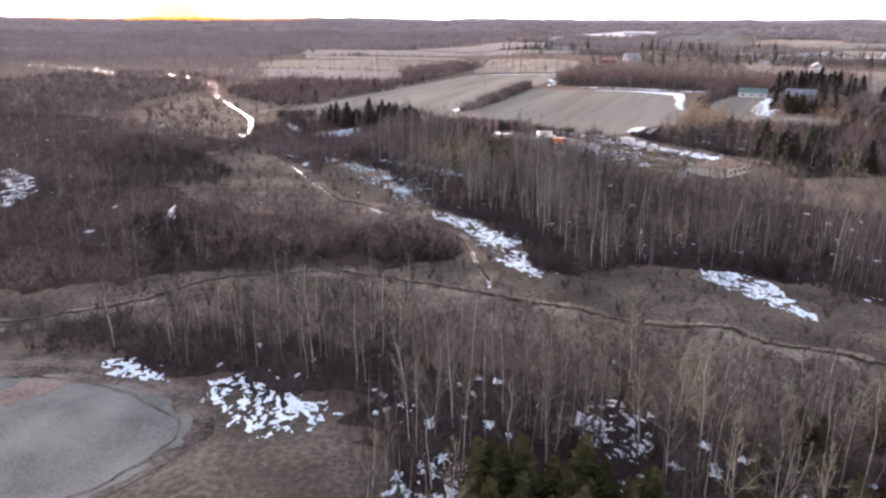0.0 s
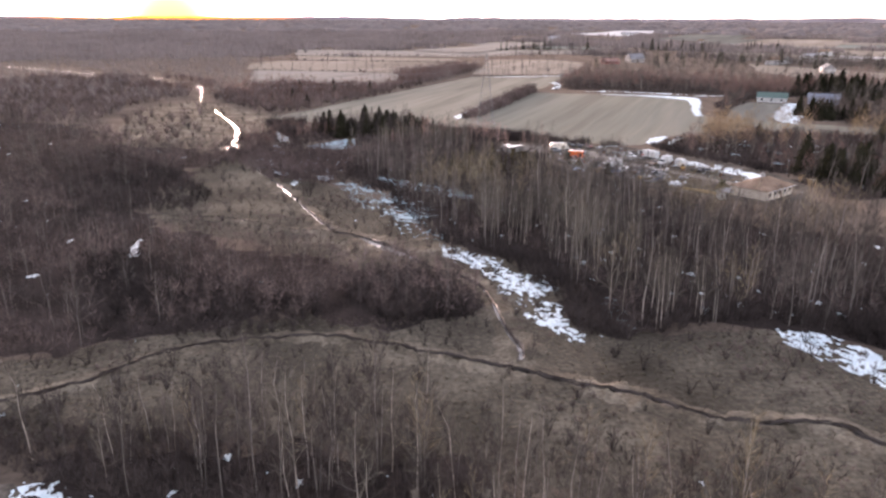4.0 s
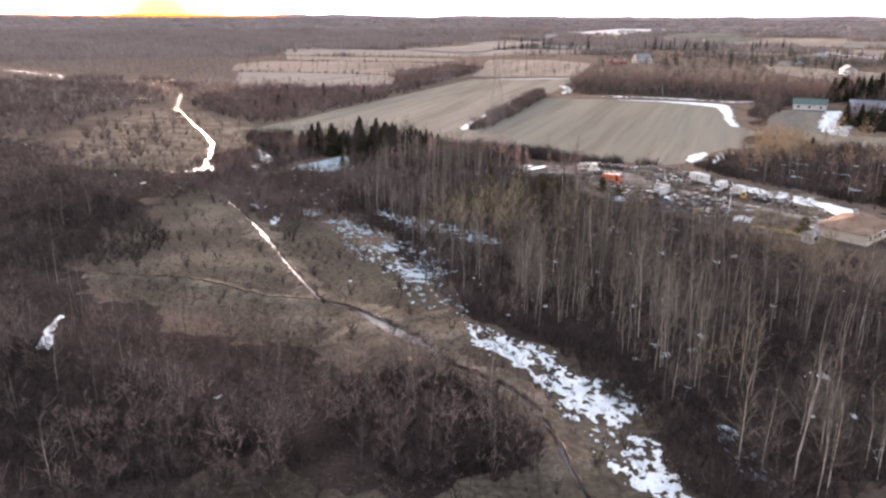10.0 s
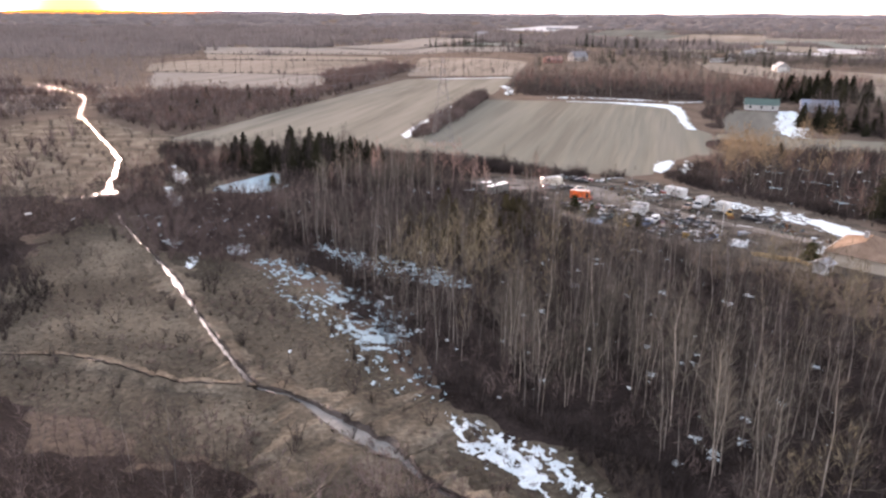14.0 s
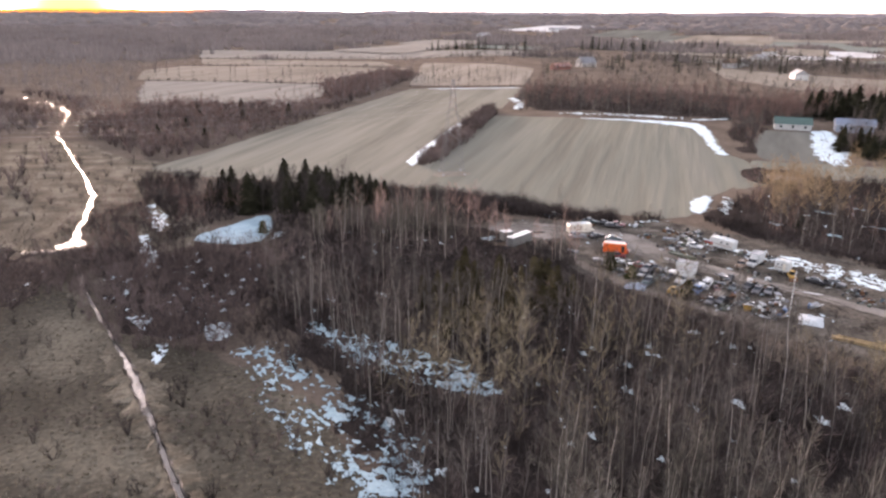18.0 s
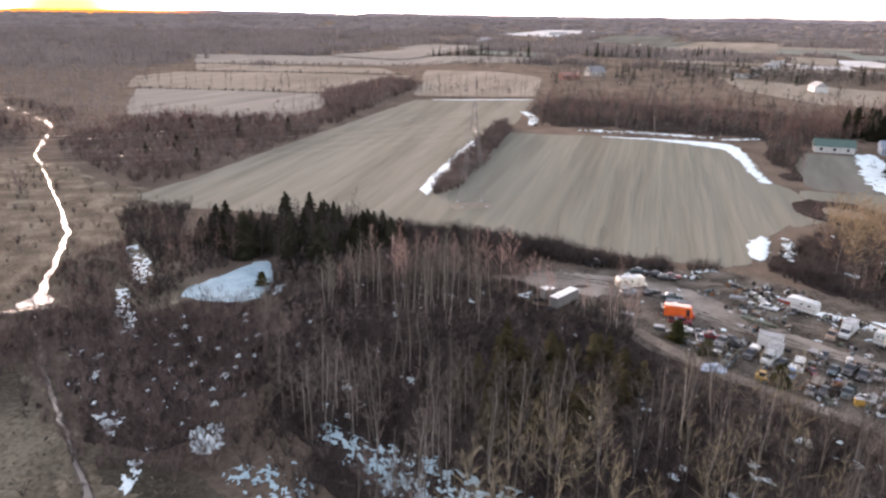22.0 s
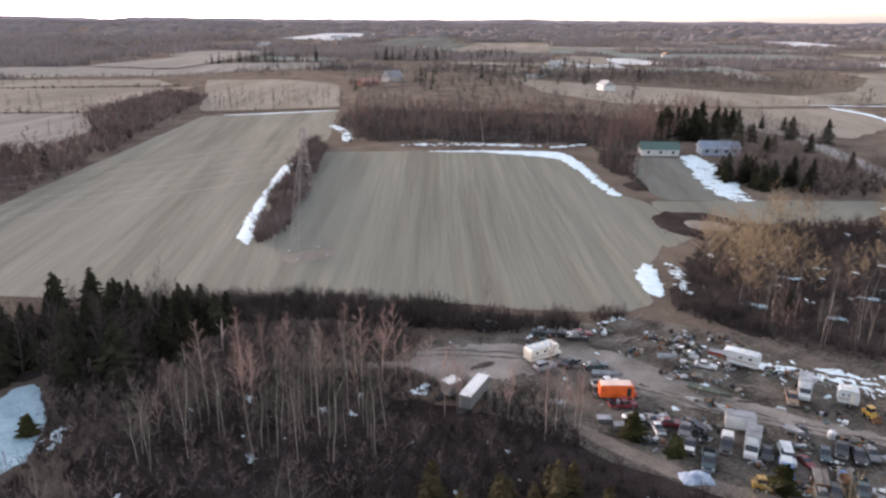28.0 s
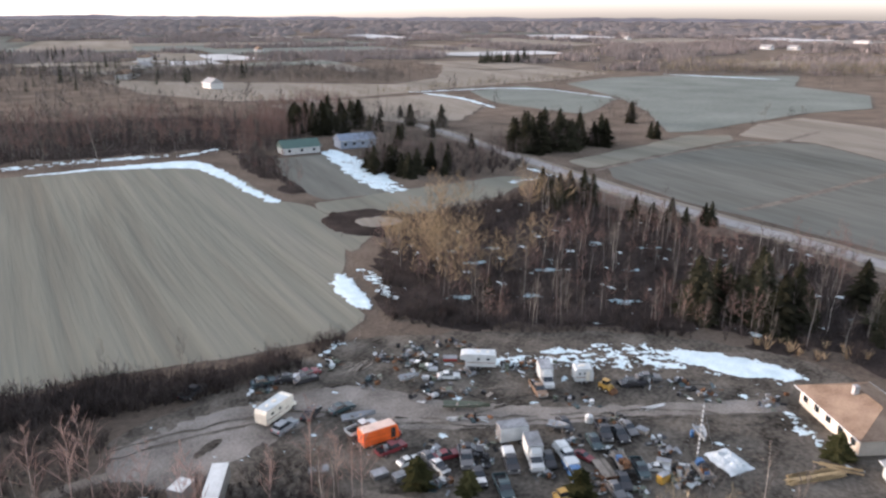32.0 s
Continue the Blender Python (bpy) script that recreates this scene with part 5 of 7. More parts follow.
near_known = [FIELD_EAST, FIELD_WEST, WOOD_NORTH, MEADOW, HEDGE_WEST, WOOD_WEST, WOOD_YARD, [(136, 360), (150, 480), (230, 540), (330, 540), (420, 330), (400, 220), (190, 230)]]
pts = sector(330, 980, 22, 51)
keep = open_country(pts[:, 0], pts[:, 1]) & (fbm(pts[:, 0] * 0.006, pts[:, 1] * 0.012, 5) > -0.15 - 0.5 * (pts[:, 0] < -90)) & ((np.abs(pts[:, 0]) > 90) | (pts[:, 1] > 640)) & (pts[:, 1] > 330)
for f in near_known:
    keep &= inside(f, pts[:, 0], pts[:, 1]) < -2
for (ax, ay), (bx, by) in (((258, 415), (340, 610)), ((340, 610), (420, 800)), ((-94, 321), (-176, 514)), ((-176, 514), (-275, 682))):
    ex, ey = bx - ax, by - ay
    t = np.clip(((pts[:, 0] - ax) * ex + (pts[:, 1] - ay) * ey) / (ex * ex + ey * ey), 0, 1)
    keep &= np.hypot(pts[:, 0] - ax - t * ex, pts[:, 1] - ay - t * ey) > 9
pts = pts[keep][:3000]
left = pts[:, 0] < 60
RIVER_FAR = ((-126, 415), (-163, 487), (-176, 514), (-188, 553), (-200, 590), (-222, 625), (-246, 650), (-275, 682))
RIVER_BEND = ((-344, 711), (-371, 739), (-414, 770), (-464, 804), (-500, 830))


def off_river(x, y):
    """The far river lies open towards the south-east."""
    ok = np.ones(len(x), bool)
    for s in (0, 10, 20, 30, 40):
        px, py = x - 0.42 * s, y + 0.9 * s
        for (ax, ay), (bx, by) in (*zip(RIVER_FAR, RIVER_FAR[1:]), *zip(RIVER_BEND, RIVER_BEND[1:])):
            ex, ey = bx - ax, by - ay
            t = np.clip(((px - ax) * ex + (py - ay) * ey) / (ex * ex + ey * ey), 0, 1)
            ok &= np.hypot(px - ax - t * ex, py - ay - t * ey) > 7
    return ok


SCRUB = [(-330, 330), (-190, 395), (-200, 470), (-185, 560), (-205, 640), (-260, 690), (-360, 700), (-420, 500)]
stuff("brush", BUSHY, np.vstack([spread_points(SCRUB, 30, 256, 0, off_river), spread_points([(-165, 330), (-112, 325), (-108, 350), (-122, 395), (-150, 440), (-176, 440)], 130, 257, 0, off_river)]), 258, M_SCRUB, "wide dark leafless scrub beside the river", "brush", 0.7, 1.5)
pts = pts[off_river(pts[:, 0], pts[:, 1])]
left = pts[:, 0] < 60
wood_stuff("scrub_wood", FARBARE, pts[left], 252, M_BARK_S, M_FARWOOD_HAZED, "wide leafless scrub wood beyond the river", 0.5, 1.2)
wood_stuff("scrub_wood", FARBARE, pts[~left], 253, M_BARK_S, M_TWIG_S, "leafless belts of wood between far fields", 0.7, 1.4)
FAR_BELT = [(127, 777), (198, 780), (315, 807), (481, 834), (600, 1000), (520, 1150), (287, 1030), (164, 930)]
belt = spread_points(FAR_BELT, 95, 275, 0, lambda x, y: (fbm(x * 0.012, y * 0.02, 71) > -0.12) & (inside(FIELD_P, x, y) < -3))
wood_stuff("scrub_wood", FARBARE, belt, 276, M_BARK_S, M_TWIG_S, "belts of leafless trees beyond the maple wood", 0.7, 1.3)
stuff("spruce_rows", [joined(t) for t in FAR_SPRUCE], spread_points(FAR_BELT, 1600, 277), 278, M_NEEDLE_S, "dark spruces scattered in the far belts", "conifers", 0.4, 1.0)


BELT_GREY = [(366, 956), (381, 892), (446, 802), (505, 692), (637, 794), (585, 930), (496, 1072)]
BELT_BROWN = [(797, 533), (818, 487), (882, 428), (889, 321), (1074, 338), (1046, 464), (972, 602)]
BELT_THIN = [(292, 660), (300, 628), (380, 630), (476, 612), (500, 602), (640, 572), (780, 580), (790, 590), (640, 600), (530, 632), (370, 648)]
wood_stuff("belt_wood", FARBARE, spread_points(BELT_GREY, 62, 311), 312, M_BARK_S, M_TWIG_S, "grey belt of leafless wood behind the long field", 0.7, 1.2)
wood_stuff("belt_wood", FARBARE, spread_points(BELT_BROWN, 75, 313), 314, M_BARK_S, M_TWIG_TAN, "orange-brown leafless wood beyond the crop field", 0.8, 1.3)
wood_stuff("belt_wood", FARBARE, spread_points(BELT_THIN, 60, 315), 316, M_BARK_S, M_TWIG_TAN, "thin tan row of trees between fields", 0.5, 0.9)
SCRUB_FAR = [(-420, 640), (-262, 680), (-205, 640), (-130, 612), (-190, 660), (-225, 800), (-260, 980), (-600, 980), (-700, 720)]
wood_stuff("scrub_wood", FARBARE, spread_points(SCRUB_FAR, 95, 317, 0, off_river), 318, M_BARK_S, M_FARWOOD_HAZED, "wide leafless wood below the setting sun", 0.6, 1.2)


def far_stand(seed):
    """A handful of slim bare crowns, as seen from a mile off."""
    g = np.random.default_rng(seed)
    out = []
    for _ in range(6):
        x, y, r, h = g.normal(0, 10), g.normal(0, 7), g.uniform(3.0, 5.5), g.uniform(6, 11)
        for _ in range(6):
            px, py = x + g.normal(0, 0.7 * r), y + g.normal(0, 0.7 * r)
            out.append(sliver(np.array([px, py, 0]), np.array([px + g.normal(0, 0.8), py + g.normal(0, 0.8), h * g.uniform(0.6, 1.25)]), g.uniform(1.2, 3.2), g))
    return joined(out)


STAND = [far_stand(s) for s in range(7)]
pts = sector(930, 2300, 160, 53)
keep = open_country(pts[:, 0], pts[:, 1]) & (fbm(pts[:, 0] * 0.0030, pts[:, 1] * 0.007, 8) > -0.22 - 0.5 * (pts[:, 0] < -0.05 * pts[:, 1]))
stuff("far_wood", STAND, pts[keep][:5000], 259, M_FARWOOD_HAZED, "bare brown woods between far fields", "woods", 0.7, 1.15)
MOUND = [mound(s) for s in range(6)]
pts = sector(2150, 4550, 900, 54)
keep = open_country(pts[:, 0], pts[:, 1]) & (fbm(pts[:, 0] * 0.0022, pts[:, 1] * 0.005, 8) > -0.35 - 0.4 * (pts[:, 0] < -0.05 * pts[:, 1]))
stuff("far_woods", MOUND, pts[keep][:4400], 255, M_FARHILL, "hazy brown woods reaching to the horizon", "woods", 0.7, 1.2)

# the last hills, all round; haze tone and sunward orange glow put into emission
m = bpy.data.materials.new("glowing haze hills")
m.use_nodes = True
n, ln = m.node_tree.nodes, m.node_tree.links.new
n.remove(n["Principled BSDF"])
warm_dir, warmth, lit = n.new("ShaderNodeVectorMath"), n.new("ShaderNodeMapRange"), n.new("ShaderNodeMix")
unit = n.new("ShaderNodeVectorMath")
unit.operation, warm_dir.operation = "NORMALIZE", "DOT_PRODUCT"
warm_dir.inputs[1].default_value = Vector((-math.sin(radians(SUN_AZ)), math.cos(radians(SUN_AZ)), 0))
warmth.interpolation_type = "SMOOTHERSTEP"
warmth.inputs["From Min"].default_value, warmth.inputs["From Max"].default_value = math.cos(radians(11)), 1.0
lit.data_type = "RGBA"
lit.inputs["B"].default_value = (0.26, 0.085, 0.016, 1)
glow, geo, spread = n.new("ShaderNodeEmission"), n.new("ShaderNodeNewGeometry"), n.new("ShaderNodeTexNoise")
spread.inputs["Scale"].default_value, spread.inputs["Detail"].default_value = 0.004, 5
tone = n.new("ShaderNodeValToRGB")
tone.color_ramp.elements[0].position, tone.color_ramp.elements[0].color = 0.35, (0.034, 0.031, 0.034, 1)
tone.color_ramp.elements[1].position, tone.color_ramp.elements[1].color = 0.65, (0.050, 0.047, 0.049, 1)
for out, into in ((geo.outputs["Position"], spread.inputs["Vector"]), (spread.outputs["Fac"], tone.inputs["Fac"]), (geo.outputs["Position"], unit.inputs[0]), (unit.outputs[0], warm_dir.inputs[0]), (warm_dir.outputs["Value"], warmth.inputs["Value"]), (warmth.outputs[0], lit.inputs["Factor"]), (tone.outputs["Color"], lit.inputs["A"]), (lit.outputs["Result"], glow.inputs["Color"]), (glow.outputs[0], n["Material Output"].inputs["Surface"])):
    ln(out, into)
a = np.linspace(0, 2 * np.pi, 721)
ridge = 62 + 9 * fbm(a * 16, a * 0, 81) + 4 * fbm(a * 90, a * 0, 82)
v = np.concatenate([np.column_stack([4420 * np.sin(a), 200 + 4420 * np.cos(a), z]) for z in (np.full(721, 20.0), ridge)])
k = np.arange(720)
tagged(new("backdrop", tri_mesh("backdrop", v, np.concatenate([np.column_stack([k, k + 1, k + 722]), np.column_stack([k, k + 722, k + 721])]), [m])), "ring of hills along the horizon, glowing as haze", "distant hills", kind="structure")

# ---- things of the yard ----
M_TYRE = material("tyre rubber", (0.015, 0.015, 0.015), (0.04, 0.04, 0.04), 2, 10, rough=0.8, bump=0.1)
M_RIM = material("steel rims", (0.25, 0.25, 0.25), (0.45, 0.45, 0.45), 2, 10, rough=0.4, metal=0.8, bump=0.05)
M_GLASS = glassy("dark vehicle glass", (0.02, 0.025, 0.03))
M_TRIM = material("black trim", (0.02, 0.02, 0.02), (0.06, 0.06, 0.06), 2, 8, rough=0.6, bump=0.1)
M_LAMP = glassy("lamp lens", (0.6, 0.6, 0.55), 0.1)
M_TAIL = glassy("red lamp lens", (0.35, 0.02, 0.02), 0.15)
M_RUST = material("rusty steel", (0.06, 0.035, 0.022), (0.22, 0.12, 0.07), 0.8, 6, rough=0.85, metal=0.2, bump=0.4, spread=0.3)
M_WOOD = material("weathered planks", (0.13, 0.115, 0.098), (0.30, 0.265, 0.225), 0.8, 7, bump=0.3, spread=0.35)
M_NEWWOOD = material("yellow lumber", (0.27, 0.20, 0.11), (0.43, 0.33, 0.19), 0.8, 7, bump=0.2, spread=0.15)
M_GALV = material("galvanised sheet", (0.16, 0.165, 0.17), (0.36, 0.37, 0.38), 0.6, 5, rough=0.45, metal=0.6, bump=0.1, spread=0.2)
M_TARP_B = material("blue tarpaulin", (0.16, 0.24, 0.36), (0.50, 0.55, 0.60), 0.9, 4, rough=0.5, bump=0.4)
M_TARP_W = material("white tarpaulin", (0.36, 0.40, 0.41), (0.56, 0.60, 0.61), 0.5, 4, rough=0.5, bump=0.4)
PAINT = {}


def paint(name, c, rough=0.35, worn=0.25):
    if name not in PAINT:
        PAINT[name] = material(name + " paint", tuple(v * (1 - worn) for v in c), tuple(min(1, v * 1.08) for v in c), 0.7, 6, rough=rough, bump=0.05, spec=0.5)
    return PAINT[name]


WHITE, CREAM, ORANGE = ("white", (0.52, 0.54, 0.53)), ("cream", (0.68, 0.64, 0.54)), ("orange", (0.72, 0.13, 0.025))
RED, MAROON, BLACK = ("red", (0.35, 0.04, 0.03)), ("maroon", (0.16, 0.025, 0.03)), ("black", (0.025, 0.025, 0.028))
TEAL, SILVER, GREEN = ("teal", (0.035, 0.06, 0.065)), ("silver", (0.21, 0.23, 0.245)), ("dull green", (0.085, 0.10, 0.07))
GREY, BROWN, YELLOW, BLUE = ("grey", (0.12, 0.12, 0.12)), ("brown", (0.20, 0.13, 0.08)), ("yellow", (0.42, 0.25, 0.045)), ("blue", (0.04, 0.11, 0.24))


def part(name, bm, mat, parent, label=""):
    """Links a bmesh as one part under a thing or a part."""
    me = bpy.data.meshes.new(name)
    bm.to_mesh(me)
    bm.free()
    me.materials.append(mat)
    ob = new(name, me)
    ob.parent = parent
    return tagged(ob, label)


def thing(name, x, y, az, label, category, group="", z=None, s=1.0):
    ob = new(name)
    ob.matrix_world = Matrix.Translation((x, y, float(gz(x, y)) + 0.12 if z is None else z)) @ Matrix.Rotation(radians(az), 4, "Z") @ Matrix.Scale(s, 4)
    return tagged(ob, label, category, group)


def box(lo, hi, bevel=0.0, bm=None, m=None):
    bm = bm or bmesh.new()
    mid, size = [(a + b) / 2 for a, b in zip(lo, hi)], [b - a for a, b in zip(lo, hi)]
    made = bmesh.ops.create_cube(bm, size=1, matrix=Matrix.Translation(mid) @ Matrix.Diagonal((*size, 1)))
    if bevel:
        edges = list({e for v in made["verts"] for e in v.link_edges})
        bmesh.ops.bevel(bm, geom=edges, offset=bevel, segments=2, affect="EDGES", profile=0.6)
    if m is not None:
        bmesh.ops.transform(bm, matrix=m, verts=bm.verts)
    return bm


def prism(profile, half, taper=1.0, bevel=0.0, z_taper=None):
    """An outline in x and z swept across y; the top may be narrower than the bottom."""
    bm = bmesh.new()
    zs = [p[1] for p in profile]
    lo, hi = min(zs), max(zs)
    def width(z):
        return half * (1 + (taper - 1) * (z - lo) / (hi - lo))
    a = [bm.verts.new((x, -width(z), z)) for x, z in profile]
    b = [bm.verts.new((x, width(z), z)) for x, z in profile]
    bm.faces.new(a[::-1]), bm.faces.new(b)
    for i in range(len(a)):
        j = (i + 1) % len(a)
        bm.faces.new((a[i], a[j], b[j], b[i]))
    bmesh.ops.recalc_face_normals(bm, faces=bm.faces)
    if bevel:
        bmesh.ops.bevel(bm, geom=list(bm.edges), offset=bevel, segments=2, affect="EDGES", profile=0.6)
    return bm


def rod(a, b, r, sides=8, bm=None, r2=None):
    bm = bm or bmesh.new()
    a, b = Vector(a), Vector(b)
    q = (b - a).to_track_quat("Z", "Y").to_matrix().to_4x4()
    bmesh.ops.create_cone(bm, cap_ends=True, segments=sides, radius1=r, radius2=r if r2 is None else r2, depth=(b - a).length, matrix=Matrix.Translation((a + b) / 2) @ q)
    return bm


def wheels(ob, xs, half, r=0.33, w=0.22):
    for x in xs:
        for s in (-1, 1):
            t = part("wheel", rod((x, s * (half - w), r), (x, s * half, r), r, 14), M_TYRE, ob)
            part("rim", rod((x, s * (half - w * 0.2), r), (x, s * (half + 0.012), r), r * 0.58, 10), M_RIM, t)


def lamps(ob, front, rear, half, z):
    for s in (-1, 1):
        part("headlight", box((front - 0.05, s * half * 0.72 - 0.16, z - 0.08), (front + 0.02, s * half * 0.72 + 0.16, z + 0.08), 0.02), M_LAMP, ob)
        part("tail_light", box((rear - 0.02, s * half * 0.8 - 0.1, z - 0.1), (rear + 0.05, s * half * 0.8 + 0.1, z + 0.12), 0.02), M_TAIL, ob)


def car(x, y, az, colour, label, suv=False, tyres=True, s=1.0, bonnet=None):
    ob = thing("car", x, y, az, label, "car", "wrecks in the yard", s=s)
    p, h = paint(*colour), 0.88
    k = 0.22 if suv else 0.0
    part("body", prism([(-2.2, 0.32), (-2.25, 0.7 + k), (-2.1, 0.92 + k), (-1.0, 0.98 + k), (0.75, 0.98 + k), (2.05, 0.80 + k), (2.22, 0.6), (2.2, 0.3)], h, 0.94, 0.04), p, ob)
    cab = [(-1.95 if suv else -1.65, 0.95 + k), (-1.85 if suv else -1.05, 1.42 + 1.4 * k), (0.1, 1.44 + 1.4 * k), (0.85, 0.97 + k)]
    part("cabin_glass", prism(cab, h * 0.92, 0.8, 0.03), M_GLASS, ob)
    part("roof", prism([(cab[1][0] - 0.02, cab[1][1] - 0.03), (cab[1][0] + 0.1, cab[1][1] + 0.05), (-0.05, cab[1][1] + 0.07), (0.14, cab[1][1] - 0.03)], h * 0.75, 0.92, 0.02), p, ob)
    if bonnet:
        part("bonnet", box((0.8, -0.7, 0.985 + k), (1.95, 0.7, 1.01 + k), 0.01), paint(*bonnet), ob, "odd-coloured bonnet")
    part("bumper", box((2.17, -0.8, 0.36), (2.3, 0.8, 0.55), 0.04), M_TRIM, ob)
    part("bumper", box((-2.32, -0.8, 0.36), (-2.2, 0.8, 0.55), 0.04), M_TRIM, ob)
    if tyres:
        wheels(ob, (-1.35, 1.4), h)
        lamps(ob, 2.2, -2.24, h, 0.68 + k)
    return ob


def pickup(x, y, az, colour, label, load=None, cap=None, s=1.0):
    ob = thing("pickup_truck", x, y, az, label, "pickup truck", "wrecks in the yard", s=s)
    p, h = paint(*colour), 0.95
    part("body", prism([(-0.35, 0.42), (-0.35, 1.08), (1.25, 1.08), (2.5, 1.0), (2.6, 0.7), (2.58, 0.4)], h, 0.95, 0.04), p, ob)
    part("cabin_glass", prism([(-0.45, 1.05), (-0.35, 1.66), (0.75, 1.68), (1.35, 1.06)], h * 0.9, 0.84, 0.03), M_GLASS, ob)
    part("roof", prism([(-0.42, 1.63), (-0.3, 1.73), (0.62, 1.75), (0.82, 1.64)], h * 0.76, 0.94, 0.02), p, ob)
    bed = part("bed_floor", box((-2.6, -h, 0.5), (-0.38, h, 0.72), 0.02), M_TRIM, ob)
    for s2 in (-1, 1):
        part("bed_side", box((-2.6, s2 * h - 0.05, 0.6), (-0.38, s2 * h + 0.05, 1.12), 0.03), p, bed)
    part("tailgate", box((-2.66, -h + 0.06, 0.6), (-2.58, h - 0.06, 1.1), 0.02), p, bed)
    part("bumper", box((2.55, -0.9, 0.4), (2.72, 0.9, 0.6), 0.04), M_RIM, ob)
    if cap:
        part("bed_cap", prism([(-2.55, 1.1), (-2.4, 1.66), (-0.5, 1.68), (-0.45, 1.1)], h * 0.96, 0.85, 0.04), paint(*cap), ob, "white canopy over the bed")
    if load:
        g = np.random.default_rng(int(abs(x * 10)))
        for _ in range(load):
            a, b, c = g.uniform(-2.3, -0.7), g.uniform(-0.6, 0.6), g.uniform(0.3, 0.9)
            part("scrap", box((a - 0.3, b - 0.25, 0.72), (a + 0.3, b + 0.25, 0.72 + c), 0.02, m=Matrix.Rotation(g.uniform(-.1, .1), 4, "Z")), g.choice([M_RUST, M_GALV, M_TRIM]), bed)
    wheels(ob, (-1.6, 1.65), h, 0.37)
    lamps(ob, 2.58, -2.64, h, 0.8)
    return ob


def box_truck(x, y, az, colour, label, length=4.0, cabin=True, cabcol=None, top=None):
    ob = thing("box_truck", x, y, az, label, "box truck", "trucks in the yard")
    p, h = paint(*colour), 1.12
    part("cargo_box", box((-length + 0.6, -h, 0.85), (0.6, h, 3.15), 0.06), p, ob)
    part("roof_rail", box((-length + 0.58, -h - 0.015, 3.1), (0.62, h + 0.015, 3.18), 0.02), M_GALV, ob)
    if top:
        part("roof_skin", box((-length + 0.62, -h + 0.02, 3.16), (0.58, h - 0.02, 3.2), 0.01), paint(*top), ob, "chalky white roof")
    part("rear_door", box((-length + 0.57, -h + 0.12, 0.95), (-length + 0.61, h - 0.12, 3.0), 0.01), M_GALV, ob)
    part("chassis", box((-length + 0.7, -0.55, 0.5), (2.4, 0.55, 0.85), 0.03), M_TRIM, ob)
    if cabin:
        c = paint(*(cabcol or colour))
        part("cab", prism([(0.64, 0.5), (0.64, 2.15), (1.35, 2.15), (1.95, 1.35), (2.75, 1.2), (2.85, 0.5)], 0.98, 0.9, 0.05), c, ob)
        part("windscreen", prism([(1.33, 2.02), (1.46, 2.05), (2.0, 1.4), (1.88, 1.36)], 0.84, 1.0, 0.01), M_GLASS, ob)
        for s in (-1, 1):
            part("side_window", box((0.85, s * 0.93 - 0.03, 1.42), (1.55, s * 0.93 + 0.03, 1.95), 0.02), M_GLASS, ob)
        part("wind_deflector", prism([(-0.1 + 0.7, 2.2), (0.7, 3.0), (1.25, 2.3)], 0.8, 0.9, 0.04), c, ob)
        part("bumper", box((2.8, -0.95, 0.45), (2.95, 0.95, 0.7), 0.04), M_RIM, ob)
        lamps(ob, 2.83, -length + 0.6, 1.0, 0.95)
    wheels(ob, (-length + 1.9, 2.0) if cabin else (-length + 1.4, -0.6), 1.06, 0.4, 0.26)
    return ob


def step_van(x, y, az, label):
    ob = thing("step_van", x, y, az, label, "van", "trucks in the yard")
    p, h = paint(*ORANGE), 1.1
    part("body", prism([(-3.3, 0.55), (-3.3, 2.75), (-3.15, 2.85), (2.0, 2.85), (2.35, 2.55), (2.5, 1.6), (2.55, 0.55)], h, 0.97, 0.06), p, ob)
    part("roof_panel", prism([(-3.22, 2.82), (-3.1, 2.92), (1.9, 2.92), (2.1, 2.8)], h * 0.9, 0.96, 0.02), paint("faded roof", (0.62, 0.45, 0.36)), ob, "faded pinkish roof")
    part("windscreen", prism([(2.33, 2.5), (2.40, 2.52), (2.55, 1.62), (2.48, 1.6)], 0.95, 1.0, 0.01), M_GLASS, ob)
    part("bonnet", prism([(2.5, 0.6), (2.5, 1.5), (2.95, 1.35), (3.05, 0.6)], 0.85, 0.95, 0.06), paint(*RED), ob, "dark red nose")
    for s in (-1, 1):
        part("door_opening", box((1.2, s * (h - 0.02) - 0.03, 0.8), (1.95, s * (h - 0.02) + 0.03, 2.45), 0.03), M_TRIM, ob)
        for z in (1.1, 1.9):
            part("side_rail", box((-3.2, s * (h - 0.01) - 0.03, z), (1.0, s * (h - 0.01) + 0.03, z + 0.07), 0.01), paint("dark orange", (0.45, 0.07, 0.02)), ob)
    part("bumper", box((3.0, -0.95, 0.45), (3.15, 0.95, 0.7), 0.04), M_TRIM, ob)
    part("rear_step", box((-3.5, -0.9, 0.5), (-3.3, 0.9, 0.62), 0.02), M_TRIM, ob)
    wheels(ob, (-2.0, 2.2), h - 0.05, 0.4, 0.26)
    lamps(ob, 3.05, -3.32, 0.95, 1.0)
    return ob


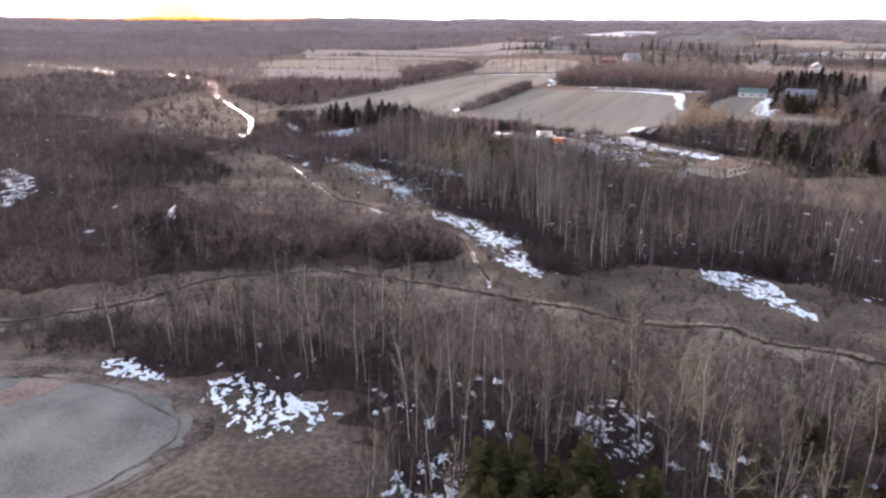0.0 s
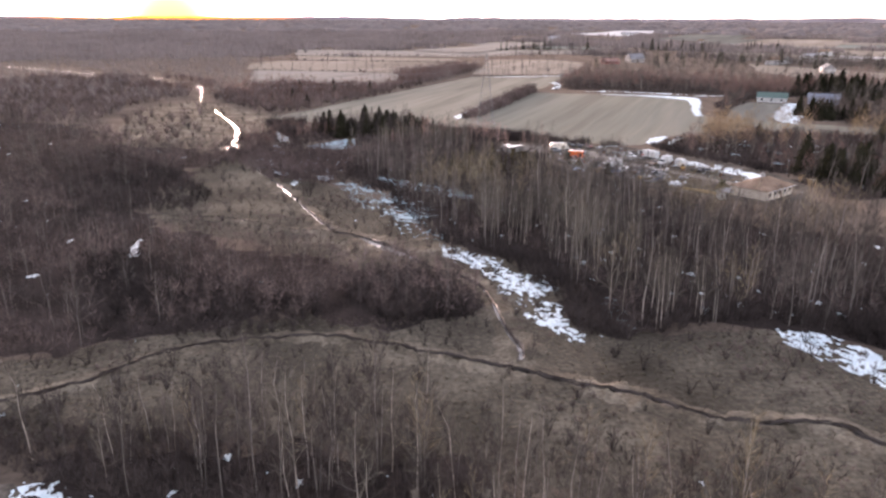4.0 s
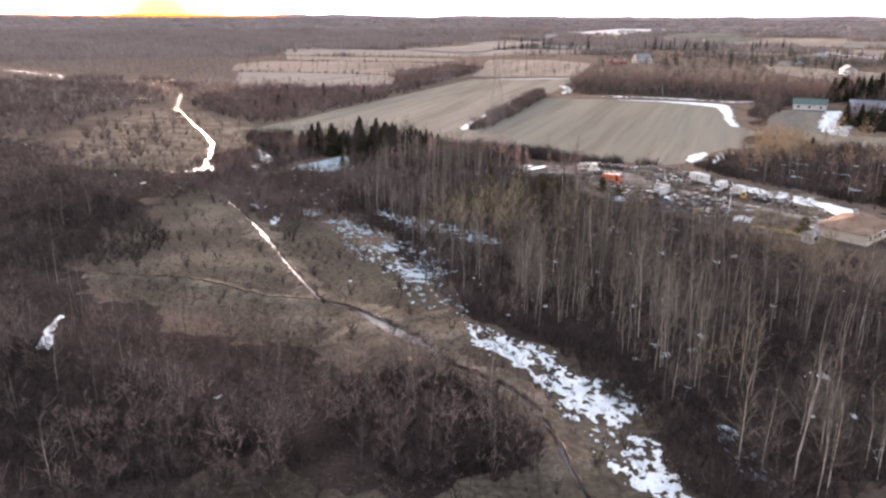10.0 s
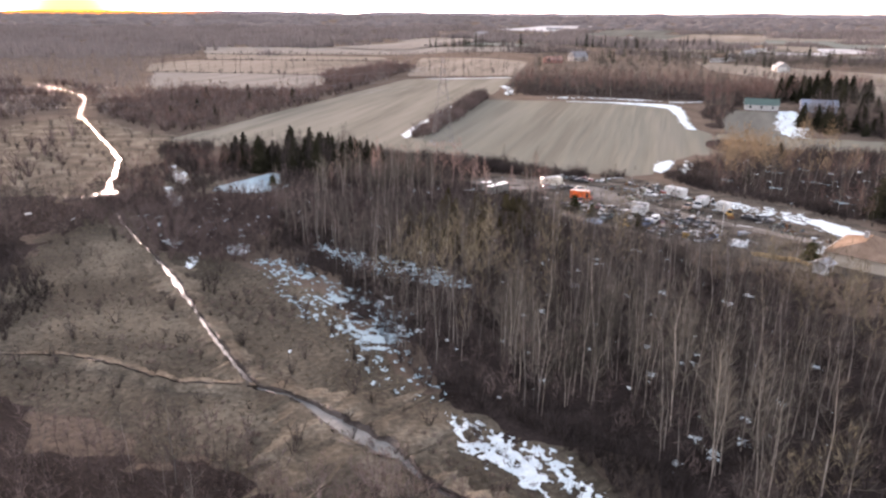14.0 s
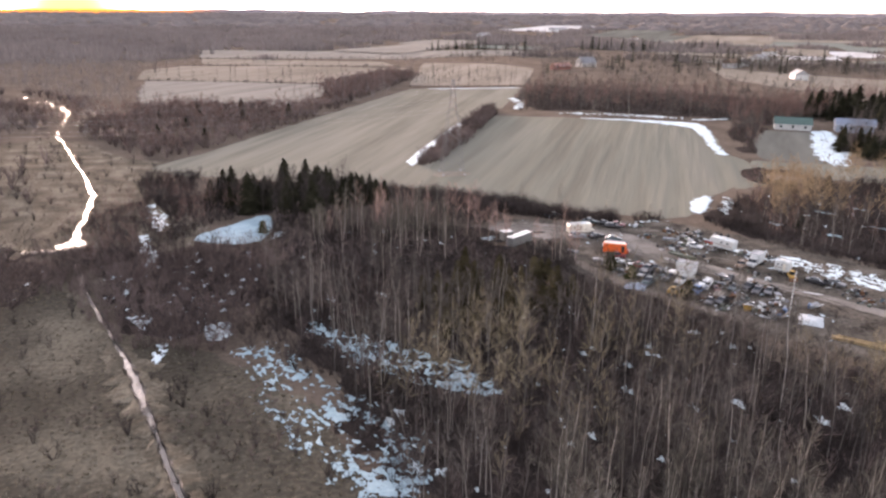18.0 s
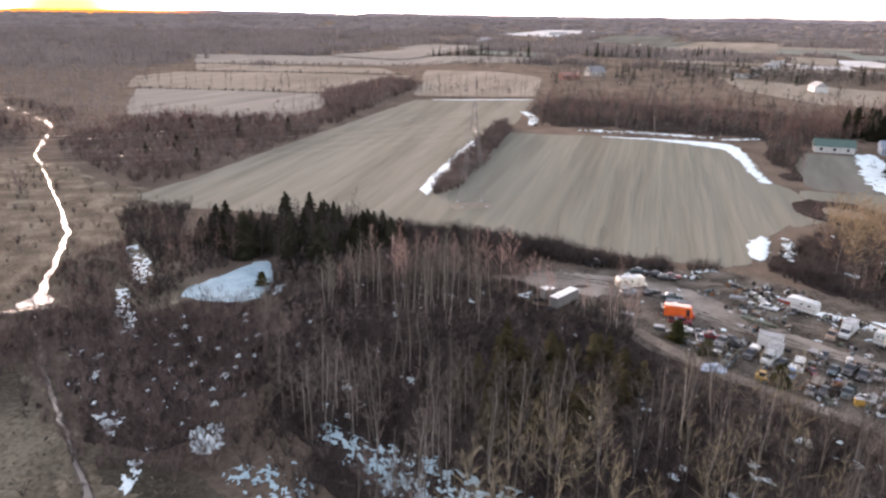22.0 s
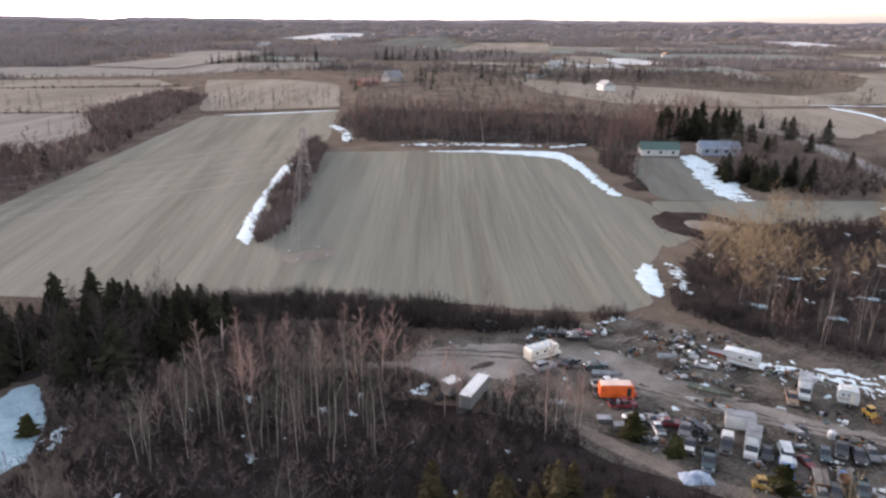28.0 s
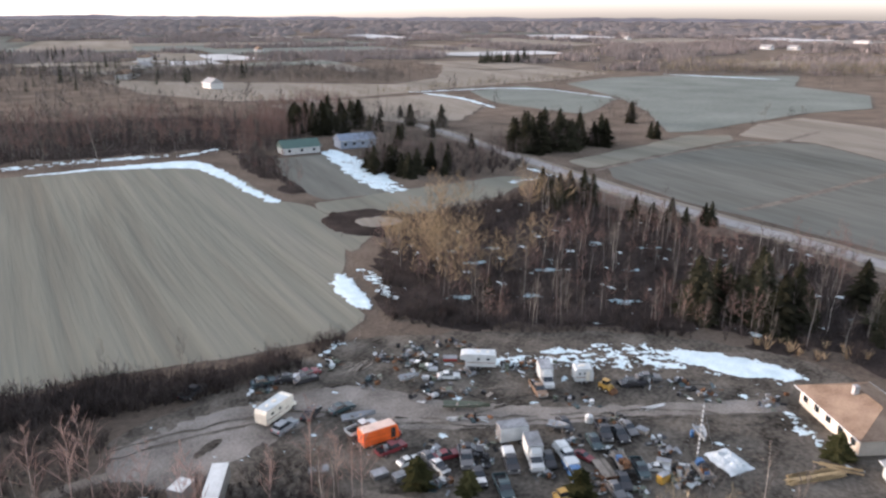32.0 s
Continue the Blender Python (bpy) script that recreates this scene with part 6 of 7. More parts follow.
def camper(x, y, az, length, label, nose=True, motor=False, colour=WHITE, h=1.2):
    """A travel trailer or motorhome."""
    ob = thing("motorhome" if motor else "camper_trailer", x, y, az, label, "motorhome" if motor else "camper trailer", "campers in the yard")
    p, l = paint(*colour), length / 2
    out = [(-l, 0.6), (-l - 0.08, 2.5), (-l + 0.15, 2.95), (l - 1.1, 3.0)]
    out += [(l - 0.05, 2.85), (l + 0.05, 1.95), (l - 0.9, 1.75), (l - 0.95, 0.6)] if nose else [(l - 0.3, 2.9), (l, 2.2), (l, 0.6)]
    part("body", prism(out, h, 0.98, 0.05), p, ob)
    part("roof_skin", box((-l + 0.2, -h * 0.93, 2.97), (l - 1.2, h * 0.93, 3.04), 0.02), M_TARP_W, ob, "chalky white roof")
    part("roof_vent", box((-0.4, -0.3, 3.02), (0.3, 0.3, 3.2), 0.04), paint(*CREAM), ob)
    part("roof_vent", box((-l * 0.6, -0.25, 3.02), (-l * 0.6 + 0.5, 0.25, 3.16), 0.04), paint(*CREAM), ob)
    for s in (-1, 1):
        for a, b in ((-0.66, -0.46), (-0.1, 0.06)):
            w = part("window", box((a * l, s * h - 0.02, 1.95), (b * l, s * h + 0.02, 2.33), 0.02), M_GLASS, ob)
            part("window_frame", box((a * l - 0.05, s * h - 0.015, 1.85), (b * l + 0.05, s * h + 0.012, 1.9), 0.0), M_RIM, w)
        part("stripe", box((-l + 0.05, s * h - 0.01, 1.35), (l * 0.6, s * h + 0.015, 1.5), 0.0), paint(*BROWN), ob)
    part("door", box((0.14 * l, -h - 0.03, 0.7), (0.14 * l + 0.7, -h + 0.02, 2.5), 0.02), paint(*CREAM), ob)
    if motor:
        part("cab", prism([(l - 1.0, 0.5), (l - 1.0, 1.75), (l - 0.2, 1.75), (l + 0.25, 1.25), (l + 0.85, 1.1), (l + 0.9, 0.5)], 0.95, 0.92, 0.05), p, ob)
        part("windscreen", prism([(l - 0.25, 1.7), (l - 0.12, 1.72), (l + 0.3, 1.27), (l + 0.18, 1.24)], 0.84, 1.0, 0.01), M_GLASS, ob)
        wheels(ob, (-l * 0.45, l + 0.1), h - 0.1, 0.38)
    else:
        wheels(ob, (-0.45, 0.4), h - 0.06, 0.34)
        part("hitch", box((l - 0.9, -0.06, 0.5), (l + 0.9, 0.06, 0.62), 0.01), M_RUST, ob)
    return ob


def boat(x, y, az, length, colour, label, z=0.35):
    ob = thing("boat", x, y, az, label, "boat", "boats in the yard")
    l, bm = length / 2, bmesh.new()
    rings = []
    for t in np.linspace(0, 1, 7):
        w = 0.85 * (1 - t ** 3) + 0.03
        xx = -l + 2 * l * t
        rings.append([bm.verts.new((xx, s * w * k, zz + 0.25 * t * t)) for s, k, zz in ((-1, 1, z + 0.75), (-1, 0.8, z + 0.3), (0, 0, z), (1, 0.8, z + 0.3), (1, 1, z + 0.75), (1, 0.9, z + 0.75), (0, 0, z + 0.35), (-1, 0.9, z + 0.75))])
    for r, q in zip(rings, rings[1:]):
        for k in range(8):
            bm.faces.new((r[k], r[(k + 1) % 8], q[(k + 1) % 8], q[k]))
    bm.faces.new(rings[0]), bm.faces.new(rings[-1][::-1])
    bmesh.ops.recalc_face_normals(bm, faces=bm.faces)
    part("hull", bm, paint(*colour), ob)
    for t in (-0.4, 0.1, 0.45):
        part("thwart", box((t * l - 0.15, -0.66, z + 0.55), (t * l + 0.15, 0.66, z + 0.61), 0.01), M_WOOD, ob)
    for t in (-0.5, 0.4):
        part("support_block", box((t * l - 0.15, -0.5, -0.1), (t * l + 0.15, 0.5, z + 0.2), 0.02), M_WOOD, ob)
    return ob


def flatbed(x, y, az, length, label, mat=None, load=0):
    ob = thing("flatbed_trailer", x, y, az, label, "trailer", "trailers in the yard")
    l, m = length / 2, mat or M_RUST
    for k in range(7):
        yy = -0.95 + k * 0.29
        part("plank", box((-l, yy, 0.72), (l, yy + 0.26, 0.78), 0.005), M_WOOD, ob)
    for s in (-0.8, 0.8):
        part("rail", box((-l, s - 0.06, 0.55), (l, s + 0.06, 0.72), 0.01), m, ob)
    part("drawbar", rod((l, 0, 0.6), (l + 1.4, 0, 0.5), 0.06), m, ob)
    part("headboard", box((l - 0.06, -0.95, 0.78), (l, 0.95, 1.3), 0.01), m, ob)
    g = np.random.default_rng(int(x * 7))
    for _ in range(load):
        a, c = g.uniform(-l + 0.4, l - 0.5), g.uniform(0.25, 0.9)
        part("scrap", box((a - g.uniform(.2, .6), g.uniform(-.8, 0), 0.78), (a + g.uniform(.2, .6), g.uniform(.1, .8), 0.78 + c), 0.02), g.choice([M_RUST, M_GALV, M_TRIM, paint(*BLUE)]), ob)
    wheels(ob, (-0.5, 0.35), 0.98, 0.34)
    return ob


BOARD = bpy.data.meshes.new("board")
_b = box((-0.5, -0.5, -0.5), (0.5, 0.5, 0.5), 0.02)
_b.to_mesh(BOARD)
_b.free()
SCRAP_MATS = [M_RUST, M_GALV, M_TRIM, M_WOOD, M_TARP_W, paint(*WHITE), paint(*GREY), paint(*GREEN), M_RUST, M_TYRE, paint(*TEAL), M_TRIM, paint(*BLACK)]
SCRAP_MESH = []
for m in SCRAP_MATS:
    me = BOARD.copy()
    me.materials.clear()
    me.materials.append(m)
    SCRAP_MESH.append(me)


def scrap_pile(x, y, az, length, width, count, label, seed, longest=2.2, tall=1.0):
    """Panels, beams and boxes thrown on a heap, every piece an object of its own."""
    ob = thing("scrap_pile", x, y, az, label, "scrap pile", "scrap heaps in the yard")
    g = np.random.default_rng(seed)
    for k in range(count):
        kind = g.integers(0, 3)
        size = ((g.uniform(0.5, longest), g.uniform(0.08, 0.3), g.uniform(0.06, 0.2)), (g.uniform(0.5, 1.5), g.uniform(0.4, 1.1), g.uniform(0.03, 0.1)), (g.uniform(0.3, 0.9), g.uniform(0.3, 0.8), g.uniform(0.25, 0.7)))[kind]
        px, py = np.clip(g.normal(0, 0.3), -.7, .7) * length, np.clip(g.normal(0, 0.3), -.7, .7) * width
        heap = tall * max(0.0, 1 - 2.2 * math.hypot(px / length, py / width))
        o = new("scrap_piece", SCRAP_MESH[g.integers(0, len(SCRAP_MESH))])
        o.parent = ob
        tilt = g.normal(0, 0.22, 2)
        zz = size[2] / 2 + heap * g.random() + 0.5 * size[0] * abs(tilt[1]) * 0.6
        o.matrix_basis = Matrix.Translation((px, py, zz)) @ Euler((tilt[0], tilt[1], g.uniform(0, 3.14))).to_matrix().to_4x4() @ Matrix.Diagonal((*size, 1))
    return ob


def lumber(x, y, az, length, count, label, mat, width=1.6, layers=2, name="lumber_stack", mess=0.09):
    ob = thing(name, x, y, az, label, "lumber", "lumber in the yard")
    g = np.random.default_rng(int(x * 3 + y))
    for k in range(count):
        l = length * g.uniform(0.6, 1.0)
        o = part("plank", box((-l / 2, -0.09, 0), (l / 2, 0.09, 0.07), 0.006), mat, ob)
        o.matrix_basis = Matrix.Translation((g.normal(0, 0.25), g.uniform(-0.5, 0.5) * width, 0.0 + 0.075 * (k * layers // count))) @ Matrix.Rotation(g.normal(0, mess), 4, "Z")
    return ob


def heap(name, x, y, az, l, w, h, mat, label, category, seed):
    """A rumpled cover over a heap."""
    ob = thing(name, x, y, az, label, category)
    bm = bmesh.new()
    n = 18
    vs = [[bm.verts.new((l * (i / n - 0.5), w * (j / n - 0.5), 0)) for j in range(n + 1)] for i in range(n + 1)]
    for i in range(n + 1):
        for j in range(n + 1):
            v = vs[i][j]
            e = max(0.0, 1 - (2 * abs(i / n - 0.5)) ** 3) * max(0.0, 1 - (2 * abs(j / n - 0.5)) ** 3)
            k = float(fbm(np.array([i * 0.35]), np.array([j * 0.35]), seed)[0])
            v.co.z = 0.03 + h * e * (0.65 + 0.6 * k)
            v.co.x += 0.25 * float(fbm(np.array([j * 0.4]), np.array([i * 0.1]), seed + 4)[0])
            v.co.y += 0.25 * float(fbm(np.array([i * 0.4]), np.array([j * 0.1]), seed + 5)[0])
    for i in range(n):
        for j in range(n):
            bm.faces.new((vs[i][j], vs[i + 1][j], vs[i + 1][j + 1], vs[i][j + 1]))
    geom = bmesh.ops.extrude_face_region(bm, geom=list(bm.faces))
    bmesh.ops.translate(bm, vec=(0, 0, -0.03), verts=[v for v in geom["geom"] if isinstance(v, bmesh.types.BMVert)])
    bmesh.ops.recalc_face_normals(bm, faces=bm.faces)
    part("cover", bm, mat, ob)
    return ob


def crate(name, x, y, az, size, mat, label, category):
    ob = thing(name, x, y, az, label, category, "loose things in the yard")
    a, b, c = size
    part("body", box((-a / 2, -b / 2, 0), (a / 2, b / 2, c), 0.04), mat, ob)
    part("lid", box((-a / 2 - 0.02, -b / 2 - 0.02, c - 0.01), (a / 2 + 0.02, b / 2 + 0.02, c + 0.05), 0.015), M_GALV, ob)
    return ob


def digger(x, y, az, label):
    ob = thing("skid_loader", x, y, az, label, "loader", "machines in the yard")
    p = paint(*YELLOW)
    part("body", prism([(-1.1, 0.35), (-1.15, 1.25), (-0.6, 1.3), (0.7, 0.9), (0.9, 0.35)], 0.62, 0.95, 0.04), p, ob)
    cab = part("cab", box((-0.55, -0.45, 1.25), (0.45, 0.45, 1.98), 0.05), M_GLASS, ob)
    part("cab_roof", box((-0.62, -0.5, 1.96), (0.52, 0.5, 2.05), 0.03), p, cab)
    for s in (-1, 1):
        part("lift_arm", prism([(-1.1, 1.3), (-1.0, 1.48), (0.9, 1.0), (1.35, 0.4), (1.2, 0.3), (0.75, 0.85)], 0.06, 1, 0.01), p, ob).location = (0, s * 0.7, 0)
    part("bucket", prism([(1.2, 0.1), (1.25, 0.7), (1.4, 0.75), (1.95, 0.12), (1.95, 0.05)], 0.85, 1, 0.02), M_RUST, ob)
    wheels(ob, (-0.6, 0.55), 0.85, 0.38, 0.24)
    return ob


# placed vehicles
step_van(44.8, 306.8, -23, "orange step van with a red nose")
pickup(43.6, 303.8, -16, MAROON, "maroon pickup loaded with grey scrap", load=5, s=0.92)
pickup(45.2, 310.9, -14, WHITE, "white pickup beside the orange van", load=2)
boat(47.2, 313.4, -33, 5.4, SILVER, "grey aluminium boat behind the van")
camper(39.9, 324.6, 9, 6.6, "cream and white motorhome by the gravel", True, True, CREAM)
car(38.4, 320.6, 5, SILVER, "silver-blue station wagon beside the motorhome", True)
car(43.7, 320.4, 20, BLACK, "black car between parked wrecks")
car(47.6, 317.6, -14, TEAL, "dark teal sedan wreck in the yard")
car(46.0, 334.4, -30, TEAL, "teal sedan wreck by the brush", False)
car(49.4, 331.9, -40, BLACK, "black car with a white bonnet", bonnet=WHITE)
car(52.8, 330.6, -15, MAROON, "maroon sedan wreck by the brush")
car(51.0, 329.4, -20, BLACK, "black hatchback wreck without wheels", tyres=False)
pickup(36.5, 341.0, 10, BLACK, "black pickup half in the brush")
pickup(48.3, 293.8, -140, GREY, "grey pickup with a load of junk", load=4)
pickup(51.2, 288.1, -137, BLACK, "black pickup with white canopy", cap=WHITE)
box_truck(53.6, 285.6, -139, WHITE, "white cube van with tall box", 3.9)
box_truck(57.6, 289.9, -39, WHITE, "white cargo box without a cab", 4.4, False)
car(45.6, 289.8, -134, BLACK, "black car with a white bonnet", bonnet=WHITE)
pickup(45.6, 285.8, -134, TEAL, "dark teal pickup beside the tarpaulin")
car(42.9, 299.9, -21, WHITE, "crushed white car body", tyres=False, s=0.8)
car(45.0, 298.0, -107, GREY, "grey car wreck beside cedars", s=0.85)
car(44.4, 295.7, -110, WHITE, "white car wreck with dark bonnet", bonnet=BLACK, s=0.85)
car(47.2, 296.4, -31, MAROON, "maroon car wreck beside scrap", tyres=False, s=0.9)
camper(73.6, 308.3, 122, 6.4, "white fifth-wheel camper trailer", True)
crate("flat_deck", 73.0, 314.1, -53, (2.6, 1.6, 0.5), paint(*RED), "red flat steel truck deck", "deck")
boat(62.0, 315.0, -31, 3.6, SILVER, "small grey aluminium rowing boat")
boat(60.0, 301.6, -58, 7.6, GREEN, "long green boat hull on blocks")
box_truck(75.4, 295.4, -140, WHITE, "white cube van parked alone", 3.8)
pickup(72.0, 295.0, -134, BROWN, "rusty brown pickup with scrap", load=3)
camper(79.9, 290.6, -48, 3.2, "small white camper trailer", False)
digger(79.4, 286.0, -100, "small yellow skid loader")
digger(48.0, 278.3, -32, "yellow loader beside a cedar")
boat(63.4, 286.8, -76, 3.4, SILVER, "small grey boat on the ground")
pickup(66.5, 280.7, -142, BLACK, "black pickup with a white bonnet load", load=1)
car(67.2, 278.4, -133, BLACK, "black sedan beside a pickup")
pickup(57.3, 282.4, -127, WHITE, "white pickup among wrecks", cap=WHITE)
car(58.9, 280.4, -100, MAROON, "maroon wreck beside a white pickup", tyres=False, s=0.7)
flatbed(57.2, 276.4, -132, 5.0, "rusty empty flatbed trailer")
flatbed(60.4, 275.2, -139, 5.4, "black flatbed trailer with scrap", M_TRIM, 4)
pickup(60.6, 272.6, -138, TEAL, "dark teal pickup wreck", s=0.9)
flatbed(65.1, 265.3, -138, 4.2, "utility trailer with scrap load", M_GALV, 6)
boat(74.4, 268.4, -148, 4.2, SILVER, "grey boat with open deck")
pickup(54.2, 279.6, -134, BLUE, "blue and white pickup at the wood", cap=WHITE)
car(83.6, 283.0, -44, BLACK, "dark car body in the snow", tyres=False)
car(87.2, 281.4, -53, GREY, "grey car wreck in the snow", tyres=False)
# shade on the box sides is put into their grey paint; roofs stay white
box_truck(18.6, 312.4, 222, ("shaded grey", (0.17, 0.17, 0.16)), "white-roofed box trailer among birches, sides in shade-grey paint", 8.4, False, None, WHITE)
box_truck(17.6, 317.6, 200, ("shaded grey", (0.17, 0.17, 0.16)), "white-roofed cargo box at the wood edge, sides in shade-grey paint", 2.8, False, None, WHITE)
car(62.5, 270.6, -60, WHITE, "white car body on its side", tyres=False, s=0.7)
crate("cabinet", 63.8, 270.4, -74, (2.0, 0.9, 1.1), paint(*WHITE), "white metal cabinet lying flat", "cabinet")
crate("cabinet", 60.3, 269.2, -21, (1.7, 1.0, 1.3), paint(*YELLOW), "yellow steel tool cabinet", "cabinet")
crate("crate", 70.6, 276.1, -97, (1.8, 1.2, 0.6), M_WOOD, "grey weathered wooden crate", "crate")
crate("crate", 38.2, 301.4, -24, (2.2, 1.5, 0.7), paint(*GREY), "grey truck cap on the ground", "crate")
crate("crate", 39.4, 298.8, -21, (1.8, 1.4, 0.7), M_GALV, "grey sheet-metal box on dirt", "crate")
crate("crate", 34.0, 309.0, -40, (2.8, 1.6, 0.35), paint(*GREY), "flat grey slab on the ground", "crate")
crate("door_panel", 67.6, 314.1, -53, (1.7, 0.9, 0.5), paint(*WHITE), "white panel propped on scrap", "panel")
heap("tarpaulin", 41.5, 283.5, -24, 4.6, 2.8, 1.3, M_TARP_B, "crumpled blue and grey tarpaulin over a heap", "tarpaulin", 61)
heap("tarpaulin", 70.5, 263.2, -121, 5.6, 4.4, 0.8, M_TARP_W, "pale frosted tarpaulin over a heap", "tarpaulin", 62)
heap("tarpaulin", 58.2, 293.6, -20, 2.2, 1.2, 0.6, M_TARP_W, "white rumpled plastic sheet", "tarpaulin", 63)
ob = thing("tank", 68.4, 284.0, 0, "white round plastic tank", "tank")
part("body", rod((0, 0, 0), (0, 0, 1.1), 0.62, 16), paint(*WHITE), ob)
part("lid", rod((0, 0, 1.1), (0, 0, 1.3), 0.5, 16, r2=0.2), paint(*WHITE), ob)
ob = thing("drum", 74.0, 269.6, 0, "blue plastic drum beside boats", "drum")
part("body", rod((0, 0, 0), (0, 0, 0.95), 0.32, 14), paint(*BLUE), ob)
part("lid", rod((0, 0, 0.95), (0, 0, 0.99), 0.34, 14), paint(*BLUE), ob)
ob = thing("mast", 68.1, 267.0, 20, "slim steel mast with white insulators", "mast")
part("pole", rod((0, 0, 0), (0, 0, 9.5), 0.07, 8, r2=0.04), M_GALV, ob)
for k in range(11):
    part("insulator", rod((0, 0, 1.2 + k * 0.75), (0, 0, 1.5 + k * 0.75), 0.14, 8), paint(*WHITE), ob)
for a in (0, 2.1, 4.2):
    part("guy_wire", rod((0, 0, 8.8), (3 * math.cos(a), 3 * math.sin(a), 0), 0.012, 4), M_GALV, ob)

# heaps and lumber
scrap_pile(68.2, 318.0, -104, 11, 7, 70, "large heap of mixed scrap metal and panels", 1, tall=1.6)
scrap_pile(61.6, 307.7, -39, 11, 3.4, 46, "long row of scrap metal and planks", 2, tall=0.9)
scrap_pile(78.3, 316.9, -78, 7, 4, 30, "heap of scrap at the wood edge", 3)
scrap_pile(49.6, 291.8, -54, 3.4, 2.6, 24, "pile of engines and car parts", 4, 1.2, 1.0)
scrap_pile(57.6, 299.6, -51, 5, 2, 16, "row of scrap beside the drive", 5)
scrap_pile(63.6, 267.6, -110, 5, 3.4, 34, "cluttered heap of small scrap", 6, 1.4)
scrap_pile(67.2, 271.4, -110, 4, 3, 26, "heap of rusty scrap and boards", 7, 1.6)
scrap_pile(85.4, 282.0, -48, 6, 3, 26, "scrap half buried in snow", 8)
scrap_pile(58.6, 330.4, -102, 5, 3, 20, "light debris beside the field", 9, 2.2, 0.4)
scrap_pile(66.6, 324.0, -20, 6, 3, 24, "debris and beams near the wood", 10, 2.8, 0.5)
scrap_pile(81.0, 300.0, -48, 7, 4, 26, "scattered scrap beside the camper", 11)
scrap_pile(41.6, 293.6, -50, 4, 3, 24, "car parts beside cedars", 12, 1.2)
scrap_pile(92.0, 262.0, -30, 6, 3, 22, "clutter in front of the house", 13, 1.4, 0.4)
scrap_pile(55.2, 276.4, -130, 4, 2.6, 24, "scrap between parked trucks", 14, 1.2)
scrap_pile(44.2, 333.2, -40, 4, 2, 16, "pale scraps beside wrecks", 15, 1.0, 0.3)
scrap_pile(88.0, 272.0, -60, 7, 5, 24, "scattered boards on the bare ground", 16, 2.0, 0.3)
scrap_pile(73.6, 288.6, -60, 5, 4, 20, "odds and ends beside trucks", 17, 1.2, 0.4)
scrap_pile(76.4, 303.0, -60, 4, 3, 18, "boards beside the camper trailer", 18, 2.0, 0.4)
scrap_pile(13.0, 268.0, -20, 4, 3, 20, "pale scrap dumped in the wood", 19, 1.5, 0.6)
lumber(60.6, 325.4, 6, 6.5, 14, "loose weathered planks on dirt", M_WOOD, 2.2)
lumber(59.7, 327.9, -21, 3.2, 8, "short weathered planks on dirt", M_WOOD)
lumber(58.1, 300.0, -51, 7.2, 6, "long white boards on the ground", paint(*WHITE), 0.8, 1)
lumber(73.6, 252.6, -40, 9.4, 48, "stack of yellow lumber near the house", M_NEWWOOD, 1.8, 7, mess=0.012)
lumber(78.1, 249.8, -74, 7.0, 8, "loose yellow boards near the house", M_NEWWOOD, 1.6)
lumber(70.0, 300.6, -48, 5.5, 5, "pale boards on the dirt", M_WOOD, 1.4)
lumber(78.6, 277.6, -30, 6.0, 4, "white pipes lying on the ground", paint(*WHITE), 0.8, 1)

for k, (x, y, l, w, n) in enumerate(((64.6, 312.0, 5, 3, 26), (57.0, 320.0, 5, 3, 18), (70.4, 309.0, 4, 3, 22), (53.4, 293.0, 4, 2, 18), (62.0, 283.6, 4, 2.4, 20), (70.6, 280.4, 4, 3, 20), (63.2, 277.8, 3, 3, 18),
                                     (69.6, 273.4, 3, 3, 18), (61.6, 266.4, 3, 3, 20), (77.4, 297.4, 3, 2, 14), (55.6, 270.6, 3, 3, 18), (72.0, 321.6, 5, 3, 22), (52.0, 282.6, 2.4, 2, 14), (89.6, 276.6, 4, 3, 16), (47.6, 299.6, 3, 2, 14))):
    scrap_pile(x, y, 40 * k, l, w, n, ("low clutter of boards and metal", "scattered grey scrap and panels", "loose car parts and boards")[k % 3], 40 + k, 1.6, 0.5)
for k, (x, y, az, c, note) in enumerate(((64.8, 286.4, -130, BLACK, "black wreck beside a boat"), (69.6, 278.0, -128, GREY, "grey wreck beside a black car"), (63.0, 280.6, -136, TEAL, "dull teal wreck between trucks"), (55.0, 284.0, -139, BLACK, "black wreck beside the cube van"),
                                         (50.4, 294.4, -60, BLACK, "black wreck beside engine parts"), (54.2, 273.6, -128, GREY, "grey wreck near the wood edge"), (66.8, 310.0, -50, WHITE, "white wreck beside the scrap heap"), (56.6, 273.4, -140, BLACK, "black wreck near a trailer"))):
    car(x, y, az, c, note, tyres=k % 2 == 0, s=0.92)

# bungalow at the edge of the yard
M_ROOF = material("brown shingles", (0.13, 0.092, 0.066), (0.25, 0.187, 0.14), 0.3, 4, bump=0.4, spread=0.12)
M_WALL = material("cream stucco wall", (0.40, 0.36, 0.30), (0.54, 0.49, 0.41), 0.4, 5, bump=0.2)
M_STONE = material("grey foundation", (0.24, 0.24, 0.24), (0.40, 0.40, 0.39), 0.6, 5, bump=0.3)


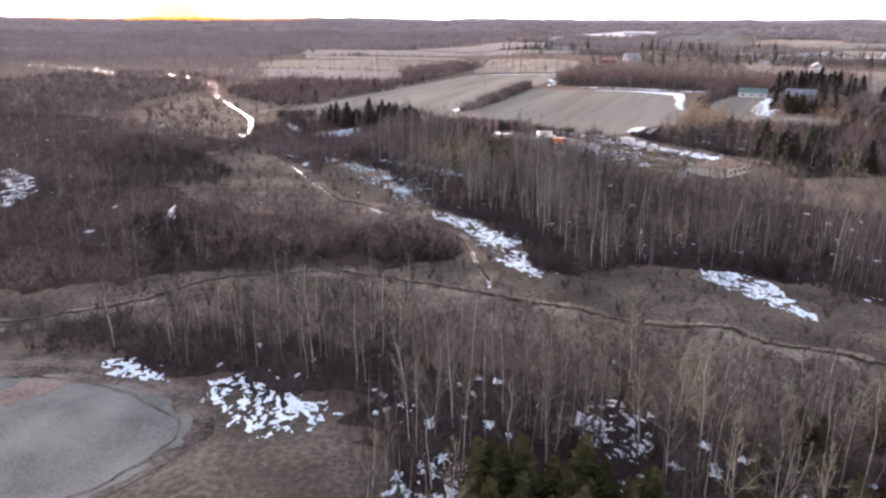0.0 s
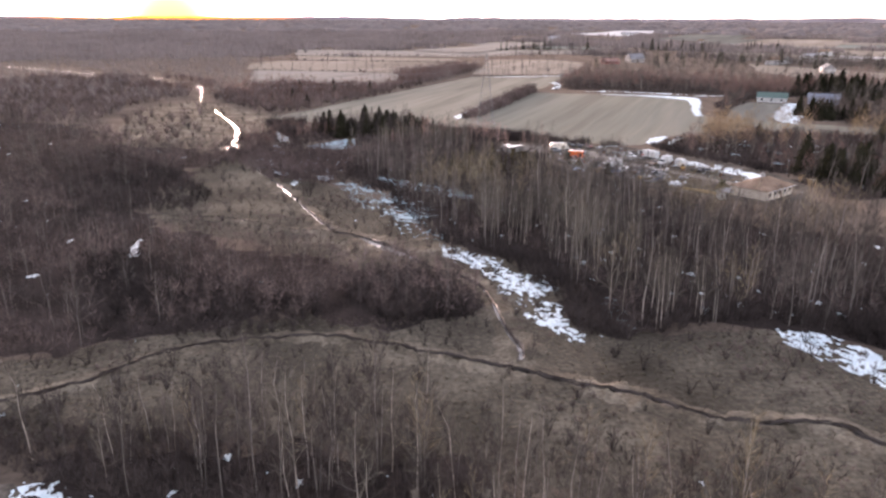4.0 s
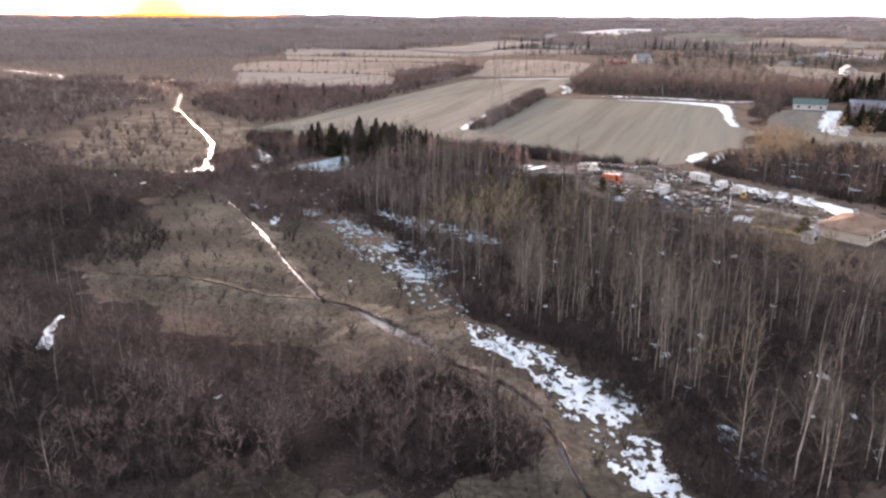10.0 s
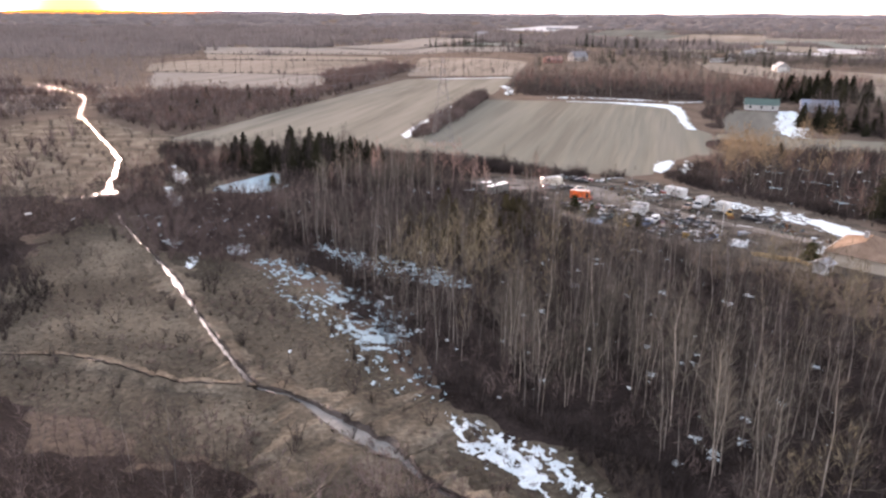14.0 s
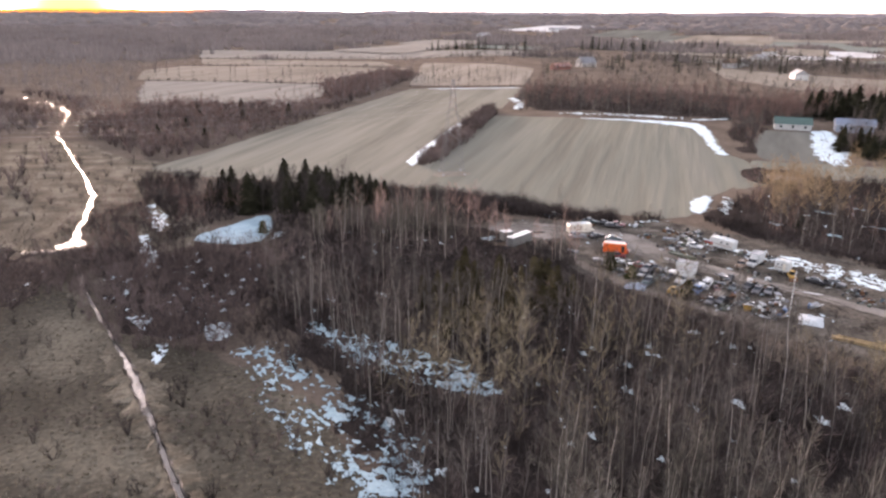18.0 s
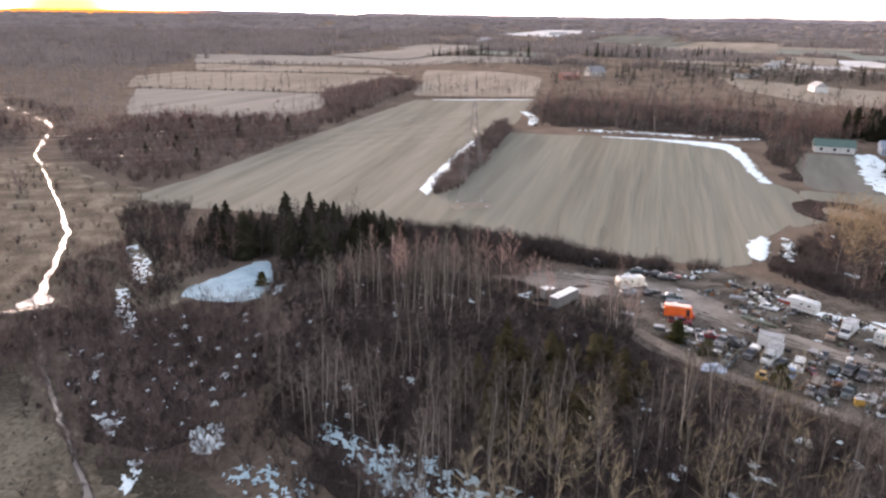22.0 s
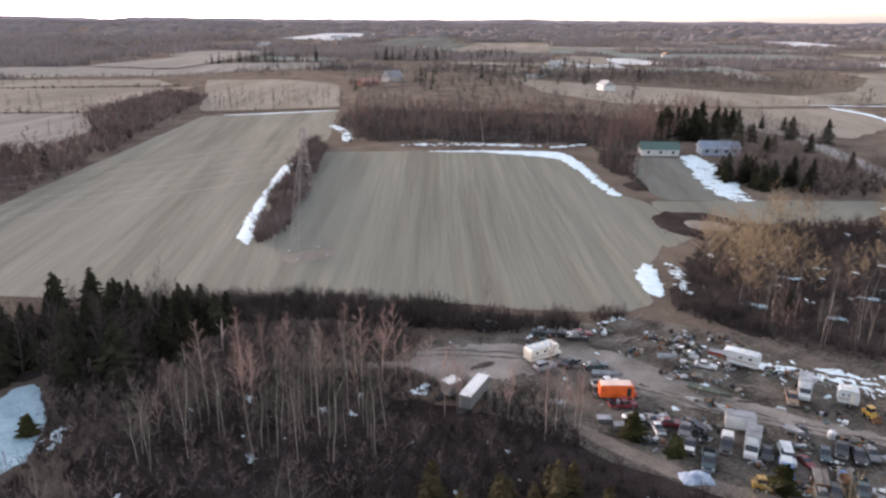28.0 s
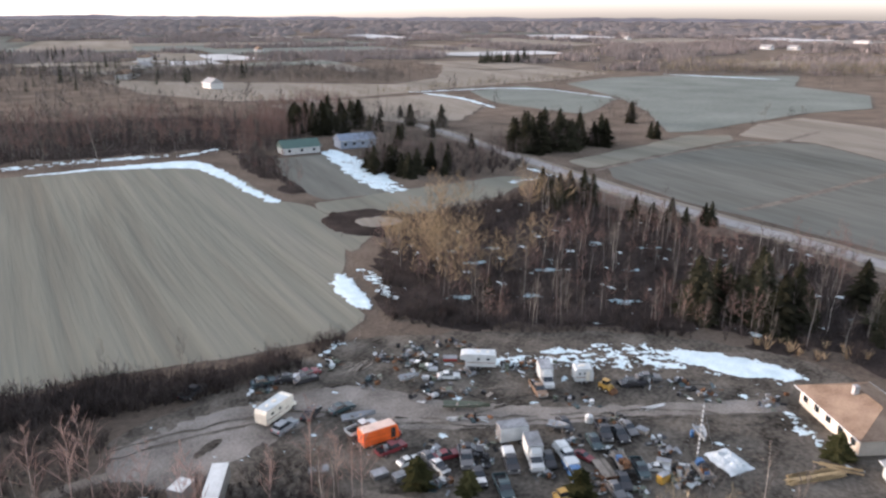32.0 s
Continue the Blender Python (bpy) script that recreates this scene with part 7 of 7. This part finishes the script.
def gable_house(x, y, az, length, width, wall_h, roof_h, wall, roof, label, category="house", hip=0.0, over=0.5, windows=4, door=True, name="house"):
    ob = thing(name, x, y, az, label, category, z=float(gz(x, y)))
    l, w = length / 2, width / 2
    body = part("wall", box((-l, -w, 0), (l, w, wall_h), 0.02), wall, ob)
    bm = bmesh.new()
    a, b = l + over, w + over
    top = a - hip
    vs = [bm.verts.new(p) for p in ((-a, -b, wall_h), (a, -b, wall_h), (a, b, wall_h), (-a, b, wall_h), (-top, 0, wall_h + roof_h), (top, 0, wall_h + roof_h))]
    for f in ((0, 1, 5, 4), (2, 3, 4, 5), (1, 2, 5), (3, 0, 4), (3, 2, 1, 0)):
        bm.faces.new([vs[i] for i in f])
    bmesh.ops.recalc_face_normals(bm, faces=bm.faces)
    top_part = part("roof", bm, roof, ob)
    part("ridge_cap", rod((-top, 0, wall_h + roof_h), (top, 0, wall_h + roof_h), 0.09, 6), roof, top_part)
    for s in (-1, 1):
        part("eaves_board", box((-a, s * b - 0.05, wall_h - 0.12), (a, s * b + 0.05, wall_h + 0.03), 0.01), paint(*WHITE), top_part)
        for k in range(windows):
            cx = -l + (k + 0.5) * length / windows
            win = part("window", box((cx - 0.6, s * w - 0.04, wall_h * 0.38), (cx + 0.6, s * w + 0.03, wall_h * 0.8), 0.01), M_GLASS, ob)
            part("window_frame", box((cx - 0.68, s * w - 0.03, wall_h * 0.34), (cx + 0.68, s * w + 0.05, wall_h * 0.38), 0.0), paint(*WHITE), win)
            part("window_frame", box((cx - 0.68, s * w - 0.03, wall_h * 0.8), (cx + 0.68, s * w + 0.05, wall_h * 0.84), 0.0), paint(*WHITE), win)
    if door:
        part("door", box((0.3, -w - 0.04, 0.05), (1.25, -w + 0.02, min(2.1, wall_h * 0.85)), 0.01), paint(*BROWN), ob)
    return ob


house = gable_house(92.7, 249.0, 41, 15.3, 11.6, 3.0, 2.4, M_WALL, M_ROOF, "cream bungalow with a brown hipped roof", hip=5.0, over=0.8, windows=5)
part("chimney", box((1.2, 0.6, 4.2), (2.0, 1.4, 6.4), 0.03), M_STONE, house)
gable_house(79.0, 243.0, 30, 3.4, 2.6, 2.2, 0.9, paint(*WHITE), M_GALV, "small white garden shed by the wood", "shed", windows=1, name="shed")
gable_house(190.5, 479.5, 155, 16.5, 9, 2.8, 3.0, paint("weathered white boards", (0.46, 0.47, 0.46)), paint("green roof", (0.05, 0.10, 0.085)), "white barn with a green metal roof", "barn", windows=3, name="barn")
gable_house(217.5, 471, 155, 17, 9, 3.6, 2.6, paint("blue-grey siding", (0.22, 0.27, 0.34)), paint("blue-grey roof", (0.15, 0.19, 0.25)), "blue-grey shed beside spruces", "barn", windows=4, name="barn")
gable_house(205, 902, 20, 18, 12, 4, 6, paint("grey barn board", (0.35, 0.33, 0.31)), M_GALV, "far grey barn with a steep roof", "barn", windows=3, name="barn")
gable_house(169, 866, 25, 20, 8, 3.5, 3, paint("faded red boards", (0.24, 0.09, 0.07)), paint("faded red roof", (0.26, 0.12, 0.09)), "far red farm building", "barn", windows=4, name="barn")
for x, y, l in ((380, 930, 26), (410, 965, 16), (560, 1180, 30), (820, 1250, 24), (210, 1700, 40), (520, 1650, 30), (368, 776, 18), (472, 1042, 20), (491, 2193, 70), (1675, 1122, 26), (1794, 980, 26), (1524, 583, 24), (1532, 536, 22), (1899, 463, 40)):
    gable_house(x, y, 20 + (x * 7) % 60, l, 11, 5, 4, paint("weathered white boards", (0.46, 0.47, 0.46)), paint("pale sheet roof", (0.26, 0.26, 0.26), 0.7) if x % 20 else M_ROOF, "far white farmhouse with a pale roof", "house", windows=4)

# lattice tower in the field
def lattice_tower(x, y, az, h, label):
    ob = thing("lattice_tower", x, y, az, label, "pylon", z=float(gz(x, y)))
    M = paint("dull tower steel", (0.16, 0.16, 0.16), 0.7)
    def half(z):
        return 3.4 * (1 - z / h * 1.12) + 0.75 if z < h * 0.72 else 1.2 * (1 - (z - h * 0.72) / (h * 0.28)) * 0.6 + 0.45
    levels = list(np.linspace(0, h, 12))
    for sx, sy in ((-1, -1), (1, -1), (1, 1), (-1, 1)):
        for a, b in zip(levels, levels[1:]):
            part("leg", rod((sx * half(a), sy * half(a), a), (sx * half(b), sy * half(b), b), 0.08, 4), M, ob)
    for a, b in zip(levels, levels[1:]):
        p, q = half(a), half(b)
        for (ax, ay), (bx, by) in (((-1, -1), (1, -1)), ((1, -1), (1, 1)), ((1, 1), (-1, 1)), ((-1, 1), (-1, -1))):
            part("brace", rod((ax * p, ay * p, a), (bx * q, by * q, b), 0.035, 4), M, ob)
            part("brace", rod((bx * p, by * p, a), (ax * q, ay * q, b), 0.035, 4), M, ob)
    for z, w in ((h * 0.72, 5.0), (h * 0.82, 4.4), (h * 0.92, 3.6)):
        for s in (-1, 1):
            arm = part("cross_arm", rod((s * 0.4, 0.4, z), (s * w, 0, z + 0.2), 0.06, 4), M, ob)
            part("arm_brace", rod((s * 0.4, -0.4, z), (s * w, 0, z + 0.2), 0.06, 4), M, arm)
            part("arm_brace", rod((s * 0.4, 0, z + 1.4), (s * w, 0, z + 0.2), 0.05, 4), M, arm)
            part("insulator", rod((s * w, 0, z + 0.2), (s * w, 0, z - 1.3), 0.10, 6), paint(*BROWN), arm)
    for sx, sy in ((-1, -1), (1, -1), (1, 1), (-1, 1)):
        part("footing", box((sx * half(0) - 0.4, sy * half(0) - 0.4, -0.2), (sx * half(0) + 0.4, sy * half(0) + 0.4, 0.4), 0.04), M_STONE, ob)
    return ob


pylon = lattice_tower(12.6, 404.5, 95, 35.0, "grey steel lattice power pylon in the field")
copy_thing(pylon, Matrix.Translation((-285, 380, float(gz(-285, 380)))) @ Matrix.Rotation(radians(95), 4, "Z"))
M_WIRE = paint("dull aluminium wire", (0.30, 0.30, 0.30), 0.5)
for z, w in ((35 * 0.72, 5.0), (35 * 0.82, 4.4), (35 * 0.92, 3.6)):
    for s in (-1, 1):
        a = Vector((12.6 + s * w * math.cos(radians(95)), 404.5 + s * w * math.sin(radians(95)), z - 1.1))
        b = a + Vector((-297.6, -24.5, float(gz(-285, 380)) - float(gz(12.6, 404.5))))
        k = np.linspace(0, 1, 41)
        line = np.column_stack([a.x + (b.x - a.x) * k, a.y + (b.y - a.y) * k, a.z + (b.z - a.z) * k - 26 * k * (1 - k)])
        tagged(new("power_line", tri_mesh("power_line", *tube(line, np.full(41, 0.022), 3), [M_WIRE])), "thin aluminium power line sagging between pylons", "power line", "power lines")
patch("field", [(5, 400), (8, 398), (18, 399), (20, 404), (14, 407), (6, 406)], M_FIELD_TAN, 0.12, 0.8, 0.8, 0.3, label="rough uncut grass round the pylon's feet", category="grass")

# bare field trees standing by the brush
for x, y, s in ((30, 357, 0.6), (40, 349, 0.75), (52, 340, 0.5), (64, 336, .45), (70, 334, .4)):
    tree_thing("maple_tree", birch_parts[int(x) % 6], x, y, x, s, None, "leafless dark tree at the field edge", "tree", "trees on the field edge")
stuff("brush", BRUSH, spread_points([(60, 334), (66, 333), (70, 338), (64, 341), (58, 339)], 1.2, 271), 272, M_SHRUB, "dense round bush at the field corner", "brush", 0.6, 1.0)
